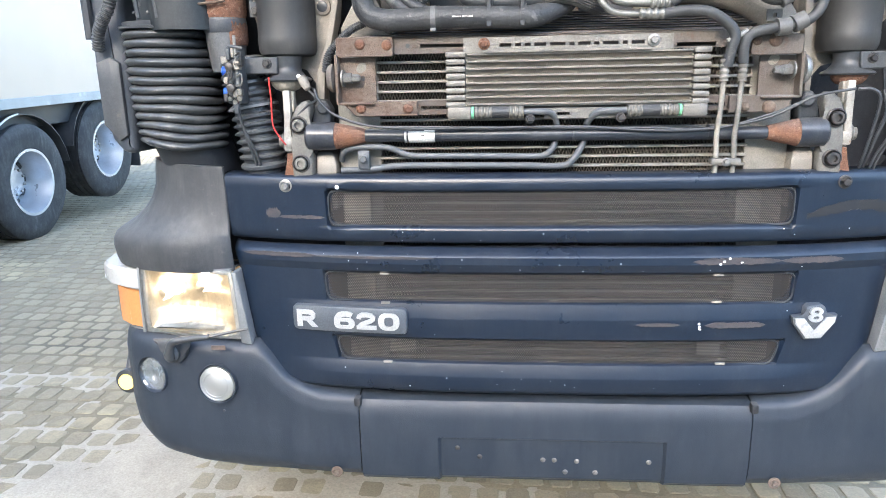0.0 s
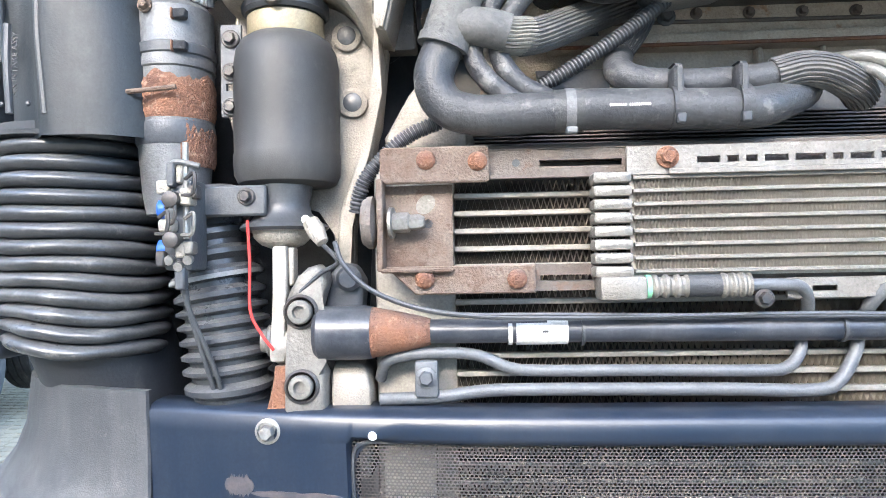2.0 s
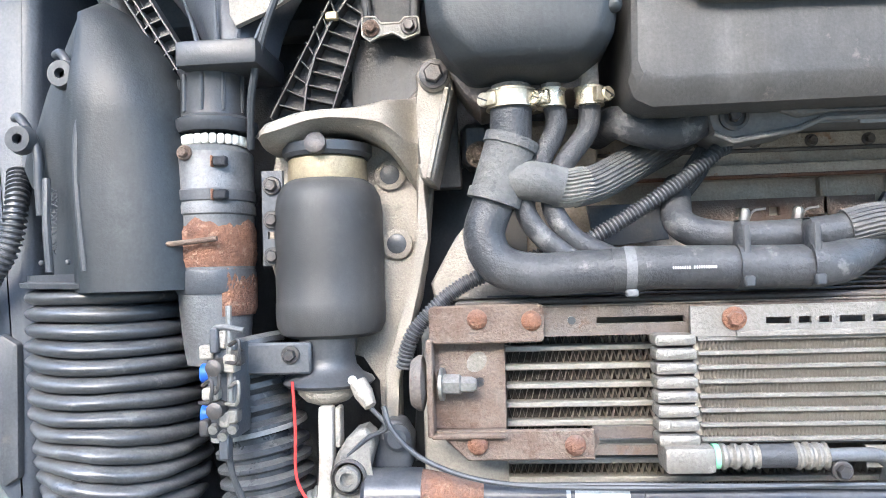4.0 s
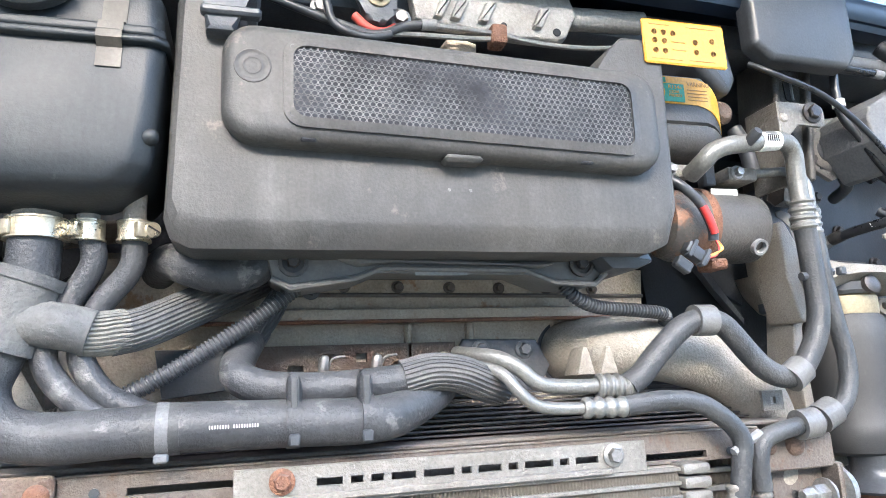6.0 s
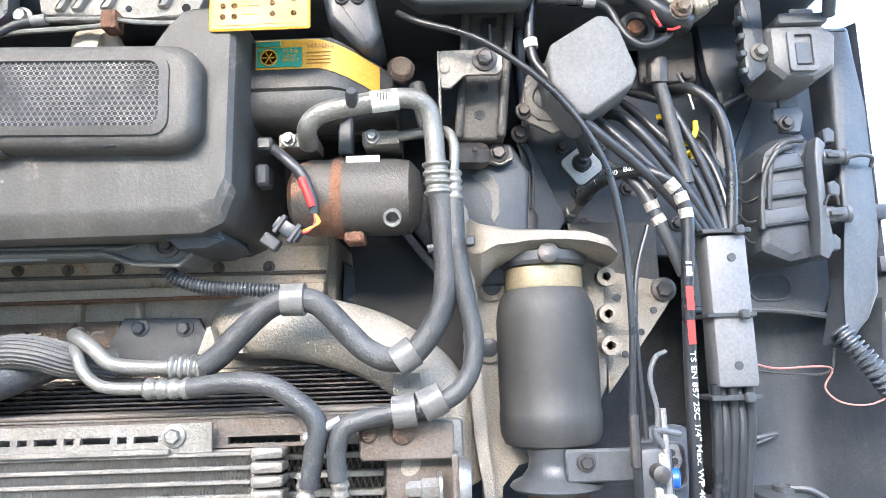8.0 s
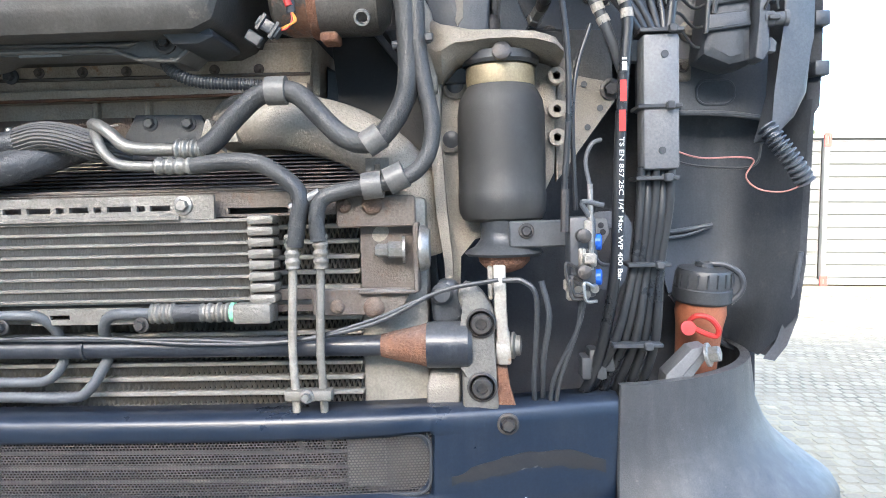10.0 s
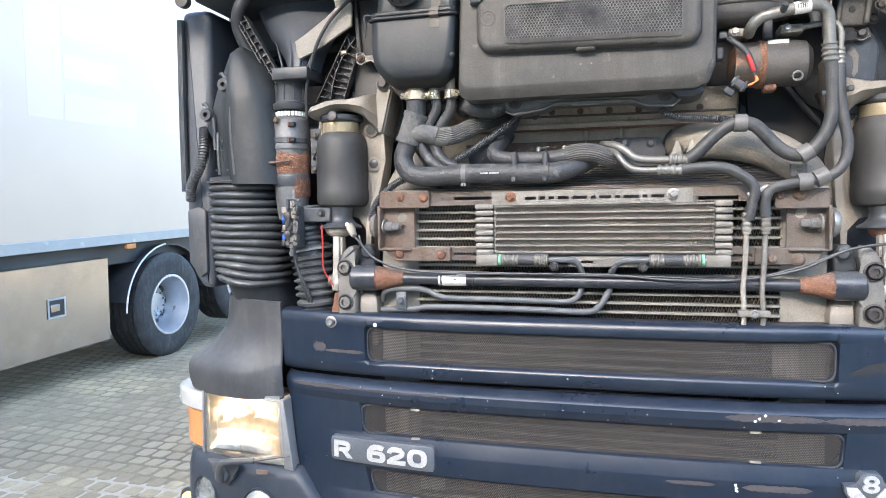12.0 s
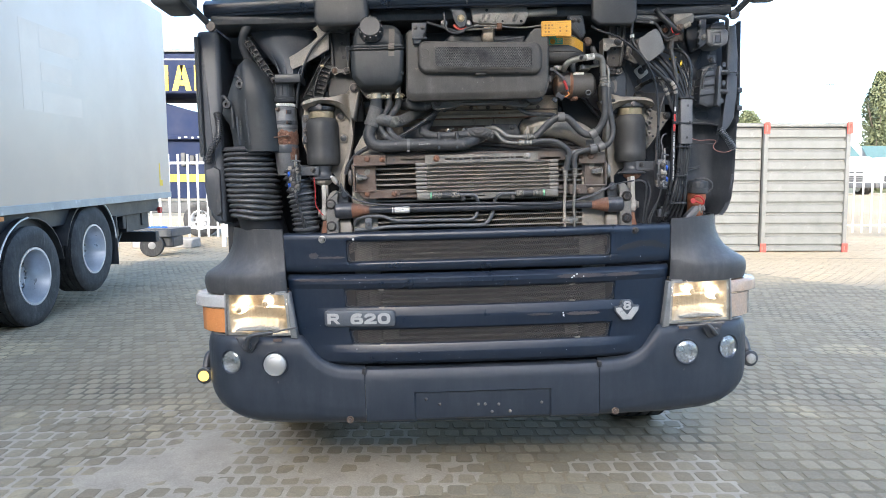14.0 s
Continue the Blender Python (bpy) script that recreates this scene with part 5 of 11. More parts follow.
def badge_character(ch, x, z, h, parent):
    """A wide heavy sans-serif character cut from plate."""
    def at(pts):
        return [(x + px * h, z + pz * h) for px, pz in pts]
    bm = nbm()
    y0, y1, w = 0.0655, 0.0695, 0.27 * h
    if ch == "R":
        prism(bm, at([(0, 0), (0.31, 0), (0.31, 1), (0, 1)]), y0, y1, 0.0006, 1)
        ribbon(bm, at([(0.3, 0.87), (0.72, 0.87), (0.9, 0.84), (0.99, 0.74), (0.99, 0.62), (0.9, 0.52), (0.72, 0.48), (0.3, 0.48)]), w, y0 + 0.0002, y1)
        prism(bm, at([(0.5, 0.42), (0.84, 0.42), (1.24, 0), (0.88, 0)]), y0 + 0.0004, y1, 0.0006, 1)
    elif ch == "0":
        ring(bm, at(rounded(0, 1.2, 0, 1, 0.42, 6)), at(rounded(0.34, 0.86, 0.22, 0.78, 0.2, 6)), y0, y1, 0.0006)
    elif ch == "6":
        ring(bm, at(rounded(0, 1.2, 0, 0.63, 0.29, 6)), at(rounded(0.34, 0.86, 0.2, 0.43, 0.1, 6)), y0, y1, 0.0006)
        ribbon(bm, at([(1.06, 0.79), (0.94, 0.86), (0.74, 0.875), (0.5, 0.865), (0.3, 0.79), (0.19, 0.66), (0.155, 0.5), (0.155, 0.32)]), w * 1.1, y0 + 0.0002, y1)
    else:
        prism(bm, at([(0.02, 0), (1.18, 0), (1.18, 0.24), (0.02, 0.24)]), y0, y1, 0.0006, 1)
        ribbon(bm, at([(0.15, 0.62), (0.19, 0.77), (0.34, 0.86), (0.62, 0.875), (0.88, 0.84), (1.0, 0.73), (0.97, 0.6), (0.8, 0.49), (0.5, 0.37), (0.27, 0.26), (0.16, 0.14)]), w, y0 + 0.0002, y1)
    return part("badge_character", bm, CHROME, parent)


def badges():
    bm = prism(nbm(), rounded(-0.681, -0.372, 0.806, 0.875, 0.014), 0.070, 0.09, 0.005)
    bmesh.ops.subdivide_edges(bm, edges=[e for e in bm.edges if abs(e.verts[0].co.x - e.verts[1].co.x) > 0.1], cuts=7)
    b = bent(part("model_badge", bm, BADGEGR, truck, "grey badge plate with raised pale characters"))
    for ch, x in (("R", -0.668), ("6", -0.566), ("2", -0.5065), ("0", -0.4475)):
        bent(badge_character(ch, x, 0.8175, 0.046, b))
    plate = [(0.582, 0.858), (0.610, 0.860), (0.614, 0.878), (0.622, 0.885), (0.656, 0.885), (0.664, 0.878), (0.668, 0.860), (0.698, 0.858), (0.695, 0.838), (0.661, 0.796), (0.617, 0.796), (0.585, 0.838)]
    v = bent(part("v_emblem", prism(nbm(), plate, 0.066, 0.09, 0.003), BADGEGR, truck, "shield-shaped emblem with pale v and figure"))
    vee = [(0.588, 0.853), (0.611, 0.853), (0.639, 0.819), (0.667, 0.853), (0.692, 0.853), (0.690, 0.839), (0.658, 0.801), (0.620, 0.801), (0.590, 0.839)]
    bent(part("v_shape", prism(nbm(), vee, 0.062, 0.066, 0.001), CHROME, v))
    bent(lettering("figure", "8", 0.038, 0.036, Matrix.Translation((0.621, 0.0625, 0.843)), CHROME, v, 0.0035, 0.02))


badges()


def film(name, pts_low, pts_high, y, material, label):
    """A thin patch with an uneven edge, lying on a bowed panel."""
    xs = np.linspace(pts_low[0][0], pts_low[-1][0], 25)
    rnd = np.random.RandomState(int(abs(pts_low[0][0]) * 1000))
    lo = [lerp_table(pts_low, x) + rnd.uniform(-0.0025, 0.0025) for x in xs]
    hi = [max(a + 0.0004, lerp_table(pts_high, x) + rnd.uniform(-0.0025, 0.0025)) for a, x in zip(lo, xs)]
    rows = [[(float(x), y + bow(x), a + (b - a) * f) for x, a, b in zip(xs, lo, hi)] for f in (0.0, 0.5, 1.0)]
    part(name, sheet(nbm(), rows, 0.0008), material, truck, label)


def wear():
    """Paint chips and dull patches on the panels."""
    # brownish reflection in the gloss, painted as a thin patch on the panel
    film("reflection_patch", [(0.60, 1.10), (0.66, 1.108), (0.72, 1.118), (0.78, 1.112), (0.835, 1.098)], [(0.60, 1.112), (0.66, 1.132), (0.71, 1.142), (0.78, 1.138), (0.835, 1.118)], 0.0870, MIRRORED, "brownish reflection painted on the panel")
    rnd = random.Random(4)
    for k in range(60):
        x = rnd.uniform(-0.72, 0.72)
        z = rnd.choice([rnd.uniform(0.65, 0.71), rnd.uniform(0.80, 0.87), rnd.uniform(0.975, 1.02), rnd.uniform(1.05, 1.08)])
        if -0.7 < x < -0.36 and 0.79 < z < 0.89:
            continue
        r = rnd.uniform(0.0006, 0.0019)
        y = 0.0765 + bow(x)
        bm = lathe(nbm(), [(r, 0), (r * 0.8, 0.0012), (0, 0.0015)], (x, y + (0.008 if z > 1.04 or 0.955 > z > 0.79 else -0.001), z), (0, -1, 0), 7)
        part("paint_chip", bm, CHIP, truck, "white paint chip")
    for x0, x1, z0, z1, y in ((-0.742, -0.70, 1.100, 1.130, 0.0872), (-0.705, -0.58, 1.101, 1.111, 0.0872), (-0.812, -0.60, 1.002, 1.016, 0.0742), (-0.62, -0.30, 1.004, 1.012, 0.0742), (0.66, 0.80, 1.114, 1.138, 0.0872),
                              (0.33, 0.545, 0.990, 1.010, 0.0742), (0.545, 0.70, 0.990, 1.008, 0.0742), (0.37, 0.52, 0.826, 0.845, 0.0768), (0.20, 0.31, 0.832, 0.843, 0.0768)):
        n = 28
        mid, half = (z0 + z1) / 2, (z1 - z0) / 2
        lo, hi = [], []
        for k in range(n + 1):
            f = k / n
            e = min(1.0, 5 * f, 5 * (1 - f)) ** 0.6
            lo.append(mid - half * e * rnd.uniform(0.55, 1.0))
            hi.append(mid + half * e * rnd.uniform(0.6, 1.0) + 0.0003)
        rows = [[(x0 + (x1 - x0) * k / n, y + bow(x0 + (x1 - x0) * k / n), a + (b - a) * g) for k, (a, b) in enumerate(zip(lo, hi))] for g in (0.0, 0.5, 1.0)]
        part("dull_patch", sheet(nbm(), rows, 0.0012), SCUFF, truck, "dull worn patch in the paint")
    for x, z in ((0.405, 1.001), (0.418, 1.008), (0.395, 0.994), (0.447, 0.998), (0.355, 0.842), (0.356, 0.834), (0.357, 0.828)):
        bm = prism(nbm(), [(x + rnd.uniform(0.002, 0.005) * math.cos(a), z + rnd.uniform(0.0015, 0.0045) * math.sin(a)) for a in [k * math.pi / 3.5 for k in range(7)]], 0.0732 + bow(x), 0.0742 + bow(x))
        part("paint_chip", bm, CHIP, truck, "white paint chip")
    bm = lathe(nbm(), [(0.0062, -0.002), (0.005, 0.002), (0, 0.0025)], (-0.543, 0.088 + bow(0.543), 1.184), (0, -1, 0), 12)
    part("paint_blob", bm, CHIP, truck, "white blob of filler")


wear()


def truck_wheel(x):
    wheel(truck, (x, 1.32, 0.5 - 0.026 * x), (1 if x > 0 else -1, 0, 0), 0.5, 0.32, 0.29, 0.1)


for x in (-0.99, 0.99):
    truck_wheel(x)


def cab_shell():
    """Cab round and behind the bay: side fairings, door sides, rear, roof, windscreen, raised flap."""
    for s in (-1, 1):
        out = [(1.21, 2.11), (1.212, 1.42), (1.19, 1.30), (1.16, 1.262), (1.12, 1.262), (1.11, 2.11)]
        if s < 0:
            part("side_fairing", prism(nbm(), [(s * x, z) for x, z in out], 0.24, 0.55, 0.02, 3), LINER, truck, "dark blue-grey inner side fairing")
        rows = [[(s * 1.208, y, z) for y in (0.5, 1.0, 2.3)] for z in (1.25, 2.2, 3.6)]
        part("cab_side", sheet(nbm(), rows, 0.04, None, (-s, 0, 0)), NAVY, truck, "dark blue cab side")
    part("cab_rear_wall", box(nbm(), -1.22, 1.22, 2.26, 2.3, 0.9, 3.6, 0.01), NAVY, truck)
    part("cab_roof", box(nbm(), -1.26, 1.26, 0.5, 2.3, 3.58, 3.66, 0.03), NAVY, truck)
    part("windscreen", sheet(nbm(), [[(x, 0.2 + y + 0.1 * (x / 1.2) ** 2, z) for x in (-1.15, -0.6, 0, 0.6, 1.15)] for z, y in ((2.215, 0), (3.0, 0.12), (3.58, 0.27))], 0.01), WINDSCREEN, truck, "green-tinted windscreen")
    part("cab_front_floor", box(nbm(), -1.15, 1.15, 0.42, 0.5, 2.0, 2.28, 0.02), SOOT, truck)
    part("bay_back_wall", box(nbm(), -1.2, 1.2, 0.52, 0.56, 0.5, 2.2, 0.0), CAVITY, truck, "dusty sheet metal behind the engine bay")
    rows = [[(x, y + 0.08 * (x / 1.15) ** 2, z) for x in [k * 0.23 for k in range(-5, 6)]] for y, z in ((0.12, 2.158), (0.095, 2.162), (0.088, 2.175), (0.092, 2.20), (0.125, 2.225), (0.2, 2.235))]
    part("windscreen_cowl", sheet(nbm(), rows, 0.02, None, (0, 0.5, -0.5)), NAVY, truck, "dark blue cowl below the windscreen")
    part("cowl_joint", box(nbm(), -0.03, -0.026, 0.084, 0.10, 2.158, 2.19, 0), BLACK, truck)
    part("hinge_beam", box(nbm(), -1.13, 1.13, 0.175, 0.42, 2.112, 2.165, 0.02, 2), SOOT, truck)
    for x0, x1 in ((-0.95, -0.15), (0.05, 0.95)):
        w = part("wiper_arm", tube(nbm(), [(x0, 0.10, 2.235), (x0 + 0.25, 0.09, 2.25), (x1, 0.12, 2.245)], 0.011, 8, 4, 0.008), BLACK, truck, "black windscreen wiper")
        part("wiper_blade", tube(nbm(), [(x0 + 0.1, 0.14, 2.24), (x1 + 0.05, 0.14, 2.255)], 0.008, 6, 1), BLACK, w)
    for s in (-1, 1):
        part("flap_strut", tube(nbm(), [(s * 1.10, 0.12, 2.09), (s * 1.2, -0.06, 2.22), (s * 1.3, -0.25, 2.38)], 0.013, 10), BLACK, truck, "black flap strut")
        part("strut_pivot", lathe(nbm(), [(0.02, 0), (0.02, 0.02), (0, 0.022)], (s * 1.10, 0.11, 2.09), (0, -1, 0), 14), BOLTDK, truck)
        m = part("mirror_shell", prism(nbm(), [(s * a, b) for a, b in rounded(1.17, 1.31, 2.15, 2.48, 0.04, 4)], -0.02, 0.16, 0.03, 3), SOOT, truck, "dark mirror shell")
        part("mirror_arm", tube(nbm(), [(s * 1.2, 0.3, 2.3), (s * 1.25, 0.15, 2.3)], 0.02, 10, 1), BLACK, m)
    rows = [[(x, y, z + 0.05 * (1 - (x / 1.12) ** 2)) for x in [k * 0.29 for k in range(-4, 5)]] for y, z in ((0.10, 2.30), (0.0, 2.37), (-0.25, 2.48), (-0.62, 2.60), (-0.68, 2.60))]
    part("front_flap", sheet(nbm(), rows, 0.04, None, (0, 0, 1)), NAVY, truck, "raised dark blue front flap above the bay")
    part("chassis", box(nbm(), -0.45, 0.45, 0.56, 5.6, 0.6, 0.9, 0.02), SOOT, truck)


cab_shell()


# ---- engine bay: cooling pack ----
def corrugated_fins(x0, x1, z0, z1, y0, pitch, material, parent, name="cooler_fin_bank"):
    """Zigzag fin strip between two cooler tubes."""
    n = int((x1 - x0) / pitch)
    vv, ff = [], []
    for k in range(n + 1):
        z = z0 if k % 2 else z1
        x = x0 + (x1 - x0) * k / n
        vv += [(x, y0, z), (x, y0 + 0.02, z)]
        if k:
            i = len(vv)
            ff.append((i - 4, i - 2, i - 1, i - 3))
    return vv, ff


def fin_bank(name, strips, pitch, material, parent, label):
    vv, ff = [], []
    for x0, x1, z0, z1, y in strips:
        a, b = corrugated_fins(x0, x1, z0, z1, y, pitch, material, parent)
        k = len(vv)
        vv += a
        ff += [tuple(i + k for i in q) for q in b]
    me = bpy.data.meshes.new(name)
    me.from_pydata(vv, [], ff)
    me.materials.append(material)
    ob = new(name, me)
    ob.parent = parent
    ob["label"], ob["kind"] = label, "stuff"
    return ob


CORE = mat("dark_cooler_core", (0.06, 0.055, 0.048), 0.8, 0, (0.1, 0.09, 0.075), 0.8, 20, bump=0.2)


def charge_cooler():
    """Wide cooler behind the beams and down behind the grille."""
    bm = nbm()
    box(bm, -0.548, -0.437, 0.185, 0.25, 0.62, 1.535, 0.008, 2)
    c = part("charge_air_cooler", bm, TUBEAL, truck, "dusty alloy charge air cooler")
    bm = nbm()
    box(bm, 0.462, 0.568, 0.185, 0.25, 0.62, 1.525, 0.008, 2)
    part("end_tank", bm, TUBEAL, c)
    zs = [1.484 - 0.0235 * k for k in range(37)]
    strips = []
    for k, z in enumerate(zs):
        part("cooler_tube", box(nbm(), -0.44, 0.465, 0.172, 0.235, z - 0.0038, z + 0.0038, 0.0015), TUBEAL, c)
        strips.append((-0.437, 0.462, z + 0.004, z + 0.0195, 0.178))
    fin_bank("cooler_fin_bank", strips, 0.0042, FINSDK, c, "dark folded fins between the tubes")
    part("cooler_back", box(nbm(), -0.437, 0.462, 0.192, 0.236, 0.62, 1.528, 0.0), CORE, c)
    for k in range(9):
        z = 1.549 + 0.006 * k
        part("radiator_slat", box(nbm(), -0.46, 0.5, 0.2 + 0.004 * k, 0.23 + 0.004 * k, z, z + 0.0022, 0.0), BOLTDK, c)
    part("radiator_top_rail", box(nbm(), -0.5, 0.53, 0.150, 0.235, 1.540, 1.546, 0.002), BEAMST, c)
    return c


charge_cooler()


def beam_bracket(s):
    """Rusty end bracket of the cooler frame with its big bolt."""
    x0, x1, xi = (-0.531, -0.392, -0.440) if s < 0 else (0.556, 0.44, 0.470)
    zt, zb = (1.543, 1.39) if s < 0 else (1.528, 1.39)
    a = min(x0, x1)
    b = max(x0, x1)
    bm = nbm()
    prism(bm, rounded(a, b, zt - 0.046, zt, 0.006, 2), 0.126, 0.134, 0.002, 1)
    o = part("frame_bracket", bm, RUST if s < 0 else BEAMST, truck, "rusty cooler frame bracket")
    bm = nbm()
    sl, sr = (x0, xi) if s < 0 else (xi, x0)
    box(bm, sl, sr, 0.150, 0.156, zb, zt - 0.046, 0.001)
    box(bm, x0 - 0.004, x0 + 0.004, 0.118, 0.156, zb - 0.004, zt - 0.04, 0.002)
    box(bm, sl, sr, 0.118, 0.156, zb - 0.006, zb, 0.002)
    part("bracket_pocket", bm, RUST if s < 0 else BEAMST, o)
    bm = nbm()
    lx = (-0.488, -0.337) if s < 0 else (0.44, 0.525)
    if s < 0:
        prism(bm, [(-0.526, 1.392), (-0.337, 1.392), (-0.337, 1.356), (-0.488, 1.356)], 0.128, 0.136, 0.002, 1)
    else:
        prism(bm, [(0.40, 1.392), (0.548, 1.392), (0.53, 1.352), (0.40, 1.352)], 0.128, 0.136, 0.002, 1)
    part("lower_bracket", bm, RUST if s < 0 else BEAMST, o)
    hx = -0.478 if s < 0 else 0.498
    bm = lathe(nbm(), [(0.013, 0.0), (0.013, 0.0025), (0, 0.0025)], (hx + 0.003, 0.152, 1.472), (0, -1, 0), 14, (1.1, 0.85))
    part("bracket_hole", bm, ALU if s < 0 else CASTIN, o, "pale hole in the bracket")
    bm = lathe(nbm(), [(0.006, 0.0), (0.006, 0.002), (0, 0.002)], (hx + 0.006, 0.152, 1.447), (0, -1, 0), 10)
    part("small_hole", bm, BLACK, o)
    bm = nbm()
    bx = -0.515 if s < 0 else 0.535
    d = 1 if s < 0 else -1
    lathe(bm, [(0.013, 0), (0.013, 0.02), (0.010, 0.022), (0.010, 0.035), (0.007, 0.04)], (bx, 0.132, 1.448), (d, -0.1, 0), 6)
    lathe(bm, [(0.02, -0.004), (0.02, 0.0)], (bx, 0.132, 1.448), (d, -0.1, 0), 18)
    part("frame_bolt", bm, STEEL, o)
    bm = nbm()
    lathe(bm, [(0.028, -0.012), (0.034, -0.004), (0.034, 0.002), (0.02, 0.006)], (bx - 0.028 * d, 0.14, 1.449), (d, 0, 0), 20)
    part("rubber_mount", bm, BEAMST if s < 0 else STEEL, o)
    for x, z in (((-0.472, 1.526), (-0.407, 1.523), (-0.476, 1.376), (-0.36, 1.374)) if s < 0 else ((0.493, 1.515), (0.452, 1.514), (0.491, 1.364), (0.437, 1.366))):
        r = 0.0105 if s < 0 else (0.013 if x > 0.48 else 0.009)
        bm = lathe(nbm(), [(r * 1.2, 0), (r * 1.15, 0.003), (r * 0.8, 0.007), (0, 0.009)], (x, 0.127, z), (0, -1, 0), 16)
        part("rivet_bolt", bm, RUSTB if s < 0 else RUST, o)


beam_bracket(-1)
beam_bracket(1)


def cooler_beams():
    slots = [(-0.328, -0.224, 1.516, 1.524)] + [(0.275, 0.365, 1.506, 1.515)]
    bm = slotted(nbm(), -0.392, 0.45, 0.140, 0.148, 1.502, 1.538, slots)
    o = part("upper_frame_beam", bm, BEAMST, truck, "brown steel frame beam with slots")
    part("beam_lip", box(nbm(), -0.395, 0.45, 0.140, 0.19, 1.536, 1.540, 0.001), BEAMST, o)
    part("beam_round_hole", lathe(nbm(), [(0.005, 0), (0.005, 0.0015), (0, 0.0015)], (-0.358, 0.1395, 1.521), (0, -1, 0), 12), BLACK, o)
    part("beam_round_hole", lathe(nbm(), [(0.005, 0), (0.005, 0.0015), (0, 0.0015)], (0.40, 0.1395, 1.512), (0, -1, 0), 12), BLACK, o)
    bm = slotted(nbm(), -0.337, 0.41, 0.142, 0.150, 1.358, 1.392, [(-0.33, -0.262, 1.370, 1.378), (0.33, 0.395, 1.368, 1.376), (-0.09, 0.0, 1.362, 1.370), (0.03, 0.16, 1.362, 1.370)])
    part("lower_frame_beam", bm, BEAMST, truck, "brown steel lower frame beam")
    x0, x1 = -0.223, 0.262
    sl, x = [], -0.138
    for w in (0.028, 0.014, 0.014, 0.028, 0.036, 0.012, 0.028, 0.012, 0.036, 0.012, 0.03):
        sl.append((x, x + w, 1.513, 1.521))
        x += w + 0.0085
    bm = slotted(nbm(), x0, x1, 0.118, 0.124, 1.500, 1.535, sl)
    p = part("cooler_mount_plate", bm, ALU, truck, "pale slotted alloy mounting plate")
    part("plate_lip", box(nbm(), x0 + 0.05, x1 - 0.05, 0.112, 0.1178, 1.499, 1.506, 0.001), ALU, p)
    for x, m in ((-0.174, RUSTB), (0.217, STEEL)):
        bm = hexbolt(nbm(), x, 0.117, 1.5205, 0.0095, h=0.008)
        part("plate_bolt", bm, m, p)
    part("cooler_mount_tab", slotted(nbm(), -0.03, 0.14, 0.128, 0.133, 1.345, 1.37, [(0.0, 0.03, 1.353, 1.36), (0.08, 0.11, 1.353, 1.36)]), ALU, p)
    return o


cooler_beams()


def oil_cooler():
    bm = box(nbm(), -0.219, 0.312, 0.1285, 0.150, 1.375, 1.5, 0.0)
    o = part("oil_cooler", bm, FINS, truck, "small alloy oil cooler with pale tubes")
    n = 8
    strips = []
    for k in range(n):
        z = 1.381 + (1.497 - 1.381) * k / (n - 1)
        part("oil_cooler_tube", box(nbm(), -0.216, 0.310, 0.1185, 0.138, z - 0.0026, z + 0.0026, 0.001), ALU, o)
        for x0, x1 in ((-0.266, -0.218), (0.310, 0.350)):
            bm = nbm()
            rows = []
            prism(bm, [(x0, z - 0.0072), (x1, z - 0.0065), (x1, z + 0.0065), (x0, z + 0.0072)], 0.112 + 0.001 * (k % 2), 0.142, 0.004, 2)
            part("end_cap", bm, ALU, o)
        if k < n - 1:
            dz = (1.497 - 1.381) / (n - 1)
            strips.append((-0.214, 0.308, z + 0.0022, z + dz - 0.0022, 0.121))
    fin_bank("oil_cooler_fin_bank", strips, 0.0022, FINS, o, "pale folded fins")
    for x0, x1 in ((-0.262, -0.205), (0.288, 0.345)):
        bm = nbm()
        box(bm, x0, x1, 0.100, 0.142, 1.346, 1.376, 0.005, 2)
        part("cooler_port", bm, ALU, o)
    for s, x0 in ((1, -0.205), (-1, 0.288)):
        bm = tube(nbm(), [(x0, 0.118, 1.362), (x0 + s * 0.006, 0.118, 1.362)], 0.0145, 16, 1)
        part("seal_ring", bm, GREENP, o, "pale green seal ring")
        bm = tube(nbm(), [(x0 + s * 0.006, 0.118, 1.362), (x0 + s * 0.05, 0.118, 1.362)], 0.0135, 16, 1, ridge=(0.014, 0.003))
        part("hose_ferrule", bm, ALU, o)
        bm = tube(nbm(), [(x0 + s * 0.05, 0.118, 1.362), (x0 + s * 0.09, 0.118, 1.362)], 0.0135, 16, 1)
        part("short_hose", bm, RUBBER, o)
        bm = tube(nbm(), [(x0 + s * 0.09, 0.118, 1.362), (x0 + s * 0.125, 0.118, 1.362)], 0.0145, 16, 1, ridge=(0.011, 0.0025))
        part("hose_ferrule", bm, ALU, o)
        bm = hexbolt(nbm(), x0 + s * 0.14, 0.112, 1.346, 0.008)
        part("clamp_bolt", bm, BOLTDK, o)
    return o


oil_cooler()


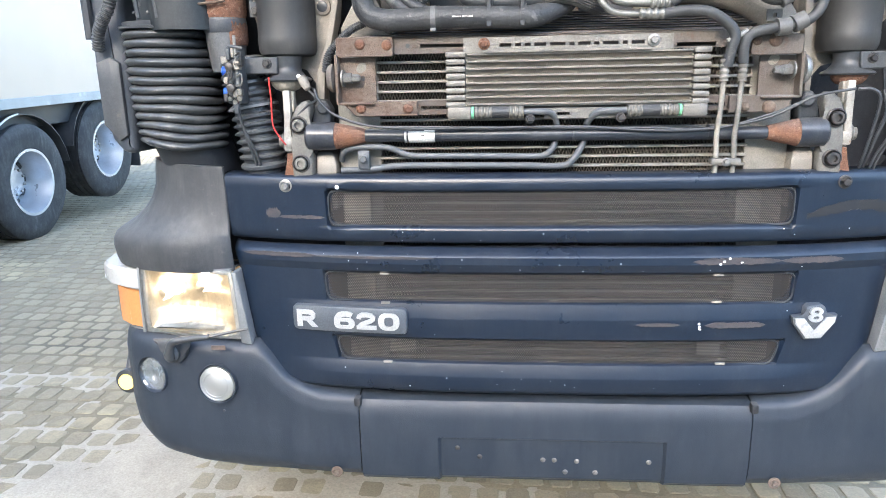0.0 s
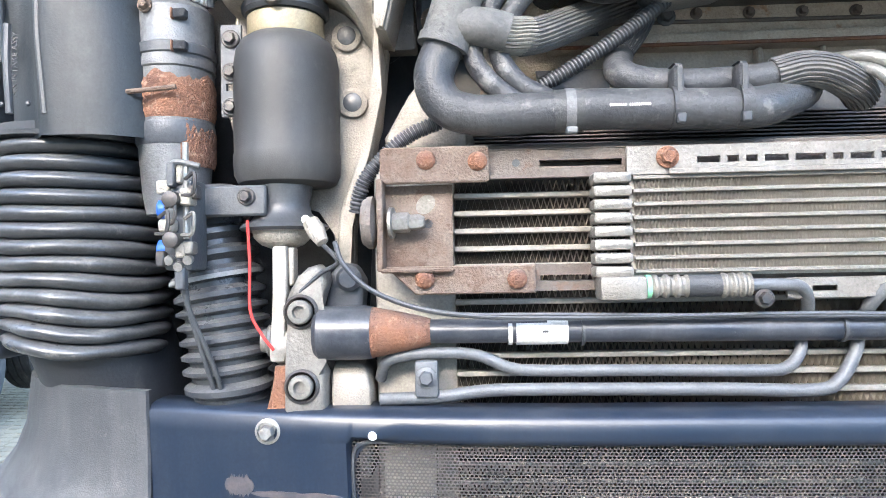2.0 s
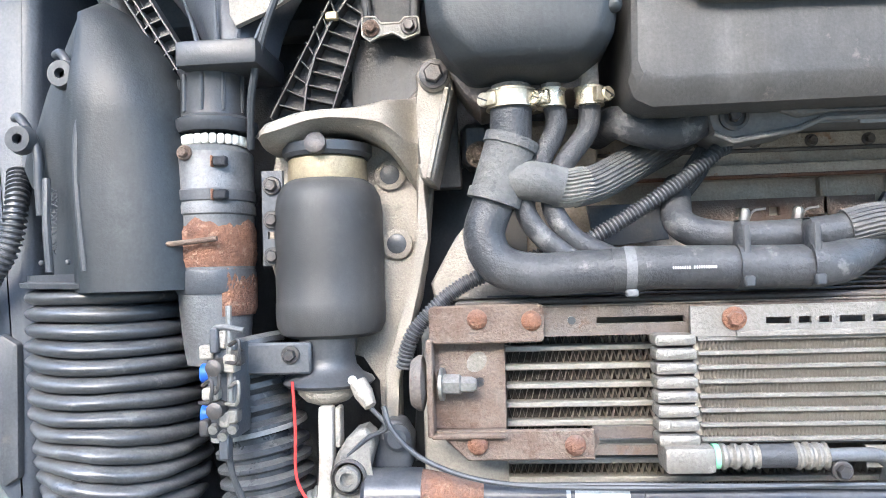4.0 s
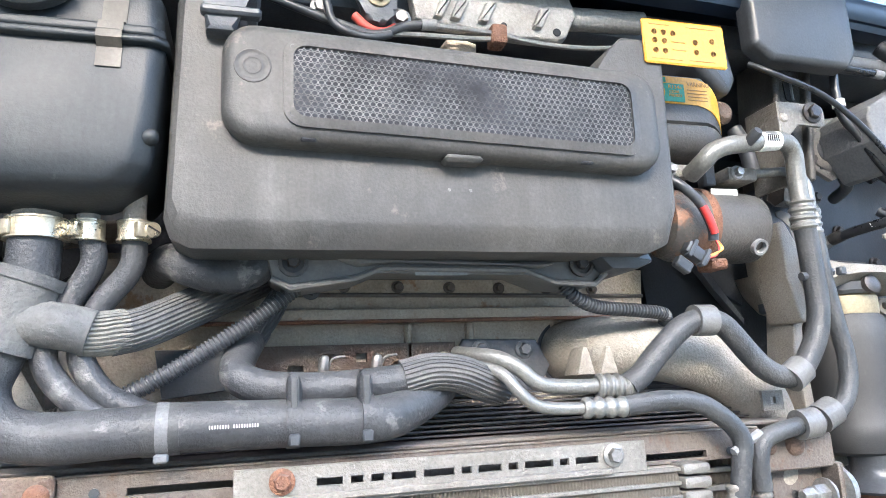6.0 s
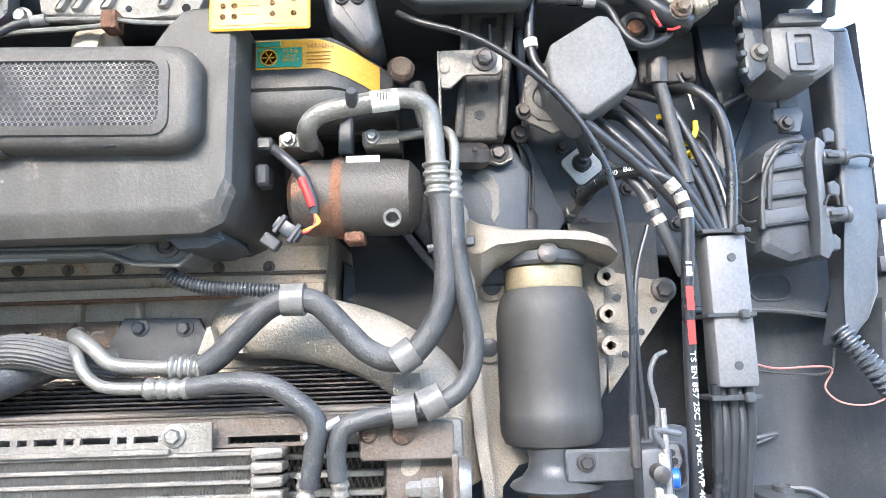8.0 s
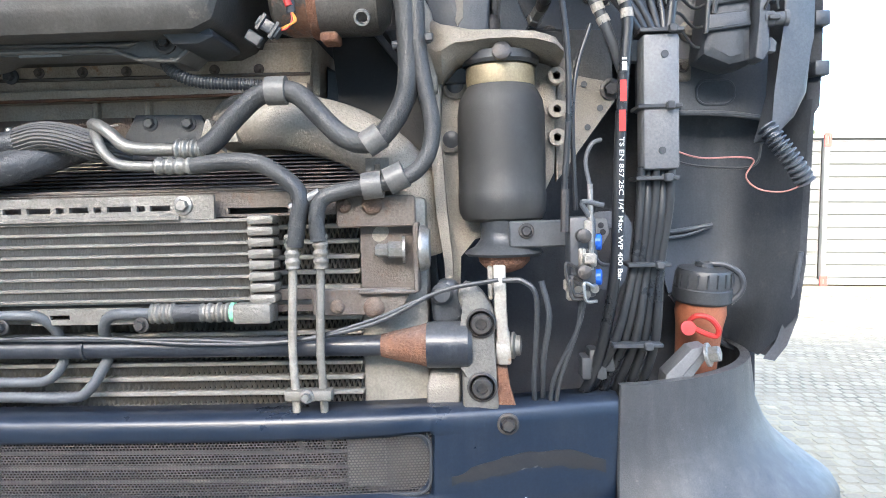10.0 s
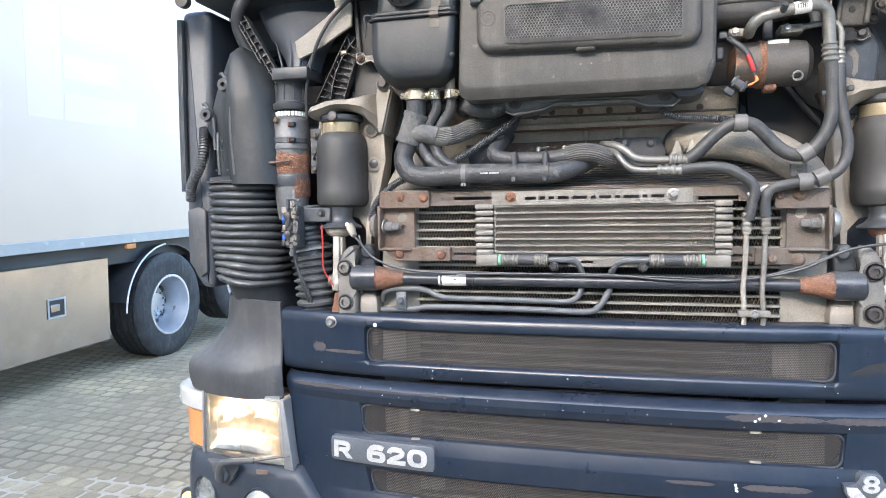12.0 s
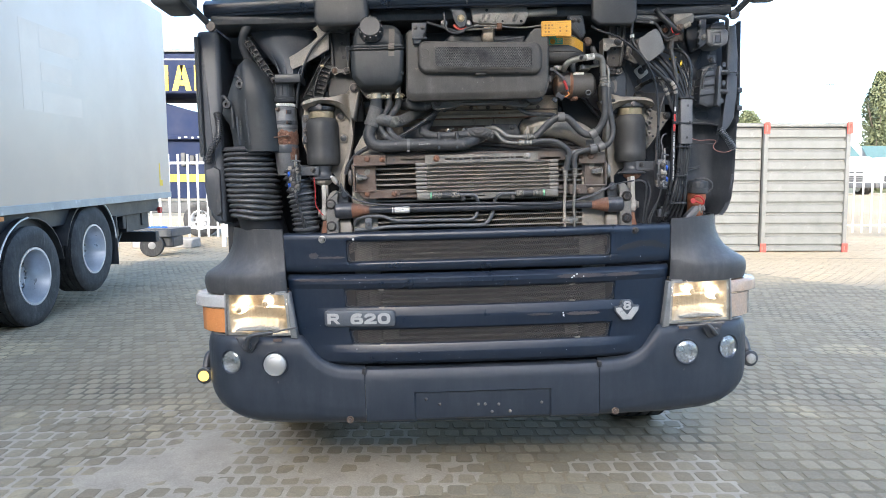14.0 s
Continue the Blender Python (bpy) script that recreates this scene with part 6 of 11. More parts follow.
def oil_pipes():
    a = [(-0.08, 0.118, 1.362), (-0.045, 0.12, 1.362), (-0.015, 0.125, 1.358), (0.0, 0.14, 1.335), (0.0, 0.16, 1.30), (-0.005, 0.155, 1.275), (-0.025, 0.15, 1.256), (-0.06, 0.15, 1.253), (-0.2, 0.15, 1.255),
         (-0.33, 0.15, 1.256), (-0.37, 0.15, 1.26), (-0.41, 0.15, 1.276), (-0.449, 0.15, 1.28), (-0.5, 0.15, 1.278), (-0.53, 0.155, 1.268), (-0.54, 0.17, 1.245)]
    part("oil_pipe", tube(nbm(), a, 0.0078, 12), PIPEGR, truck, "grey coated steel oil pipe")
    b = [(0.163, 0.118, 1.362), (0.128, 0.12, 1.362), (0.095, 0.125, 1.358), (0.075, 0.14, 1.335), (0.072, 0.16, 1.30), (0.062, 0.155, 1.272), (0.04, 0.15, 1.24), (0.01, 0.15, 1.228), (-0.1, 0.15, 1.23),
         (-0.313, 0.15, 1.232), (-0.4, 0.15, 1.231), (-0.46, 0.15, 1.224), (-0.538, 0.15, 1.221)]
    part("oil_pipe", tube(nbm(), b, 0.0085, 12), PIPEGR, truck, "grey coated steel oil pipe")
    bm = nbm()
    box(bm, -0.492, -0.462, 0.135, 0.15, 1.225, 1.272, 0.004, 2)
    c = part("pipe_clamp", bm, PIPEGR, truck)
    part("clamp_bolt", hexbolt(nbm(), -0.477, 0.135, 1.251, 0.0095), PIPEGR, c)
    for x, bowx in ((0.374, 0.0), (0.415, 0.0)):
        pts = [(x + 0.004, 0.11, 1.44 if x < 0.4 else 1.45), (x + 0.001, 0.108, 1.36), (x - 0.002, 0.112, 1.30), (x, 0.112, 1.25), (x, 0.118, 1.20), (x, 0.14, 1.15)]
        p = part("condenser_pipe", tube(nbm(), pts, 0.0062, 10), ALU if x > 0.4 else CASTIN, truck, "thin dull alloy pipe")
        part("crimp_sleeve", tube(nbm(), [(x + 0.004, 0.109, 1.475), (x + 0.004, 0.109, 1.425)], 0.0105, 14, 1, ridge=(0.012, 0.002)), ALU, p)
    bm = nbm()
    box(bm, 0.36, 0.43, 0.098, 0.122, 1.232, 1.248, 0.004, 2)
    c = part("twin_pipe_clamp", bm, ALU, truck)
    part("clamp_bolt", hexbolt(nbm(), 0.394, 0.098, 1.24, 0.007), STEEL, c)


oil_pipes()


# ---- roll bar, links and air springs ----
def roll_bar():
    y, z = 0.148, 1.306
    b = part("cab_roll_bar", tube(nbm(), [(-0.475, y, z + 0.002), (0.5, y, z - 0.003)], 0.0155, 20, 1), NAVYBAR, truck, "dark blue painted roll bar")
    for s, xa, xb, xc in ((-1, -0.471, -0.546, -0.614), (1, 0.498, 0.567, 0.628)):
        zz = z + (0.002 if s < 0 else -0.003)
        prof = [(0.017, 0), (0.022, 0.02), (0.028, 0.05), (0.033, abs(xb - xa))]
        part("rusty_cone", lathe(nbm(), prof, (xa, y, zz), (s, 0, 0), 24), RUSTB, b, "rusted cone")
        part("bar_end", lathe(nbm(), [(0.034, 0), (0.035, 0.01), (0.035, abs(xc - xb)), (0.03, abs(xc - xb) + 0.006)], (xb, y, zz), (s, 0, 0), 24), NAVYBAR, b)
    bm = tube(nbm(), [(-0.362, y, z), (-0.297, y, z)], 0.0165, 20, 1)
    part("bar_sticker", bm, WHITE, b, "white paper sticker")
    part("bar_sticker_stripe", tube(nbm(), [(-0.372, y, z), (-0.367, y, z)], 0.0165, 20, 1), WHITE, b)
    part("sticker_print", box(nbm(), -0.33, -0.322, 0.1308, 0.132, 1.306, 1.309, 0), INK, b)
    for k, r in ((0, 0.0033), (1, 0.0028)):
        pts = [(-0.588, 0.118, 1.425), (-0.575, 0.112, 1.395), (-0.535, 0.112, 1.36), (-0.452, 0.114, 1.334), (-0.301, 0.122, 1.325 + 0.004 * k), (0.042, 0.128, 1.325 - 0.003 * k), (0.21, 0.126, 1.314 + 0.006 * k),
               (0.363, 0.124, 1.316), (0.492, 0.116, 1.342 + 0.006 * k), (0.588, 0.113, 1.387), (0.674, 0.11, 1.403)]
        part("loom_cable", tube(nbm(), pts, r, 8), BLACK, b, "thin black cable tied along the bar")
    for x in (-0.28, 0.04, 0.36):
        part("cable_tie", tube(nbm(), [(x, y, z), (x + 0.004, y, z)], 0.0185, 18, 1), BLACK, b)
    return b


roll_bar()


LINKROD = mat("pale_link", (0.4, 0.384, 0.352), 0.45, 0.2, (0.24, 0.208, 0.168), 0.7, 20, (0.24, 0.112, 0.056), 0.6, 30, 0.62, bump=0.2)


def link(s):
    """Forged clevis with two recessed socket bolts, pale link rod with its eye, alloy base casting."""
    c0 = -0.6355 if s < 0 else 0.648

    def mx(x):
        return x if s < 0 else c0 - (x + 0.6355)

    def poly(pts):
        return [(mx(a), b) for a, b in pts]
    body = [(-0.660, 1.205), (-0.657, 1.262), (-0.6555, 1.30), (-0.656, 1.352), (-0.650, 1.366), (-0.638, 1.383), (-0.628, 1.393), (-0.614, 1.397), (-0.604, 1.388), (-0.602, 1.374), (-0.608, 1.356),
            (-0.613, 1.338), (-0.612, 1.270), (-0.606, 1.258), (-0.606, 1.205)]
    back = prism(nbm(), poly(body), 0.132, 0.165, 0.008, 3)
    c = part("clevis_plate", back, FORGED, truck, "grey forged clevis plate")
    for z in (1.337, 1.242):
        bm = nbm()
        lathe(bm, [(0.0225, -0.004), (0.0225, 0.002), (0.0195, 0.0045), (0.0178, 0.0025), (0.0178, -0.001)], (c0, 0.131, z), (0, -1, 0), 28)
        part("bolt_washer", bm, BOLTDK, c)
        bm = lathe(nbm(), [(0.0155, -0.002), (0.0155, 0.009), (0.0135, 0.0115), (0.0085, 0.0118), (0.008, 0.004), (0, 0.004)], (c0, 0.131, z), (0, -1, 0), 24)
        part("socket_bolt", bm, FORGED if s < 0 else BOLTDK, c)
    # link rod: a tapered pale bar with a bell seat on top and a bushed eye below
    rod = loft(nbm(), [[(mx(x0), y0, z), (mx(x1), y0, z), (mx(x1), y1, z), (mx(x0), y1, z)] for z, x0, x1, y0, y1 in
                       ((1.272, -0.680, -0.660, 0.140, 0.168), (1.30, -0.679, -0.660, 0.138, 0.166), (1.33, -0.6755, -0.657, 0.136, 0.160), (1.36, -0.674, -0.6555, 0.135, 0.156), (1.422, -0.6735, -0.655, 0.135, 0.156))], 0.0035, 2)
    part("link_rod", rod, LINKROD, c, "pale link rod")
    part("rod_flank", box(nbm(), min(mx(-0.6545), mx(-0.647)), max(mx(-0.6545), mx(-0.647)), 0.142, 0.165, 1.37, 1.42, 0.002), CASTIN, c)
    bm = lathe(nbm(), [(0.012, -0.012), (0.024, -0.011), (0.027, -0.006), (0.027, 0.006), (0.024, 0.011), (0.012, 0.012)], (mx(-0.668), 0.163, 1.294), (1, 0, 0), 26)
    part("rod_eye", bm, LINKROD, c)
    bm = lathe(nbm(), [(0.020, 0), (0.021, 0.004), (0.016, 0.007), (0.0145, 0.014), (0.0, 0.016)], (mx(-0.681), 0.158, 1.298), (s, -0.15, 0), 20)
    part("rod_eye_bolt", bm, FORGED, c)
    # base casting with rounded top, and the rusty foot below the rod
    bm = loft(nbm(), [[(mx(-0.602), y0, z), (mx(x1), y0, z), (mx(x1), 0.26, z), (mx(-0.602), 0.26, z)] for z, x1, y0 in ((1.12, -0.551, 0.150), (1.235, -0.551, 0.150), (1.255, -0.556, 0.156), (1.266, -0.566, 0.17), (1.27, -0.58, 0.19))], 0.008, 3, 15)
    part("base_casting", bm, ALLOY, c)
    part("rust_foot", prism(nbm(), poly([(-0.690, 1.195), (-0.678, 1.235), (-0.674, 1.266), (-0.658, 1.268), (-0.6585, 1.195)]), 0.142, 0.172, 0.003), RUSTB, c)
    part("clevis_fork", prism(nbm(), poly([(-0.612, 1.335), (-0.585, 1.325), (-0.563, 1.335), (-0.560, 1.375), (-0.572, 1.395), (-0.59, 1.40), (-0.605, 1.385)]), 0.165, 0.205, 0.008, 3), SOOT, c, "dark fork behind the clevis")
    part("fork_lug", lathe(nbm(), [(0.016, 0), (0.017, 0.012), (0.012, 0.018), (0, 0.019)], (mx(-0.578), 0.168, 1.378), (0, -1, 0), 16), SOOT, c)


link(-1)
link(1)


def air_spring(s):
    x = -0.670 if s < 0 else 0.686
    dz = 0.0 if s < 0 else -0.02
    y = 0.205
    r = 0.073 if s < 0 else 0.068
    prof = [(0.03, 1.503), (r - 0.016, 1.504), (r - 0.006, 1.509), (r - 0.001, 1.52), (r, 1.535), (r, 1.549), (r - 0.001, 1.551), (r - 0.0005, 1.60), (r - 0.0008, 1.67), (r - 0.004, 1.69), (r - 0.011, 1.704), (0.05, 1.713)]
    b = part("air_spring", lathe(nbm(), [(a, h + dz) for a, h in prof], (x, y, 0), (0, 0, 1), 36), BAG, truck, "black rubber cab air spring")
    part("clamp_band", lathe(nbm(), [(0.052, 1.711 + dz), (0.053, 1.714 + dz), (0.053, 1.738 + dz), (0.05, 1.741 + dz)], (x, y, 0), (0, 0, 1), 32), BRASS, b, "pale yellow metal clamp band")
    part("top_cap", lathe(nbm(), [(0.056, 1.741 + dz), (0.06, 1.746 + dz), (0.06, 1.758 + dz), (0.03, 1.766 + dz)], (x, y, 0), (0, 0, 1), 32), BLACK, b)
    part("cap_nut", lathe(nbm(), [(0.014, 0), (0.014, 0.008), (0.01, 0.01)], (x, y - 0.058, 1.752 + dz), (0, -1, 0.2), 12), BOLTDK, b)
    prof = [(0.038, 1.505), (0.037, 1.495), (0.034, 1.48), (0.036, 1.468), (0.045, 1.457), (0.057, 1.451), (0.06, 1.447), (0.056, 1.443)]
    part("rubber_cone", lathe(nbm(), [(a, h + dz * 0.5) for a, h in prof][::-1], (x, y - 0.02, 0), (0, 0, 1), 32), BLACK, b, "shiny black rubber cone")
    part("cone_seat", lathe(nbm(), [(0.04, 1.443 + dz * 0.5), (0.038, 1.434 + dz * 0.5), (0.028, 1.424 + dz * 0.5), (0.012, 1.418 + dz * 0.5)][::-1], (x, y - 0.03, 0), (0, 0, 1), 24), CASTIN if s < 0 else RUSTB, b)
    return b


air_spring(-1)
air_spring(1)


def arch_sheet(top, low, xs, front):
    """A cast arch over the air spring: bulged brow, thin raised rib, hollow underside."""
    rows = []
    for f, dy in ((0.0, 0.055), (0.0, 0.022), (0.04, 0.008), (0.12, 0.002), (0.38, 0.0), (0.46, -0.001), (0.50, -0.005), (0.55, -0.006), (0.60, -0.001), (0.68, 0.004), (0.86, 0.013), (0.97, 0.028), (1.0, 0.044), (1.0, 0.075)):
        rows.append([(x, front(x) + dy, lerp_table(top, x) * (1 - f) + lerp_table(low, x) * f) for x in xs])
    return sheet(nbm(), rows, 0.012)


def tower_arch(t):
    top = [(-0.746, 1.776), (-0.735, 1.783), (-0.693, 1.7965), (-0.66, 1.798), (-0.624, 1.798), (-0.595, 1.803), (-0.567, 1.812), (-0.545, 1.822), (-0.53, 1.83)]
    low = [(-0.746, 1.752), (-0.735, 1.751), (-0.70, 1.757), (-0.675, 1.768), (-0.65, 1.771), (-0.62, 1.766), (-0.595, 1.755), (-0.58, 1.742), (-0.567, 1.722), (-0.556, 1.70), (-0.545, 1.69), (-0.53, 1.69)]
    xs = [-0.746, -0.742] + [-0.735 + 0.0095 * k for k in range(17)] + [-0.575, -0.567, -0.560, -0.553, -0.546, -0.540, -0.534]

    def front(x):
        return 0.140 + 0.012 * max(0, (-0.735 - x) / 0.011) + 0.045 * min(1, max(0, (x + 0.585) / 0.035)) ** 1.5
    part("tower_brow", arch_sheet(top, low, xs, front), ALLOY, t, "", 45)
    arm = [(-0.540, 1.832), (-0.530, 1.843), (-0.514, 1.849), (-0.500, 1.845), (-0.494, 1.832), (-0.4925, 1.812), (-0.521, 1.697), (-0.536, 1.701), (-0.541, 1.72), (-0.535, 1.79)]
    part("tower_arm", prism(nbm(), arm, 0.140, 0.228, 0.005, 3), ALLOY, t)
    part("arm_rib", prism(nbm(), [(-0.5035, 1.815), (-0.4965, 1.813), (-0.524, 1.70), (-0.530, 1.702)], 0.133, 0.142, 0.003, 2), ALLOY, t)
    part("arm_boss", lathe(nbm(), [(0.021, -0.01), (0.021, 0.002), (0.018, 0.005), (0.013, 0.005)], (-0.516, 0.137, 1.829), (0, -1, 0), 26), ALLOY, t)


def tower_arch_right(t):
    top = [(0.556, 1.824), (0.566, 1.817), (0.578, 1.796), (0.60, 1.778), (0.64, 1.768), (0.70, 1.765), (0.738, 1.762), (0.764, 1.752), (0.776, 1.738)]
    low = [(0.556, 1.76), (0.578, 1.70), (0.592, 1.69), (0.604, 1.705), (0.62, 1.722), (0.66, 1.734), (0.70, 1.737), (0.74, 1.733), (0.776, 1.722)]
    xs = [0.556, 0.561] + [0.567 + 0.0105 * k for k in range(19)] + [0.764, 0.770, 0.774, 0.777]

    def front(x):
        return 0.140 + 0.012 * max(0, (x - 0.764) / 0.013) + 0.05 * min(1, max(0, (0.606 - x) / 0.04)) ** 1.5
    part("tower_brow", arch_sheet(top, low, xs, front), ALLOY, t, "", 45)
    part("tower_arm", prism(nbm(), [(0.552, 1.83), (0.566, 1.834), (0.584, 1.80), (0.594, 1.74), (0.590, 1.68), (0.572, 1.68), (0.557, 1.75)], 0.165, 0.23, 0.005, 3), ALLOY, t)


def tower(s):
    """Pale cast alloy tower that carries an air spring."""
    if s < 0:
        plate = [(-0.745, 1.785), (-0.58, 1.795), (-0.54, 1.85), (-0.498, 1.85), (-0.512, 1.78), (-0.53, 1.70), (-0.542, 1.59), (-0.572, 1.50), (-0.582, 1.44), (-0.585, 1.20), (-0.606, 1.20), (-0.607, 1.44), (-0.63, 1.475),
                 (-0.70, 1.49), (-0.745, 1.55), (-0.765, 1.62), (-0.76, 1.70)]
        rib = [(-0.548, 1.735), (-0.536, 1.735), (-0.535, 1.63), (-0.548, 1.55), (-0.583, 1.45), (-0.588, 1.22), (-0.600, 1.22), (-0.598, 1.46), (-0.562, 1.56), (-0.549, 1.63)]
    else:
        plate = [(0.556, 1.83), (0.575, 1.80), (0.60, 1.775), (0.765, 1.745), (0.775, 1.70), (0.77, 1.56), (0.74, 1.50), (0.72, 1.47), (0.64, 1.46), (0.615, 1.43), (0.613, 1.20), (0.594, 1.20), (0.592, 1.44), (0.59, 1.5), (0.572, 1.6), (0.585, 1.70), (0.56, 1.76)]
        rib = [(0.585, 1.735), (0.598, 1.73), (0.592, 1.63), (0.60, 1.5), (0.607, 1.42), (0.61, 1.22), (0.598, 1.22), (0.594, 1.42), (0.583, 1.5), (0.573, 1.63)]
    t = part("suspension_tower", prism(nbm(), plate, 0.228, 0.25, 0.004, 2), ALLOY, truck, "pale cast alloy suspension tower")
    if s < 0:
        tower_arch(t)
    else:
        tower_arch_right(t)
    part("tower_rib", prism(nbm(), rib, 0.19, 0.23, 0.005, 2), ALLOY, t)
    bolts = [(-0.588, 1.720), (-0.581, 1.625)] if s < 0 else [(0.616, 1.700), (0.608, 1.615)]
    for k, (x, z) in enumerate(bolts):
        bm = nbm()
        lathe(bm, [(0.021, -0.004), (0.021, 0.003), (0.017, 0.005)], (x, 0.225, z), (0, -1, 0), 24)
        part("bolt_boss", bm, ALLOY, t)
        part("plug_bolt", lathe(nbm(), [(0.0135, 0.002), (0.0135, 0.0055), (0.0118, 0.0065), (0, 0.0065)], (x, 0.225, z), (0, -1, 0), 18), BLACK, t)
    if s < 0:
        part("tower_top_bolt", hexbolt(nbm(), -0.516, 0.131, 1.829, 0.0125), BOLTDK, t)
        part("knob", lathe(nbm(), [(0.015, 0), (0.016, 0.025), (0.012, 0.034), (0, 0.036)], (-0.652, 0.26, 1.80), (0, 0, 1), 16), RUBBER, t)
    else:
        part("tower_top_bolt", hexbolt(nbm(), 0.562, 0.133, 1.82, 0.01), BOLTDK, t)
        part("knob", lathe(nbm(), [(0.015, 0), (0.016, 0.025), (0.012, 0.034), (0, 0.036)], (0.675, 0.26, 1.78), (0, 0, 1), 16), BOLTDK, t)
        for z in (1.706, 1.655, 1.612):
            part("tower_eye", lathe(nbm(), [(0.006, 0), (0.006, 0.02), (0.013, 0.02), (0.013, 0), ], (0.772, 0.22, z), (0, -1, 0), 18), ALLOY, t)
        tri = [(0.782, 1.72), (0.80, 1.715), (0.87, 1.70), (0.878, 1.685), (0.868, 1.67), (0.79, 1.565), (0.775, 1.545), (0.772, 1.66)]
        part("triangle_gusset", prism(nbm(), tri, 0.245, 0.262, 0.004, 2), ALLOY, t)
        part("gusset_bolt", hexbolt(nbm(), 0.862, 0.243, 1.689, 0.012), BOLTDK, t)
        for x, z in ((0.82, 1.698), (0.845, 1.66), (0.825, 1.63), (0.80, 1.60), (0.795, 1.68)):
            part("gusset_hole", lathe(nbm(), [(0.005, 0), (0.005, 0.002), (0, 0.002)], (x, 0.243, z), (0, -1, 0), 10), BLACK, t)
    return t


tower(-1)
tower(1)


# ---- engine bay: covers, tank, hoses ----
STRIP = mat("old_tape", (0.105, 0.092, 0.077), 0.6, 0, (0.075, 0.07, 0.064), 0.6, 20, bump=0.05)


def expansion_tank():
    """Welded two-piece tank: faceted lower half, rolled weld flange, upper half with the filler."""
    def ring8(z, xl, xr, yf, cl, cr):
        return [(xl, 0.22, z), (xl, yf + cl * 0.8, z), (xl + cl, yf, z), (xr - cr, yf, z), (xr, yf + cr * 0.8, z), (xr, 0.22, z)]
    rings = [ring8(1.806, -0.470, -0.350, 0.098, 0.03, 0.03), ring8(1.814, -0.480, -0.336, 0.066, 0.03, 0.03), ring8(1.824, -0.490, -0.322, 0.050, 0.03, 0.026), ring8(1.842, -0.504, -0.307, 0.045, 0.028, 0.02),
             ring8(1.862, -0.516, -0.304, 0.044, 0.024, 0.018), ring8(1.885, -0.518, -0.302, 0.044, 0.02, 0.014), ring8(1.972, -0.520, -0.296, 0.046, 0.019, 0.012)]
    t = part("expansion_tank", loft(nbm(), rings, 0.006, 3, 14), TANKP, truck, "dark blue-grey plastic expansion tank", 50)
    rings = [ring8(1.988, -0.510, -0.298, 0.056, 0.018, 0.012), ring8(2.03, -0.505, -0.300, 0.058, 0.018, 0.014), ring8(2.06, -0.498, -0.318, 0.066, 0.02, 0.02), ring8(2.078, -0.485, -0.34, 0.085, 0.02, 0.02)]
    part("tank_upper_half", loft(nbm(), rings, 0.006, 3, 14), TANKP, t, "", 50)
    for z0, z1, o in ((1.968, 1.9765, 0.0), (1.9775, 1.989, 0.004)):
        flange = [ring8(z0, -0.5245 + o, -0.2915 - o, 0.037 + o, 0.02, 0.012), ring8(z1, -0.5235 + o, -0.2925 - o, 0.0375 + o, 0.02, 0.012)]
        part("weld_flange", loft(nbm(), flange, 0.0035, 3, 20), TANKP, t)
    part("flange_hook", tube(nbm(), [(-0.516, 0.05, 1.984), (-0.530, 0.045, 1.984), (-0.534, 0.045, 1.974), (-0.530, 0.045, 1.958), (-0.533, 0.05, 1.93)], 0.0025, 8), BLACK, t, "bent wire hook")
    part("side_nub", lathe(nbm(), [(0.009, 0), (0.008, 0.006), (0.004, 0.01), (0, 0.011)], (-0.309, 0.055, 1.872), (0.7, -0.7, 0), 14), TANKP, t)
    rows = [[(x + (z - 1.94) * 0.04, y, z) for x in (-0.361, -0.349, -0.337)] for y, z in ((0.0435, 1.941), (0.0438, 1.962), (0.034, 1.9685), (0.034, 1.9765), (0.0385, 1.980), (0.0395, 1.989), (0.0535, 1.994), (0.0555, 2.03), (0.058, 2.055))]
    part("tank_strip", sheet(nbm(), rows, 0.0008), STRIP, t, "old sticky tape strip")
    bm = nbm()
    lathe(bm, [(0.05, 0), (0.052, 0.012), (0.047, 0.02), (0.044, 0.045), (0.04, 0.05), (0, 0.05)], (-0.43, 0.062, 2.045), (0, -1, 0.25), 28)
    cap = part("filler_cap", bm, BLACK, t, "black screw cap")
    for k in range(12):
        a = 2 * math.pi * k / 12
        ax = Vector((0, -1, 0.25)).normalized()
        u = Vector((1, 0, 0))
        w = ax.cross(u)
        c = Vector((-0.43, 0.062, 2.045)) + 0.046 * (math.cos(a) * u + math.sin(a) * w)
        part("cap_grip", tube(nbm(), [c + ax * 0.02, c + ax * 0.045], 0.004, 8, 1), BLACK, cap)
    part("tank_foot", prism(nbm(), [(-0.496, 1.828), (-0.33, 1.82), (-0.335, 1.80), (-0.44, 1.786), (-0.46, 1.782), (-0.478, 1.80)], 0.12, 0.22, 0.003), BEAMST, t, "grimy support plate under the tank")
    for x, r in ((-0.422, 0.03), (-0.374, 0.015), (-0.329, 0.015)):
        part("tank_spout", tube(nbm(), [(x, 0.122, 1.83), (x, 0.122, 1.79)], r * 0.8, 14, 1), CASTIN, t)
    return t


expansion_tank()


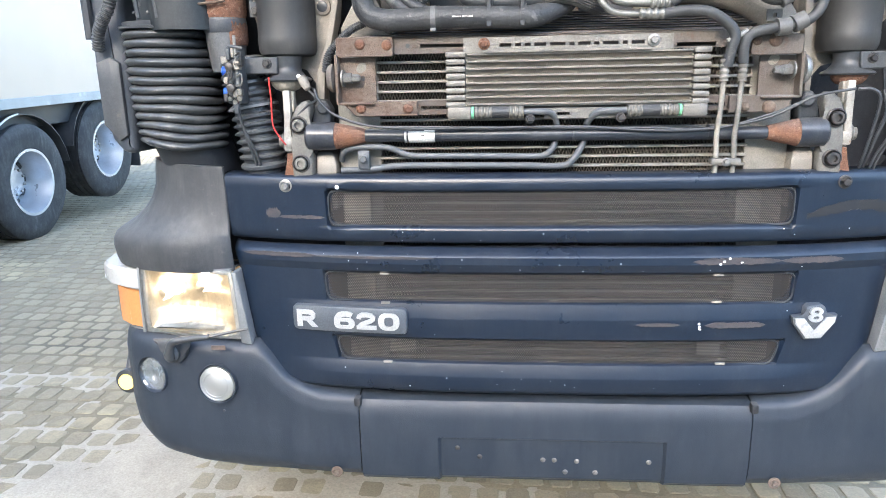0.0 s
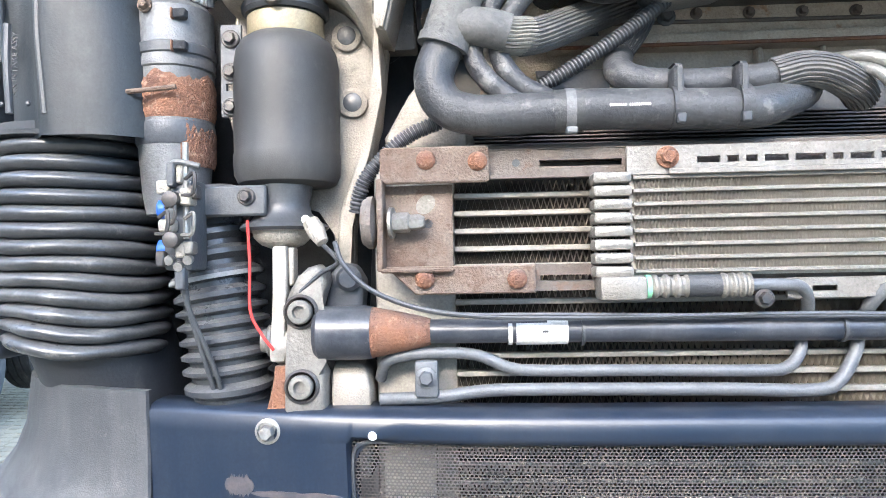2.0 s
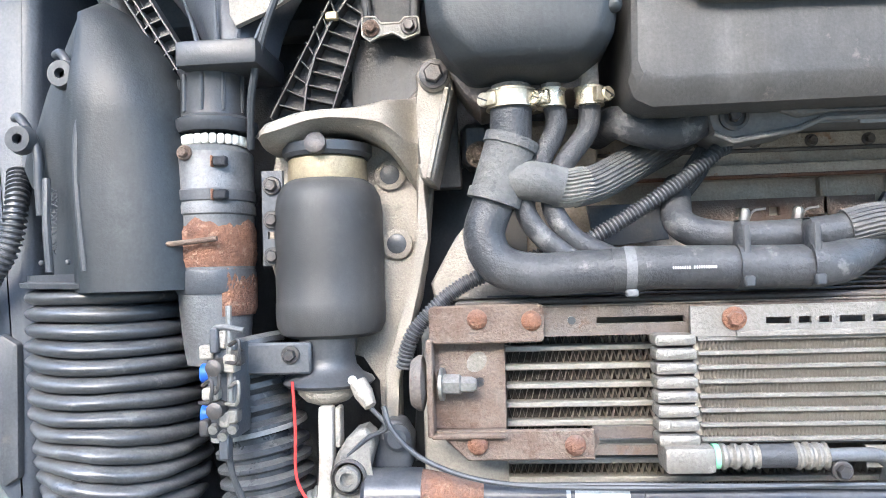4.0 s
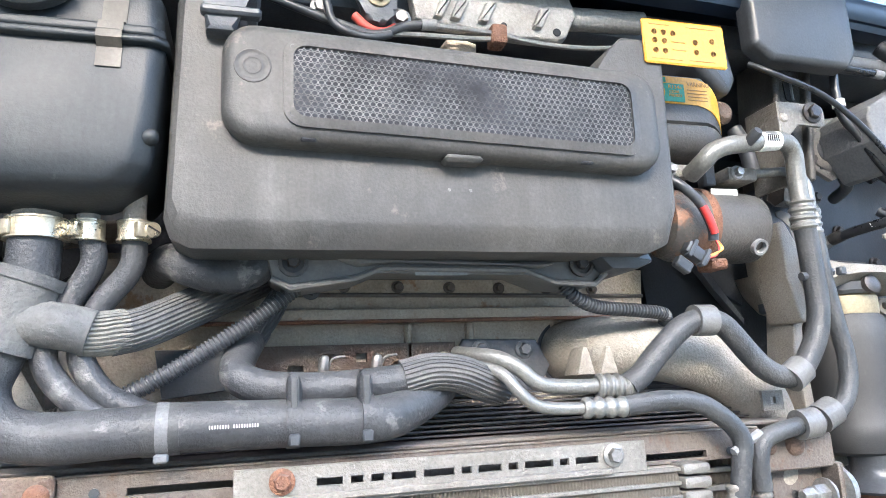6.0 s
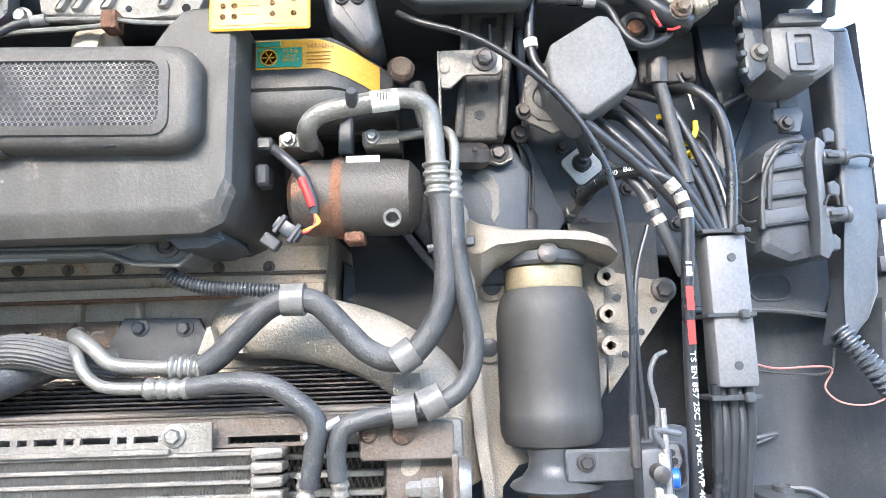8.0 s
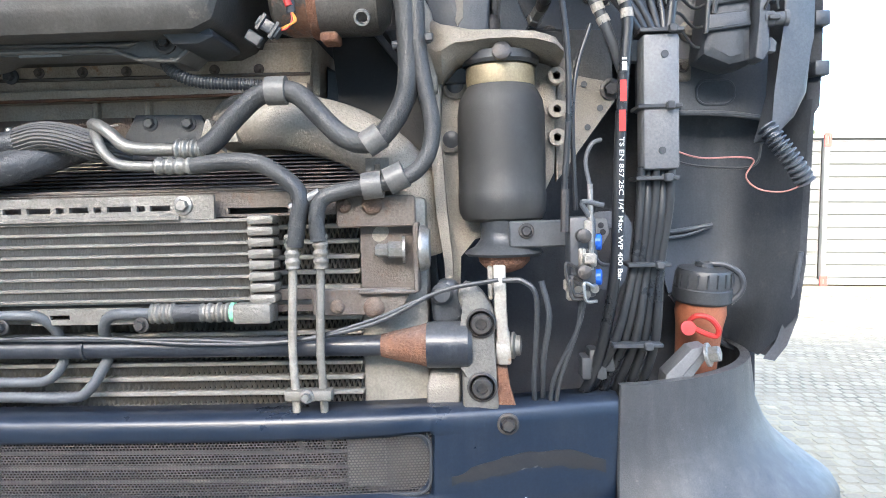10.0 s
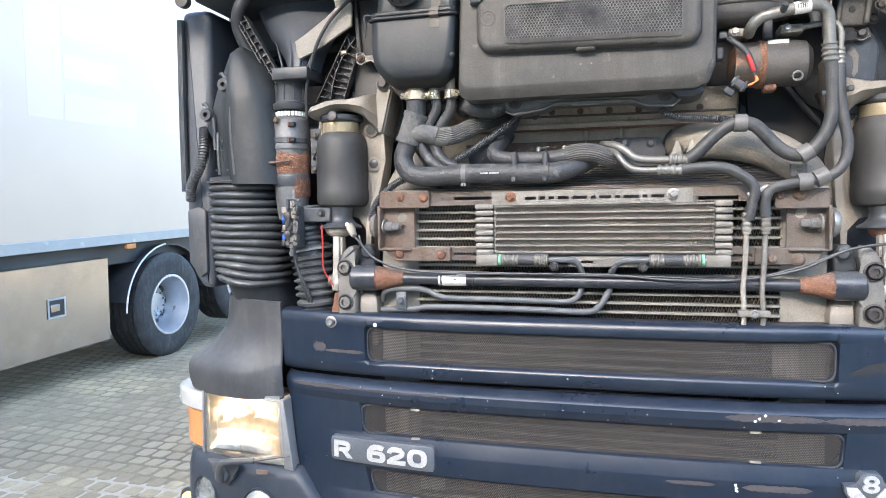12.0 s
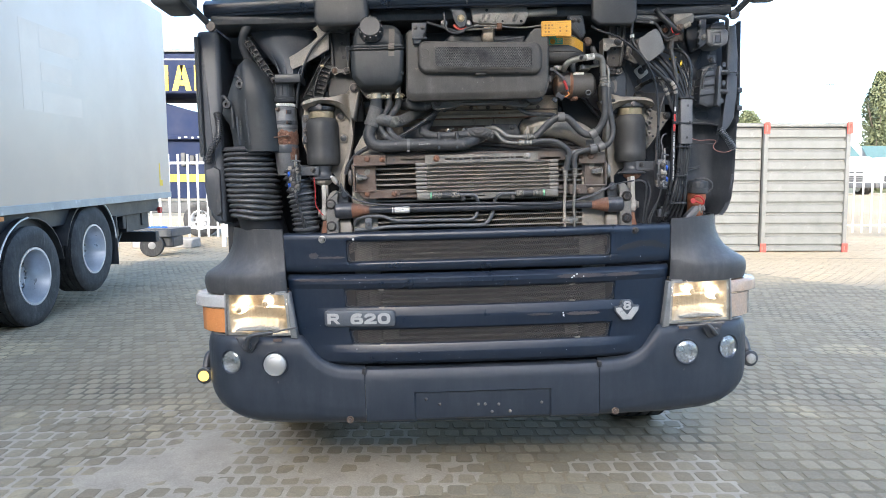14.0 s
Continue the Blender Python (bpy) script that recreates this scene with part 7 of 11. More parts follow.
def engine_cover():
    line = fillet([(-0.294, 1.79), (-0.287, 2.035), (-0.27, 2.05), (-0.235, 2.05), (-0.215, 1.982), (0.20, 1.976), (0.235, 2.03), (0.25, 2.045), (0.30, 2.045), (0.308, 2.03), (0.304, 1.81), (0.290, 1.772), (0.262, 1.760), (-0.268, 1.760), (-0.288, 1.77)], 0.012, 4)
    rings = []
    for y, d, lift in ((0.30, 0.0, 0.0), (0.066, 0.0, 0.0), (0.057, 0.003, 0.012), (0.051, 0.009, 0.024), (0.050, 0.014, 0.030)):
        k = [(1 - d / 0.30, (1 - d / 0.145 if z > 1.905 else 1 - lift / 0.145)) for x, z in line]
        rings.append([(x * a, y, 1.905 + (z - 1.905) * b2) for (x, z), (a, b2) in zip(line, k)])
    bm = loft(nbm(), rings)
    c = part("engine_cover", bm, COVER, truck, "large dusty dark grey plastic engine cover", 20)

    def lean(pts):
        """The grille dome slopes a little down towards one end."""
        return [(x, z - 0.03 * x) for x, z in pts]
    f = part("cover_grille_frame", prism(nbm(), lean(rounded(-0.240, 0.272, 1.860, 1.990, 0.036, 6)), 0.022, 0.052, 0.016, 4), COVER, c)
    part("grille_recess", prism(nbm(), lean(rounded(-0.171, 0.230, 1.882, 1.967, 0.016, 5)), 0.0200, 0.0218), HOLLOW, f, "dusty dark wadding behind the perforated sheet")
    part("grille_rim", ring(nbm(), lean(rounded(-0.178, 0.238, 1.875, 1.974, 0.02, 5)), lean(rounded(-0.168, 0.228, 1.885, 1.964, 0.014, 5)), 0.0162, 0.024, 0.003), COVER, f)
    # perforated sheet: each cell a flat square with a round hole
    p, q, vv, ff = 0.0072, 0.0062, [], []
    nx, nz = 55, 13
    x0, z0 = -0.1715, 1.8845
    for j in range(nz):
        for i in range(nx):
            cx = x0 + (i + 0.5 + 0.5 * (j % 2)) * p
            cz = z0 + (j + 0.5) * q - 0.03 * cx
            k = len(vv)
            for a in range(8):
                t = math.pi / 4 * a + math.pi / 8
                m = 0.5 / max(abs(math.cos(t)), abs(math.sin(t)))
                vv.append((cx + 0.0029 * math.cos(t), 0.0177, cz + 0.0025 * math.sin(t)))
                vv.append((cx + p * m * math.cos(t), 0.0177, cz + q * m * math.sin(t)))
            for a in range(8):
                b = (a + 1) % 8
                ff.append((k + 2 * b, k + 2 * b + 1, k + 2 * a + 1, k + 2 * a))
    me = bpy.data.meshes.new("perforated_sheet")
    me.from_pydata(vv, [], ff)
    me.materials.append(STEELMESH)
    ob = new("perforated_sheet", me)
    ob.parent = f
    ob["label"] = "perforated grey metal sheet"
    part("cover_emblem", lathe(nbm(), [(0.019, 0), (0.0183, 0.0009), (0.0168, 0.0009), (0.016, 0.0003), (0.011, 0.0003), (0.009, 0.0011), (0.007, 0.0004), (0.004, 0.0012), (0, 0.0012)], (-0.209, 0.0218, 1.944), (0, -1, 0), 24), COVER, f, "round moulded emblem without lettering")
    for x in (-0.152, 0.168):
        part("cover_clip", box(nbm(), x - 0.009, x + 0.009, 0.026, 0.036, 1.8625 - 0.03 * x, 1.8705 - 0.03 * x, 0.002), HOLLOW, f)
    part("cover_step", box(nbm(), -0.005, 0.04, 0.026, 0.05, 1.853, 1.862, 0.004), COVER, f)
    for x in (-0.085, -0.06):
        part("cover_pip", lathe(nbm(), [(0.0022, 0), (0.0018, 0.001), (0, 0.0012)], (x + 0.09, 0.0503, 1.827), (0, -1, 0), 10), FLANGE, c)
    bm = nbm()
    prism(bm, [(-0.195, 1.778), (0.235, 1.772), (0.232, 1.745), (0.215, 1.730), (0.16, 1.733), (0.12, 1.748), (-0.06, 1.750), (-0.09, 1.738), (-0.165, 1.727), (-0.185, 1.74)], 0.125, 0.2, 0.005, 2)
    fl = part("cover_flange", bm, FLANGE, c)
    bm = nbm()
    prism(bm, [(-0.12, 1.763), (0.16, 1.757), (0.14, 1.75), (0.1, 1.754), (-0.05, 1.757), (-0.09, 1.752)], 0.115, 0.13, 0.003, 1)
    part("flange_ridge", bm, FLANGE, fl)
    part("flange_edge", tube(nbm(), [(-0.186, 0.122, 1.738), (-0.165, 0.122, 1.7275), (-0.09, 0.122, 1.7385), (-0.06, 0.122, 1.7505), (0.12, 0.122, 1.7485), (0.16, 0.122, 1.7335), (0.215, 0.122, 1.7305), (0.232, 0.122, 1.745)], 0.004, 8, 1), FLANGE, fl)
    for x in (-0.162, 0.199):
        bm = nbm()
        lathe(bm, [(0.017, 0), (0.017, 0.004), (0.013, 0.005), (0.013, 0.001), (0, 0.001)], (x, 0.124, 1.757), (0, -1, 0), 22)
        hexbolt(bm, x, 0.123, 1.757, 0.0075, h=0.007, washer=False)
        part("flange_bolt", bm, BOLTDK, fl)
    part("flange_label", box(nbm(), -0.02, 0.045, 0.1225, 0.1248, 1.742, 1.748, 0.0), CAPGREY, fl)
    part("cover_side_lobe", prism(nbm(), [(0.20, 1.77), (0.275, 1.77), (0.285, 1.755), (0.26, 1.745), (0.225, 1.745)], 0.09, 0.2, 0.004, 2), BLACK, c)
    return c


STEELMESH = mat("perforated_metal", (0.15, 0.15, 0.146), 0.5, 0.2, (0.012, 0.014, 0.019), 1.0, 13, (0.14, 0.125, 0.06), 0.35, 30, 0.66, bump=0)
# dark wadding; on solid hole and slot pieces it paints in their shade
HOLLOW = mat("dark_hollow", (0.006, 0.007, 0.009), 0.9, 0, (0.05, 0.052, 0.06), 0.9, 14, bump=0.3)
FLANGE = mat("dusty_flange_plastic", (0.0935, 0.0913, 0.088), 0.42, 0, (0.143, 0.1386, 0.132), 0.8, 12, bump=0.15, dust=0.25)
engine_cover()


def fan_case():
    """Round blower case with warning label beside the cover, warning plate above it."""
    def face(x):
        return 0.112 + 3.3 * max(0, x - 0.41) ** 1.5
    xs = [0.300, 0.33, 0.36, 0.39, 0.41, 0.425, 0.44, 0.452, 0.463, 0.472, 0.479, 0.484, 0.487]
    rows = [[(x, face(x) + d, z + dz * max(0, x - 0.41)) for x in xs] + [(0.49, 0.32, z)] for z, d, dz in ((1.912, 0.05, 0.35), (1.914, 0.022, 0.35), (1.922, 0.006, 0.3), (1.94, 0.0, 0.2), (1.952, 0.0, 0), (1.955, 0.004, 0), (1.958, 0.0, -0.1), (1.985, 0, -0.2), (2.02, 0, -0.3), (2.028, 0.006, -0.35), (2.032, 0.022, -0.4), (2.032, 0.06, -0.4))]
    f = part("blower_case", sheet(nbm(), rows, 0.012, None, (0, 1, 0)), COVER, truck, "dark plastic blower case with yellow warning band", 50)
    rows = [[(x, face(x) - 0.0015, z - 0.28 * max(0, x - 0.395)) for x in [0.313 + 0.0105 * k for k in range(16)]] for z in (1.983, 2.023)]
    part("warning_band", sheet(nbm(), rows, 0.0015), YELLOW, f, "yellow warning label")
    part("green_field", box(nbm(), 0.315, 0.374, 0.1085, 0.1098, 1.985, 2.0115, 0), GREEN, f, "green corner of the label")
    part("green_tab", box(nbm(), 0.315, 0.346, 0.1085, 0.1098, 2.0135, 2.0205, 0), GREEN, f)
    bm = nbm()
    lathe(bm, [(0.0115, 0), (0.0115, 0.0008), (0.0095, 0.0008), (0.0095, 0)], (0.331, 0.1083, 1.998), (0, -1, 0), 24)
    for k in range(3):
        a = math.pi * k / 3
        tube(bm, [(0.331 - 0.008 * math.cos(a), 0.108, 1.998 - 0.008 * math.sin(a)), (0.331 + 0.008 * math.cos(a), 0.108, 1.998 + 0.008 * math.sin(a))], 0.0008, 5, 1)
    part("snow_symbol", bm, YELLOW, f)
    lettering("label_text", "R134a", 0.0052, 0.021, Matrix.Translation((0.349, 0.1082, 2.004)), YELLOW, f, 0.0002)
    lettering("label_text", "OZONE", 0.004, 0.017, Matrix.Translation((0.349, 0.1082, 1.9975)), YELLOW, f, 0.0002)
    lettering("label_text", "FRIENDLY", 0.004, 0.021, Matrix.Translation((0.349, 0.1082, 1.992)), YELLOW, f, 0.0002)
    lettering("label_text", "VARNING", 0.0065, 0.036, Matrix.Translation((0.380, 0.1092, 2.010)), BROWNINK, f, 0.0002)
    for z in (2.004, 1.999, 1.994, 1.989):
        part("label_bar", box(nbm(), 0.380, 0.412, 0.1092, 0.1099, z, z + 0.0009, 0), BROWNINK, f)
    bm = box(nbm(), 0.274, 0.398, 0.046, 0.049, 2.006, 2.068, 0.0025)
    s = part("warning_plate", bm, YELLOW, truck, "yellow warning plate with small pictograms")
    for k, (x, z) in enumerate(((0.291, 2.024), (0.305, 2.024), (0.291, 2.038), (0.305, 2.038), (0.291, 2.05), (0.305, 2.05), (0.352, 2.026), (0.378, 2.026), (0.352, 2.04), (0.378, 2.044), (0.319, 2.05))):
        pic = part("pictogram", lathe(nbm(), [(0.0042, 0), (0.0042, 0.0005), (0.0034, 0.0005), (0.0034, 0.0)], (x, 0.0458, z), (0, -1, 0), 14), BROWNINK, s)
        part("pictogram_stroke", box(nbm(), -0.003, 0.003, -0.0002, 0.0002, -0.0005, 0.0005, 0, 1, pose(x, 0.0455, z, 0, 45 + 60 * k, 0)), BROWNINK, pic)
    for x0, x1, z in ((0.284, 0.315, 2.060), (0.34, 0.385, 2.060), (0.284, 0.33, 2.012), (0.34, 0.38, 2.013), (0.316, 0.336, 2.026), (0.316, 0.336, 2.037)):
        part("plate_bar", box(nbm(), x0, x1, 0.0453, 0.0458, z, z + 0.0012, 0), BROWNINK, s)
    part("plate_bracket", prism(nbm(), [(0.395, 2.11), (0.465, 2.11), (0.478, 2.035), (0.465, 2.012), (0.45, 2.01), (0.405, 2.055)], 0.12, 0.2, 0.012, 3), BLACK, s)
    for x in (0.415, 0.437):
        part("bracket_screw", hexbolt(nbm(), x + 0.01, 0.119, 2.085, 0.007), BOLTDK, s)
    return f


fan_case()


def receiver_drier():
    prof = [(0.0, 0.0), (0.03, 0.003), (0.046, 0.012), (0.052, 0.03), (0.0525, 0.06), (0.055, 0.066), (0.055, 0.076), (0.0525, 0.082), (0.0525, 0.145), (0.05, 0.165), (0.035, 0.178), (0, 0.182)]
    d = part("receiver_drier", lathe(nbm(), prof, (0.343, 0.175, 1.824), (1, 0, -0.02), 36), DRIER, truck, "dark cylinder with rust patches")
    part("weld_band", lathe(nbm(), [(0.0545, 0.064), (0.0562, 0.067), (0.0562, 0.075), (0.0545, 0.078)], (0.343, 0.175, 1.824), (1, 0, -0.02), 36), RUSTB, d, "rusty weld band")
    part("white_ring", lathe(nbm(), [(0.0085, -0.006), (0.0085, 0.004), (0.0118, 0.004), (0.0118, -0.006), (0.0085, -0.006)], (0.486, 0.1325, 1.785), (0, -1, -0.5), 22), CAPGREY, d, "white ring")
    part("paper_label", box(nbm(), 0.425, 0.47, 0.142, 0.146, 1.862, 1.872, 0.001), WHITE, d)
    for x in (0.36, 0.47):
        bm = box(nbm(), x - 0.022, x + 0.028, 0.13, 0.19, 1.882, 1.902, 0.004, 2)
        blk = part("connector_block", bm, ALU, d)
        part("block_bolt", hexbolt(nbm(), x - 0.008, 0.13, 1.893, 0.007), STEEL, blk)
    part("drier_bracket", box(nbm(), 0.415, 0.435, 0.14, 0.16, 1.875, 1.93, 0.003), BLACK, d)
    part("lower_stub", box(nbm(), 0.42, 0.446, 0.15, 0.19, 1.757, 1.772, 0.003), RUSTB, d)
    c = part("sensor_plug", box(nbm(), -0.018, 0.018, -0.008, 0.008, -0.0085, 0.0085, 0.002, 2, pose(0.358, 0.105, 1.768, 0, 35, 0)), BLACK, truck, "dark cable plug")
    for k in (-1, 1):
        part("plug_rib", box(nbm(), -0.003, 0.003, -0.011, 0.0, -0.013, 0.013, 0.001, 1, pose(0.358 + 0.009 * k, 0.105, 1.768 - 0.0063 * k, 0, 35, 0)), BLACK, c)
    part("plug_tip", box(nbm(), -0.014, 0.01, -0.007, 0.007, -0.008, 0.008, 0.002, 1, pose(0.338, 0.105, 1.752, 0, 35, 0)), BLACK, c)
    part("plug_lead", tube(nbm(), [(0.335, 0.12, 1.878), (0.352, 0.108, 1.862), (0.375, 0.105, 1.838), (0.388, 0.104, 1.805), (0.39, 0.106, 1.787)], 0.0068, 10), BLACK, c)
    part("red_sleeve", tube(nbm(), [(0.375, 0.100, 1.832), (0.382, 0.099, 1.815), (0.389, 0.100, 1.795)], 0.0055, 10), REDP, c, "red heat-shrink sleeve")
    for k in range(3):
        part("thin_wire", tube(nbm(), [(0.39, 0.103, 1.79), (0.392 + 0.003 * k, 0.1, 1.775), (0.384, 0.1, 1.764 + 0.002 * k), (0.37, 0.104, 1.763)], 0.0014, 6), ORANGEW if k else REDP, c)
    part("block_plug", box(nbm(), 0.315, 0.335, 0.11, 0.14, 1.875, 1.892, 0.003), BLACK, c)
    part("side_clip", box(nbm(), 0.31, 0.328, 0.12, 0.15, 1.83, 1.86, 0.004), BLACK, c)
    return d


DRIER = mat("drier_paint", (0.06, 0.058, 0.055), 0.5, 0.3, (0.13, 0.115, 0.10), 0.7, 10, (0.20, 0.09, 0.045), 0.85, 7, 0.53, bump=0.4, dust=0.2)
receiver_drier()


RIBBED2 = mat("braided_hose_rubber", (0.04, 0.041, 0.043), 0.6, 0, (0.085, 0.082, 0.075), 0.9, 60, bump=0.3, dust=0.2)
JOINTP = mat("chalky_joint_plastic", (0.062, 0.064, 0.066), 0.65, 0, (0.13, 0.126, 0.118), 0.85, 18, (0.045, 0.046, 0.05), 0.6, 40, 0.57, bump=0.7, fine=120, dust=0.3)
FRAY = mat("frayed_braid", (0.20, 0.19, 0.165), 0.85, 0, (0.12, 0.115, 0.1), 0.8, 60, bump=0.3)


def coolant_hoses():
    h = part("coolant_hose", tube(nbm(), [(-0.422, 0.122, 1.79), (-0.427, 0.125, 1.724), (-0.447, 0.125, 1.668), (-0.46, 0.122, 1.627), (-0.445, 0.12, 1.593), (-0.405, 0.118, 1.579), (-0.334, 0.118, 1.580),
             (-0.261, 0.118, 1.582), (-0.172, 0.12, 1.580), (-0.073, 0.122, 1.579), (-0.03, 0.14, 1.590), (0.015, 0.175, 1.612), (0.03, 0.22, 1.625)], 0.0255, 20), RUBBER, truck, "thick dusty rubber coolant hose")
    for x in (-0.298, -0.17, -0.09):
        wide = 0.012 if x < -0.28 else 0.014
        part("hose_strap", tube(nbm(), [(x, 0.119, 1.581), (x + wide, 0.119, 1.581)], 0.0278, 20, 1), BRAKECAP if x < -0.28 else RUBBER, h)
    lettering("hose_print_bars", "IIIIIIII IIIIIIIIII", 0.0034, 0.048, Matrix.Translation((-0.247, 0.0918, 1.5795)), WHITE, h, 0.0003, 0.0)
    part("coolant_hose", tube(nbm(), [(-0.373, 0.125, 1.79), (-0.369, 0.13, 1.755), (-0.392, 0.132, 1.711), (-0.41, 0.13, 1.664), (-0.394, 0.128, 1.628), (-0.356, 0.128, 1.597), (-0.33, 0.13, 1.588)], 0.0132, 16), RUBBER, truck, "thin rubber coolant hose")
    part("coolant_hose", tube(nbm(), [(-0.328, 0.125, 1.79), (-0.332, 0.13, 1.75), (-0.361, 0.134, 1.71), (-0.377, 0.134, 1.663), (-0.355, 0.13, 1.623), (-0.322, 0.128, 1.602), (-0.29, 0.13, 1.59)], 0.0132, 16), RUBBER, truck, "thin rubber coolant hose")
    j = part("hose_joint", tube(nbm(), [(-0.424, 0.125, 1.738), (-0.446, 0.125, 1.672)], 0.031, 20, 1), JOINTP, truck, "chalky plastic hose joint")
    for a in (0.0, 1.0):
        q = Vector((-0.424, 0.125, 1.738)).lerp(Vector((-0.446, 0.125, 1.672)), a)
        d = Vector((-0.022, 0, -0.066)).normalized() * 0.006
        part("joint_collar", tube(nbm(), [q - d, q + d], 0.0335, 22, 1), JOINTP, j)
    part("joint_branch", tube(nbm(), [(-0.435, 0.12, 1.695), (-0.39, 0.118, 1.688), (-0.365, 0.12, 1.681)], 0.024, 18), JOINTP, j)
    part("braided_sleeve", tube(nbm(), [(-0.372, 0.125, 1.682), (-0.345, 0.14, 1.682)], 0.0212, 22, 2, 0.0225), FRAY, j, "pale frayed braid")
    fr = part("woven_braid", strands(nbm(), [(-0.378, 0.123, 1.682), (-0.36, 0.131, 1.6815), (-0.338, 0.144, 1.685)], 0.0222, 30, 0.0022), FRAY, j)
    fr["kind"] = "stuff"
    part("braided_hose", tube(nbm(), [(-0.352, 0.138, 1.68), (-0.319, 0.15, 1.689), (-0.271, 0.18, 1.714), (-0.215, 0.22, 1.745), (-0.19, 0.25, 1.76)], 0.0215, 24), RIBBED2, j)
    fr = part("woven_braid", strands(nbm(), [(-0.352, 0.138, 1.68), (-0.319, 0.15, 1.689), (-0.271, 0.18, 1.714), (-0.215, 0.22, 1.745), (-0.19, 0.25, 1.76)], 0.0212, 26, 0.002), RIBBED2, j)
    fr["kind"] = "stuff"
    part("elbow_hose", tube(nbm(), [(-0.190, 0.155, 1.79), (-0.192, 0.15, 1.768), (-0.208, 0.145, 1.750), (-0.238, 0.143, 1.744), (-0.27, 0.145, 1.752), (-0.294, 0.155, 1.763), (-0.312, 0.2, 1.758)], 0.0205, 20), RUBBER, truck, "bent rubber elbow hose")
    u = part("upper_hose", tube(nbm(), [(-0.20, 0.24, 1.69), (-0.213, 0.2, 1.666), (-0.222, 0.15, 1.635), (-0.191, 0.14, 1.619), (-0.127, 0.138, 1.615), (-0.052, 0.138, 1.619), (-0.006, 0.14, 1.627)], 0.019, 18), RUBBER, truck, "rubber hose clamped to the one below")
    part("ribbed_sleeve", tube(nbm(), [(-0.035, 0.138, 1.622), (0.0, 0.136, 1.629), (0.035, 0.14, 1.625), (0.07, 0.155, 1.613), (0.10, 0.19, 1.605)], 0.0205, 24), RIBBED, u, "ribbed protective sleeve")
    fr = part("sleeve_jacket", strands(nbm(), [(-0.035, 0.138, 1.622), (0.0, 0.136, 1.629), (0.035, 0.14, 1.625), (0.07, 0.155, 1.613), (0.10, 0.19, 1.605)], 0.0202, 24, 0.0021), RIBBED, u)
    fr["kind"] = "stuff"
    for x in (-0.162, -0.085):
        band = part("twin_hose_clip", box(nbm(), x - 0.008, x + 0.008, 0.0985, 0.15, 1.560, 1.634, 0.012, 3), RUBBER, u)
        part("tie_strap", box(nbm(), x - 0.004, x + 0.003, 0.0962, 0.0992, 1.572, 1.628, 0.001), HOSE, band)
        part("tie_buckle", box(nbm(), x - 0.0065, x + 0.0055, 0.0905, 0.099, 1.557, 1.570, 0.002), BLACK, band)
    part("hose_wrap", tube(nbm(), [(-0.312, 0.1185, 1.5805), (-0.276, 0.1185, 1.5815)], 0.0268, 20, 1), HOSE, h)
    part("tie_buckle", box(nbm(), -0.299, -0.285, 0.094, 0.105, 1.549, 1.558, 0.002), BRAKECAP, h)
    for x, r, col in ((-0.422, 0.0275, STEEL), (-0.374, 0.0145, STEEL), (-0.329, 0.0145, STEEL)):
        cl = part("hose_clamp", tube(nbm(), [(x, 0.123, 1.798), (x, 0.123, 1.779)], r + 0.0022, 22, 1), CLAMPST, truck, "yellowed worm-drive hose clamp")
        for z in (1.7985, 1.7785):
            part("clamp_edge", tube(nbm(), [(x, 0.123, z - 0.001), (x, 0.123, z + 0.001)], r + 0.0034, 22, 1), CLAMPST, cl)
        sx = -1 if x < -0.35 else 1
        q = Vector((x + sx * (r + 0.003), 0.112, 1.788))
        part("clamp_housing", box(nbm(), -0.009, 0.009, -0.004, 0.006, -0.0085, 0.0085, 0.0025, 2, pose(q.x - sx * 0.006, 0.111 - r * 0.25, 1.788, 0, 0, sx * 35)), CLAMPST, cl)
        scr = part("clamp_screw", lathe(nbm(), [(0.0045, -0.012), (0.0045, 0.0), (0.0088, 0.0), (0.0088, 0.006), (0.0075, 0.0075), (0, 0.0075)], q, (0.55 * sx, -0.84, 0.05), 16), CLAMPST, cl)
        d = Vector((0.55 * sx, -0.84, 0.05)).normalized()
        part("screw_slot", box(nbm(), -0.007, 0.007, -0.0004, 0.0004, -0.0009, 0.0009, 0, 1, pose(q.x + d.x * 0.0078, q.y + d.y * 0.0078, q.z + d.z * 0.0078, 0, 25, -33 * -sx)), BOLTDK, scr)
    part("corrugated_conduit", tube(nbm(), [(-0.155, 0.17, 1.735), (-0.22, 0.16, 1.685), (-0.325, 0.16, 1.622), (-0.389, 0.165, 1.602), (-0.43, 0.17, 1.59)], 0.0092, 12, 6, ridge=(0.005, 0.0022)), BLACK, truck, "black corrugated cable conduit")
    part("corrugated_conduit", tube(nbm(), [(-0.455, 0.165, 1.582), (-0.49, 0.16, 1.567), (-0.519, 0.158, 1.546), (-0.549, 0.158, 1.515), (-0.562, 0.16, 1.49), (-0.568, 0.165, 1.465)], 0.0095, 12, 6, ridge=(0.005, 0.0022)), BLACK, truck, "black corrugated cable conduit")
    part("corrugated_conduit", tube(nbm(), [(0.185, 0.15, 1.735), (0.2, 0.15, 1.718), (0.235, 0.155, 1.705), (0.30, 0.16, 1.70), (0.345, 0.17, 1.695), (0.36, 0.2, 1.68)], 0.0085, 12, 6, ridge=(0.005, 0.002)), BLACK, truck, "black corrugated cable conduit")
    bm = nbm()
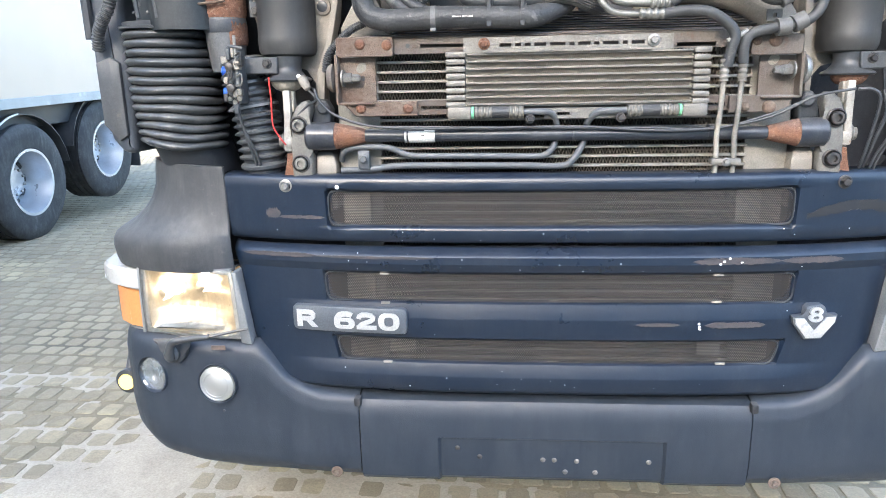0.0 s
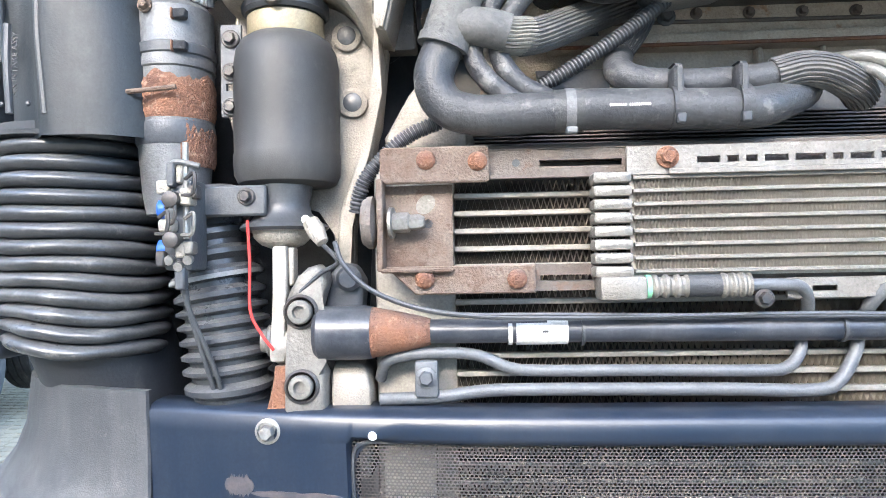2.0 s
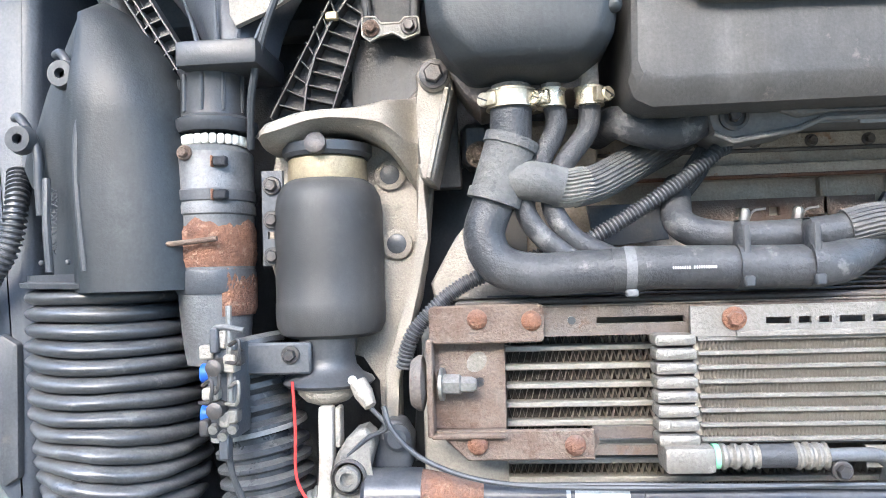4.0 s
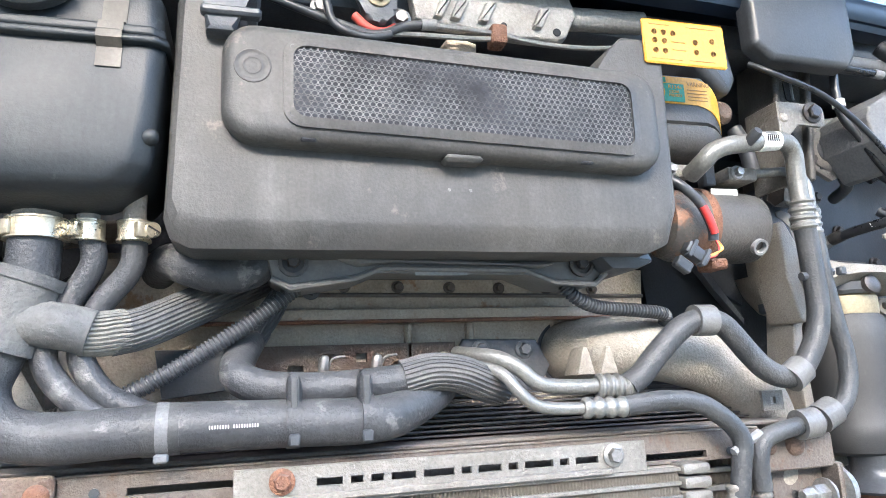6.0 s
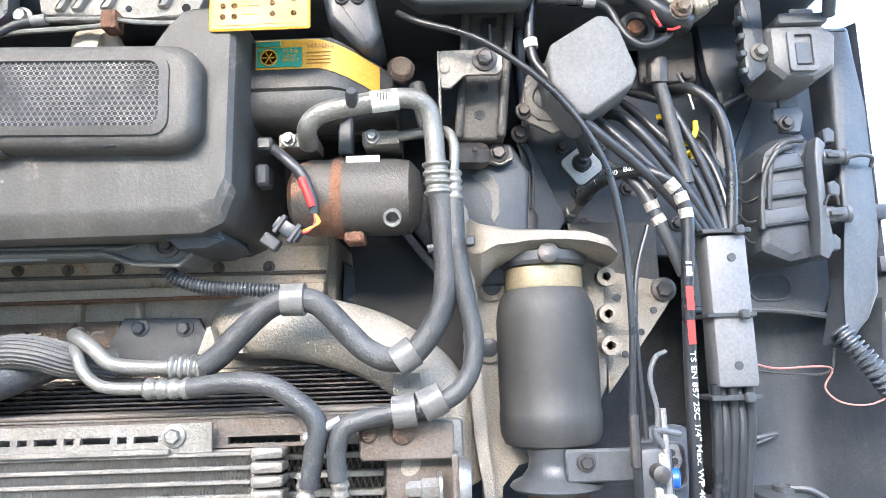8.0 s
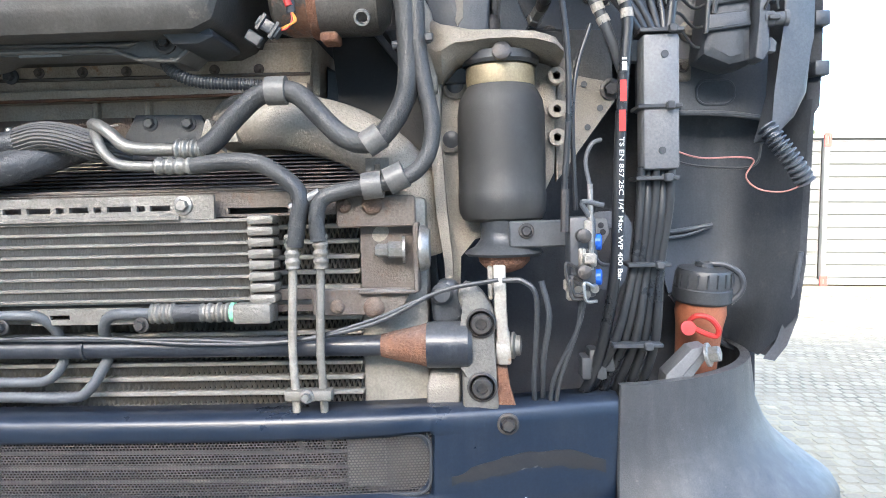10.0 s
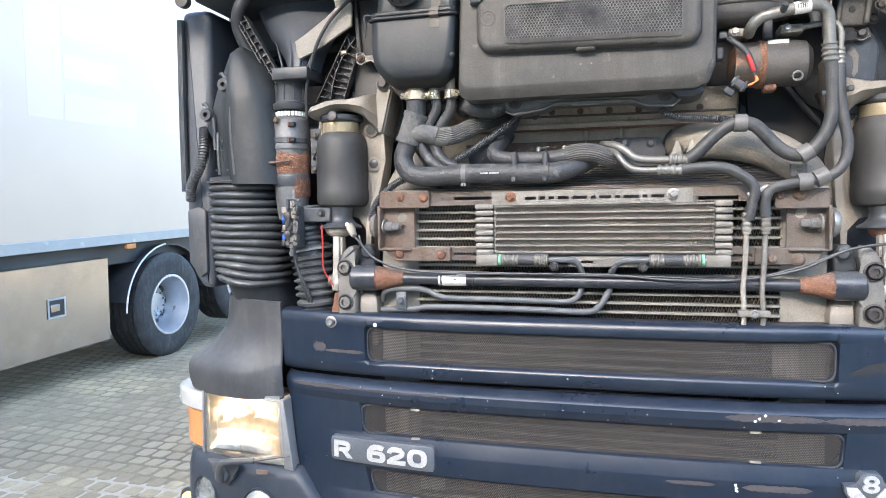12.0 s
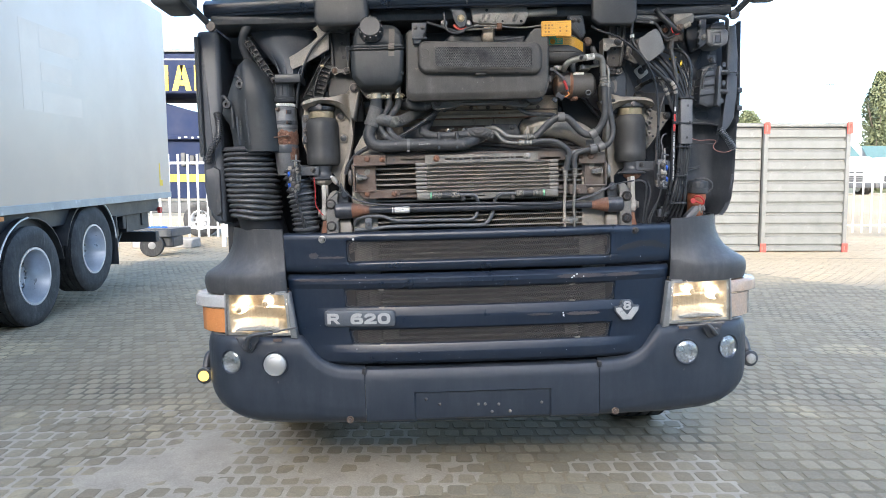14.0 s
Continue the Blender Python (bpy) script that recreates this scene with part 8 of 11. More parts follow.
    for k in range(9):
        d = 0.003 * (k - 4)
        tube(bm, [(-0.17 + d, 0.2, 1.735), (-0.19 + d * 1.3, 0.2, 1.70), (-0.205 + d * 0.9, 0.21, 1.672)], 0.0022, 6, 4)
    f = part("braided_sleeve_end", bm, BLACK, truck, "loose black braided sleeve")
    f["kind"] = "stuff"


RIBBED = mat("ribbed_sleeve_rubber", (0.05, 0.05, 0.052), 0.65, 0, (0.13, 0.125, 0.115), 0.8, 120, stretch=(0.1, 0.3, 1.0), bump=0.3)
coolant_hoses()


def ac_lines():
    def hose(name, pts, r, m, label, parent=truck, **k):
        return part(name, tube(nbm(), pts, r, 16, **k), m, parent, label)
    a = hose("ac_pipe", [(0.05, 0.2, 1.652), (0.062, 0.165, 1.648), (0.085, 0.14, 1.642), (0.108, 0.13, 1.628), (0.13, 0.128, 1.610), (0.165, 0.128, 1.604), (0.211, 0.126, 1.603)], 0.0095, ACPIPE, "alloy air-conditioning pipe")
    hose("crimp_sleeve", [(0.207, 0.126, 1.603), (0.257, 0.124, 1.601)], 0.0145, ACPIPE, "ribbed alloy crimp", a, ridge=(0.012, 0.003))
    hose("ac_hose", [(0.25, 0.122, 1.602), (0.27, 0.12, 1.616), (0.29, 0.118, 1.637), (0.326, 0.115, 1.669), (0.35, 0.113, 1.68), (0.372, 0.113, 1.681), (0.397, 0.114, 1.672), (0.431, 0.116, 1.636), (0.452, 0.116, 1.616), (0.478, 0.116, 1.604), (0.506, 0.116, 1.608),
                     (0.531, 0.115, 1.635), (0.548, 0.113, 1.67), (0.553, 0.112, 1.712), (0.551, 0.112, 1.786), (0.547, 0.11, 1.81)], 0.0152, HOSE, "dusty rubber air-conditioning hose")
    hose("crimp_sleeve", [(0.547, 0.11, 1.806), (0.545, 0.108, 1.848)], 0.0165, ACPIPE, "ribbed alloy crimp", a, ridge=(0.012, 0.003))
    t = hose("ac_pipe", [(0.545, 0.108, 1.845), (0.543, 0.106, 1.887), (0.538, 0.101, 1.915), (0.522, 0.094, 1.928), (0.491, 0.088, 1.928), (0.45, 0.086, 1.921), (0.415, 0.086, 1.915), (0.394, 0.09, 1.907), (0.383, 0.098, 1.895), (0.380, 0.125, 1.884)], 0.0128, ACPIPE, "bent alloy pipe with paper label")
    part("pipe_label", tube(nbm(), [(0.466, 0.0867, 1.9237), (0.5, 0.0896, 1.9282)], 0.0138, 18, 1), WHITE, t, "white printed label")
    for k in range(6):
        part("label_bar", box(nbm(), 0.472 + 0.0035 * k, 0.4733 + 0.0035 * k, 0.0722, 0.0732, 1.921, 1.93, 0), INK, t)
    part("valve_cap", lathe(nbm(), [(0.0075, 0), (0.0078, 0.018), (0.006, 0.022), (0, 0.022)], (0.443, 0.078, 1.919), (0.1, -0.9, 0.45), 16), BLACK, t)
    b = hose("ac_pipe", [(0.056, 0.2, 1.642), (0.066, 0.16, 1.637), (0.086, 0.13, 1.622), (0.10, 0.12, 1.602), (0.118, 0.117, 1.586), (0.14, 0.116, 1.580), (0.184, 0.115, 1.578)], 0.0075, ACPIPE, "thin alloy air-conditioning pipe")
    hose("crimp_sleeve", [(0.18, 0.115, 1.578), (0.238, 0.112, 1.577)], 0.0118, ACPIPE, "ribbed alloy crimp", b, ridge=(0.016, 0.003))
    hose("ac_hose", [(0.236, 0.112, 1.577), (0.291, 0.108, 1.582), (0.335, 0.106, 1.577), (0.366, 0.105, 1.56), (0.388, 0.105, 1.54), (0.394, 0.104, 1.52), (0.389, 0.105, 1.498), (0.382, 0.107, 1.457)], 0.0125, HOSE, "dusty rubber air-conditioning hose")
    c = hose("ac_hose", [(0.566, 0.112, 1.80), (0.568, 0.11, 1.735), (0.577, 0.11, 1.673), (0.585, 0.11, 1.626), (0.578, 0.108, 1.585), (0.556, 0.106, 1.558), (0.52, 0.105, 1.546), (0.453, 0.104, 1.535), (0.425, 0.104, 1.524), (0.416, 0.104, 1.50), (0.417, 0.106, 1.465)], 0.0118, HOSE, "thin rubber air-conditioning hose")
    hose("crimp_sleeve", [(0.567, 0.112, 1.838), (0.567, 0.111, 1.795)], 0.0098, ACPIPE, "ribbed alloy crimp", c, ridge=(0.01, 0.002))
    hose("ac_pipe", [(0.567, 0.112, 1.835), (0.569, 0.115, 1.87), (0.562, 0.122, 1.892), (0.545, 0.13, 1.898), (0.52, 0.135, 1.897), (0.475, 0.14, 1.892)], 0.0068, ACPIPE, "thin alloy pipe", c)
    for x, z, r, ax in ((0.363, 1.681, 0.0205, (1, 0, 0)), (0.5, 1.607, 0.0195, (0.8, 0, 0.5)), (0.498, 1.542, 0.0195, (1, 0, 0.1)), (0.532, 1.552, 0.0195, (0.9, 0, 0.4))):
        d = Vector(ax).normalized() * 0.014
        q = Vector((x, 0.114 if z > 1.6 else 0.106, z))
        part("foam_clip", tube(nbm(), [q - d, q + d], r, 20, 1), FLANGE, c, "dusty grey foam clip round the hose")
    for q, d in (((0.558, 0.112, 1.742), (0.03, 0, 0.004)), ((0.40, 0.104, 1.524), (0.024, 0, 0.012))):
        q, d = Vector(q), Vector(d) * 0.9
        part("cable_tie", tube(nbm(), [q - d, q + d], 0.006, 8, 1), BLACK if q.x > 0.5 else CAPGREY, c)
    part("tie_head", box(nbm(), 0.578, 0.59, 0.09, 0.1, 1.738, 1.75, 0.002), BLACK, c)


ac_lines()


RECESSDK = mat("painted_recess_shade", (0.0144, 0.0152, 0.0176), 0.6, 0, (0.0288, 0.0288, 0.0304), 0.7, 10, bump=0.1, dust=0.03)


def engine_front():
    e = part("engine_block", box(nbm(), -0.40, 0.385, 0.285, 0.5, 1.30, 1.80, 0.01), ENGINE, truck, "grimy brown-grey engine front")
    part("engine_ledge", box(nbm(), -0.30, 0.375, 0.25, 0.302, 1.700, 1.718, 0.004, 2), ENGINE, e)
    part("engine_upper_plate", prism(nbm(), [(-0.3, 1.718), (0.375, 1.718), (0.38, 1.775), (-0.3, 1.79)], 0.27, 0.3, 0.003), ENGINE, e)
    part("ledge_edge", tube(nbm(), [(-0.30, 0.2485, 1.7005), (0.375, 0.2485, 1.7005)], 0.0028, 6, 1), RUSTB, e, "rusty edge")
    part("plate_edge", tube(nbm(), [(-0.30, 0.268, 1.7405), (0.375, 0.268, 1.7345)], 0.003, 6, 1), BEAMST, e)
    for k in range(7):
        part("engine_bolt", hexbolt(nbm(), -0.16 + 0.075 * k, 0.27, 1.752 - 0.0012 * k, 0.006), BEAMST, e)
    for x in (0.0, 0.09, 0.3):
        part("engine_rib", box(nbm(), x, x + 0.01, 0.27, 0.302, 1.645, 1.70, 0.003), ENGINE, e)
    bm = slotted(nbm(), -0.2, 0.07, 0.27, 0.28, 1.635, 1.672, [(-0.115, -0.1, 1.648, 1.66), (-0.07, -0.055, 1.648, 1.66), (-0.16, -0.14, 1.638, 1.646), (-0.02, 0.01, 1.638, 1.648)])
    part("rusty_strip", bm, RUST, e)
    part("dark_plate", prism(nbm(), [(0.08, 1.675), (0.19, 1.672), (0.21, 1.635), (0.19, 1.60), (0.06, 1.60), (0.06, 1.64)], 0.262, 0.27, 0.003), SOOT, e)
    for x, z in ((0.105, 1.66), (0.17, 1.658), (-0.24, 1.72), (-0.13, 1.745)):
        part("engine_bolt", hexbolt(nbm(), x, 0.262, z, 0.009), PIPEGR, e)
    part("dark_side_plate", prism(nbm(), [(-0.32, 1.67), (-0.22, 1.67), (-0.21, 1.62), (-0.31, 1.61)], 0.25, 0.26, 0.003), SOOT, e)
    for x in (-0.118, -0.05, 0.04):
        part("brass_fitting", lathe(nbm(), [(0.007, 0), (0.007, 0.018), (0.004, 0.022), (0, 0.022)], (x, 0.235, 1.635), (0.1, -0.3, 1), 8), STEEL if x < 0 else BRASS, e)
        part("fitting_hoop", tube(nbm(), [(x + 0.006, 0.235, 1.638), (x + 0.012, 0.23, 1.652), (x + 0.028, 0.23, 1.655)], 0.0018, 6), STEEL, e)
    # intake elbow casting
    pts = [(0.247, 0.31, 1.652), (0.254, 0.268, 1.654), (0.276, 0.24, 1.655), (0.325, 0.224, 1.654), (0.39, 0.215, 1.643), (0.46, 0.215, 1.618), (0.52, 0.225, 1.572), (0.545, 0.24, 1.52), (0.55, 0.26, 1.44)]
    m = part("intake_elbow", tube(nbm(), pts, 0.045, 26, 6, 0.046), CASTIN, truck, "dusty cast alloy intake elbow")
    part("elbow_flange", tube(nbm(), [(0.247, 0.30, 1.652), (0.2485, 0.288, 1.652)], 0.0495, 26, 1), BLACK, m)
    for x in (0.215, 0.25):
        part("elbow_fin", prism(nbm(), [(x, 1.618), (x + 0.028, 1.618), (x + 0.018, 1.655), (x + 0.012, 1.655)], 0.19, 0.23, 0.002), CASTIN, m)
    part("elbow_tab", slotted(nbm(), 0.48, 0.515, 0.16, 0.165, 1.558, 1.585, [(0.493, 0.502, 1.567, 1.576)]), ALU, m)
    # dark panels beside the engine
    part("fan_shroud", prism(nbm(), [(0.39, 1.76), (0.42, 1.74), (0.50, 1.70), (0.56, 1.60), (0.58, 1.30), (0.40, 1.30), (0.385, 1.6)], 0.33, 0.36, 0.004), BLACK, truck, "black fan shroud panel")
    # flat near-black sheet: the recess's shade is put into its colour
    part("cavity_shade", prism(nbm(), [(0.402, 1.82), (0.52, 1.82), (0.59, 1.72), (0.585, 1.58), (0.42, 1.62)], 0.312, 0.33, 0.002), RECESSDK, truck, "black sheet standing in for a shaded recess beside the engine")
    part("recess_strut", prism(nbm(), [(0.47, 1.812), (0.484, 1.812), (0.53, 1.752), (0.572, 1.698), (0.57, 1.686), (0.52, 1.746)], 0.285, 0.3, 0.002), SOOT, truck, "dark diagonal strut")
    part("recess_plate", prism(nbm(), [(0.496, 1.81), (0.585, 1.81), (0.585, 1.72), (0.54, 1.745)], 0.3, 0.308, 0.002), CAVITY, truck, "dusty plate behind the drier")
    part("left_shroud", prism(nbm(), [(-0.40, 1.80), (-0.30, 1.80), (-0.30, 1.76), (-0.38, 1.60), (-0.40, 1.3), (-0.58, 1.3), (-0.56, 1.7)], 0.33, 0.36, 0.004), BLACK, truck, "black shroud panel")
    part("radiator_header", prism(nbm(), [(-0.53, 1.545), (-0.535, 1.57), (-0.50, 1.63), (-0.47, 1.665), (-0.44, 1.665), (-0.435, 1.60), (-0.40, 1.545)], 0.2, 0.25, 0.012, 2), CASTIN, truck, "dusty pale radiator header tank")
    part("bracket_bolt", hexbolt(nbm(), -0.465, 0.24, 1.745, 0.013), RUST, e)
    part("dark_block", box(nbm(), -0.49, -0.45, 0.24, 0.3, 1.73, 1.79, 0.008), SOOT, e)


engine_front()


# ---- engine bay: left side ----
def intake():
    # lofted duct: a round body with a flatter moulded flange beside it
    tab = [(1.572, -1.066, -0.838), (1.62, -1.07, -0.839), (1.66, -1.075, -0.841), (1.70, -1.084, -0.844), (1.722, -1.102, -0.846), (1.745, -1.112, -0.848), (1.765, -1.107, -0.851), (1.80, -1.09, -0.858),
           (1.845, -1.073, -0.868), (1.885, -1.058, -0.888), (1.92, -1.046, -0.912), (1.948, -1.033, -0.94), (1.967, -1.018, -0.96), (1.978, -1.002, -0.978), (1.982, -0.994, -0.986)]
    bm = nbm()
    rings = []
    for z, xl, xr in tab:
        fold = lerp_table([(1.57, -0.972), (1.73, -0.982), (1.86, -0.985), (1.98, -0.99)], z)
        top = lerp_table([(1.572, 1.0), (1.845, 1.0), (1.948, 0.75), (1.982, 0.3)], z)
        ring = []
        for k in range(56):
            a = 2 * math.pi * k / 56
            ca, sa = math.cos(a), math.sin(a)
            x = (xl + xr) / 2 + (xr - xl) / 2 * math.copysign(abs(ca) ** 0.8, ca)
            y = 0.25 + 0.125 * top * math.copysign(abs(sa) ** 0.72, sa)
            if sa < 0:
                g = min(1, max(0, (fold - x) / 0.022))
                y += 0.022 * g * g * (3 - 2 * g)
            ring.append(bm.verts.new((x, y, z)))
        rings.append(ring)
    for a, b in zip(rings, rings[1:]):
        for j in range(56):
            bm.faces.new((a[j], a[(j + 1) % 56], b[(j + 1) % 56], b[j]))
    bm.faces.new(rings[-1])
    d = part("intake_duct", bm, TANKP, truck, "black moulded air intake duct", 60)
    for x, z in ((-1.003, 1.858), (-1.062, 1.775)):
        part("duct_eye", lathe(nbm(), [(0.007, 0.0), (0.007, 0.012), (0.017, 0.012), (0.02, 0.0)], (x, 0.145, z), (0, -1, 0), 20), BLACK, d)
        part("duct_rib", tube(nbm(), [(x - 0.026, 0.165, z + 0.035), (x - 0.008, 0.152, z + 0.03), (x + 0.016, 0.148, z - 0.01), (x + 0.02, 0.147, z - 0.06), (x + 0.022, 0.148, z - 0.1)], 0.006, 10), BLACK, d)
    part("duct_rib", tube(nbm(), [(-0.955, 0.135, 1.82), (-0.975, 0.130, 1.79), (-0.978, 0.128, 1.72), (-0.968, 0.128, 1.60)], 0.005, 8), BLACK, d)
    part("duct_rib", tube(nbm(), [(-1.02, 0.13, 1.72), (-1.015, 0.122, 1.66), (-1.01, 0.12, 1.60)], 0.005, 8), BLACK, d)
    lettering("moulded_lettering", "AIR INTAKE ASSY", 0.0085, 0.085, pose(-1.003, 0.1225, 1.622, 0, -88, 0), BLACK, d, 0.0008)
    for x in (-0.985, -1.02):
        part("duct_pip", lathe(nbm(), [(0.004, 0), (0.003, 0.002), (0, 0.003)], (x, 0.119, 1.612), (0, -1, 0), 10), RUBBER, d)
    part("duct_collar", tube(nbm(), [(-1.004, 0.262, 1.597), (-1.004, 0.262, 1.583)], 0.113, 40, 1, flat=1.0), BLACK, d)
    # big bellows: round rolls with tight creases, sagging and a little crumpled below
    rolls, sub, seg = 13, 8, 56
    bm = nbm()
    rings = []
    for k in range(rolls * sub + 1):
        f = k / (rolls * sub)
        u = (f * rolls) % 1.0 if k < rolls * sub else 0.0
        r = 0.0985 + 0.019 * math.sqrt(max(0.0, 1 - (2 * u - 1) ** 2)) ** 1.3 + 0.006 * math.sin(math.pi * f) - 0.004 * f
        c = Vector((-1.004 + 0.016 * f, 0.262, 1.578 - 0.300 * f))
        ring = []
        for j in range(seg):
            a = 2 * math.pi * j / seg
            slump = 0.010 * f * -math.cos(a) + 0.0035 * f * math.sin(3 * a + 9 * f)
            dent = 1 + 0.018 * f * math.sin(7 * a + 23 * f) + 0.012 * f * math.sin(13 * a - 41 * f)
            ring.append(bm.verts.new(c + Vector((r * dent * math.cos(a), r * dent * math.sin(a), slump))))
        rings.append(ring)
    for a, b in zip(rings, rings[1:]):
        for j in range(seg):
            bm.faces.new((a[j], a[(j + 1) % seg], b[(j + 1) % seg], b[j]))
    part("intake_bellows", bm, BELLOW, truck, "worn black rubber intake bellows", 50)
    part("bellows_lip", lathe(nbm(), [(0.108, -0.004), (0.122, -0.003), (0.123, 0.003), (0.11, 0.006)], (-1.004, 0.262, 1.581), (0.03, 0.0, 1), 44), BELLOW, truck, "rolled rubber lip under the duct")
    part("lower_intake_pipe", tube(nbm(), [(-0.988, 0.27, 1.33), (-0.965, 0.30, 1.23), (-0.955, 0.32, 1.17)], 0.098, 36, 4), UNDERSIDE, truck, "smooth black intake pipe")


intake()


FLAKING = mat("flaking_rust_patch", (0.22, 0.105, 0.06), 0.9, 0, (0.12, 0.06, 0.042), 0.9, 40, (0.30, 0.19, 0.13), 0.7, 90, 0.56, bump=1.0, dust=0.15)


def filter_pipe():
    x, y = -0.833, 0.215
    p = part("grey_metal_pipe", lathe(nbm(), [(0.045, 1.765), (0.053, 1.755), (0.0535, 1.685), (0.055, 1.683), (0.055, 1.672), (0.0525, 1.670), (0.052, 1.60), (0.049, 1.545), (0.045, 1.50), (0.04, 1.47)][::-1], (x, y, 0), (0, 0, 1), 34), PIPEPAINT, truck, "grey metal pipe with a rust-eaten band")
    for name, a0, a1, z0, z1, r0 in (("rust_band", 150, 395, 1.601, 1.661, 0.0527), ("rust_patch", 300, 395, 1.535, 1.599, 0.0515)):
        rnd = np.random.RandomState(int(z0 * 1000))
        na, nz = 46, 14
        edge = np.convolve(rnd.uniform(-0.016, 0.008, na + 4), np.ones(3) / 3, "same")[:na]
        rows = []
        for i in range(nz):
            f = i / (nz - 1)
            row = []
            for j in range(na):
                a = radians(a0 + (a1 - a0) * j / (na - 1))
                side = min(1.0, min(j, na - 1 - j) / 4)
                r = r0 - 0.0007 * (1 - f) + (0.0022 + rnd.uniform(-0.0007, 0.0011)) * min(1, 6 * f, 6 * (1 - f)) * side
                row.append((x + r * math.cos(a), y + r * math.sin(a), z0 + (z1 + edge[j] - z0) * f))
            rows.append(row)
        part(name, sheet(nbm(), rows, 0.0015, None, (0, 1, 0)), FLAKING, p, "flaking rust", 60)
    part("dark_band", lathe(nbm(), [(0.051, 1.565), (0.0535, 1.57), (0.0535, 1.592), (0.0525, 1.597)], (x, y, 0), (0, 0, 1), 34), SOOT, p)
    part("lock_lever", tube(nbm(), [(x - 0.058, y - 0.05, 1.635), (x - 0.03, y - 0.065, 1.632), (x + 0.028, y - 0.062, 1.637)], 0.0036, 8), RUST, p)
    part("lever_block", box(nbm(), x - 0.072, x - 0.05, y - 0.06, y - 0.03, 1.635, 1.668, 0.004), RUST, p)
    part("pipe_strap", lathe(nbm(), [(0.0535, 1.688), (0.0556, 1.69), (0.0556, 1.703), (0.0535, 1.705)], (x, y, 0), (0, 0, 1), 34), SOOT, p, "dark clamping strap")
    for z in (1.733, 1.689):
        w = part("pipe_window", box(nbm(), x + 0.020, x + 0.038, y - 0.055, y - 0.042, z, z + 0.013, 0.002), HOLLOW, p, "slot painted dark, with a rusty edge")
        part("window_edge", box(nbm(), x + 0.0175, x + 0.0205, y - 0.056, y - 0.042, z - 0.001, z + 0.014, 0.001), RUSTB, w)
    part("rust_screw", hexbolt(nbm(), x - 0.018, y - 0.052, 1.752, 0.007), RUST, p)
    for k in range(14):
        a = radians(185 + 13 * k)
        part("gasket_tooth", box(nbm(), -0.0045, 0.0045, -0.004, 0.004, -0.007, 0.007, 0.002, 1, pose(x + 0.002 + 0.044 * math.cos(a), y + 0.044 * math.sin(a), 1.772, 0, 0, 95 + 13 * k)), WHITE, p)
    c = part("connector_duct", lathe(nbm(), [(0.052, 1.783), (0.056, 1.79), (0.056, 1.80), (0.047, 1.806), (0.045, 1.86), (0.05, 1.87)], (x + 0.004, y, 0), (0, 0, 1), 32), BLACK, truck, "black plastic duct adaptor")
    for k in range(5):
        a = radians(200 + 35 * k)
        part("duct_flute", tube(nbm(), [(x + 0.004 + 0.047 * math.cos(a), y + 0.047 * math.sin(a), 1.81), (x + 0.004 + 0.047 * math.cos(a), y + 0.047 * math.sin(a), 1.86)], 0.003, 6, 1), BLACK, c)
    part("connector_block", box(nbm(), -0.856, -0.746, 0.148, 0.27, 1.862, 1.897, 0.006, 2), BLACK, c)
    lettering("moulded_lettering", "ELECTRICAL", 0.007, 0.075, Matrix.Translation((-0.838, 0.1487, 1.881)), RUBBER, c, 0.0003)
    lettering("moulded_lettering", "CONNECTORS", 0.007, 0.075, Matrix.Translation((-0.838, 0.1487, 1.870)), RUBBER, c, 0.0003)
    rows = []
    for z, xl, xr, y in ((1.895, -0.852, -0.748, 0.185), (1.92, -0.856, -0.744, 0.19), (1.95, -0.872, -0.736, 0.198), (1.985, -0.90, -0.722, 0.21), (2.02, -0.93, -0.708, 0.226), (2.06, -0.96, -0.698, 0.246), (2.10, -0.985, -0.692, 0.262), (2.13, -0.995, -0.69, 0.27)):
        rows.append([(xl + (xr - xl) * k / 12, y + 0.055 * (abs(k - 6) / 6) ** 2.2, z) for k in range(13)])
    part("upper_funnel", sheet(nbm(), rows, 0.006), LINER, c, "wide dark moulded funnel", 60)
    for k in range(4):
        x0 = -0.838 + 0.026 * k
        part("funnel_rib", tube(nbm(), [(x0, 0.184, 1.90), (x0 + (x0 + 0.80) * 0.35, 0.19, 1.94), (x0 + (x0 + 0.80) * 0.9, 0.205, 1.985)], 0.0042, 6, 2, 0.001), LINER, c)
    b = part("small_bellows", tube(nbm(), [(-0.80, 0.22, 1.50), (-0.782, 0.215, 1.42), (-0.768, 0.212, 1.34), (-0.758, 0.212, 1.25), (-0.755, 0.22, 1.17)], 0.057, 30, 6, ridge=(0.0225, 0.011)), BELLOW, truck, "small black rubber bellows")
    part("bellows_tie", tube(nbm(), [(-0.776, 0.213, 1.385), (-0.775, 0.213, 1.379)], 0.0645, 30, 1), CAPGREY, b)


PIPEPAINT = mat("worn_grey_pipe", (0.15, 0.155, 0.16), 0.48, 0.25, (0.07, 0.07, 0.072), 0.8, 12, (0.24, 0.12, 0.06), 0.5, 26, 0.66, bump=0.3)
filter_pipe()


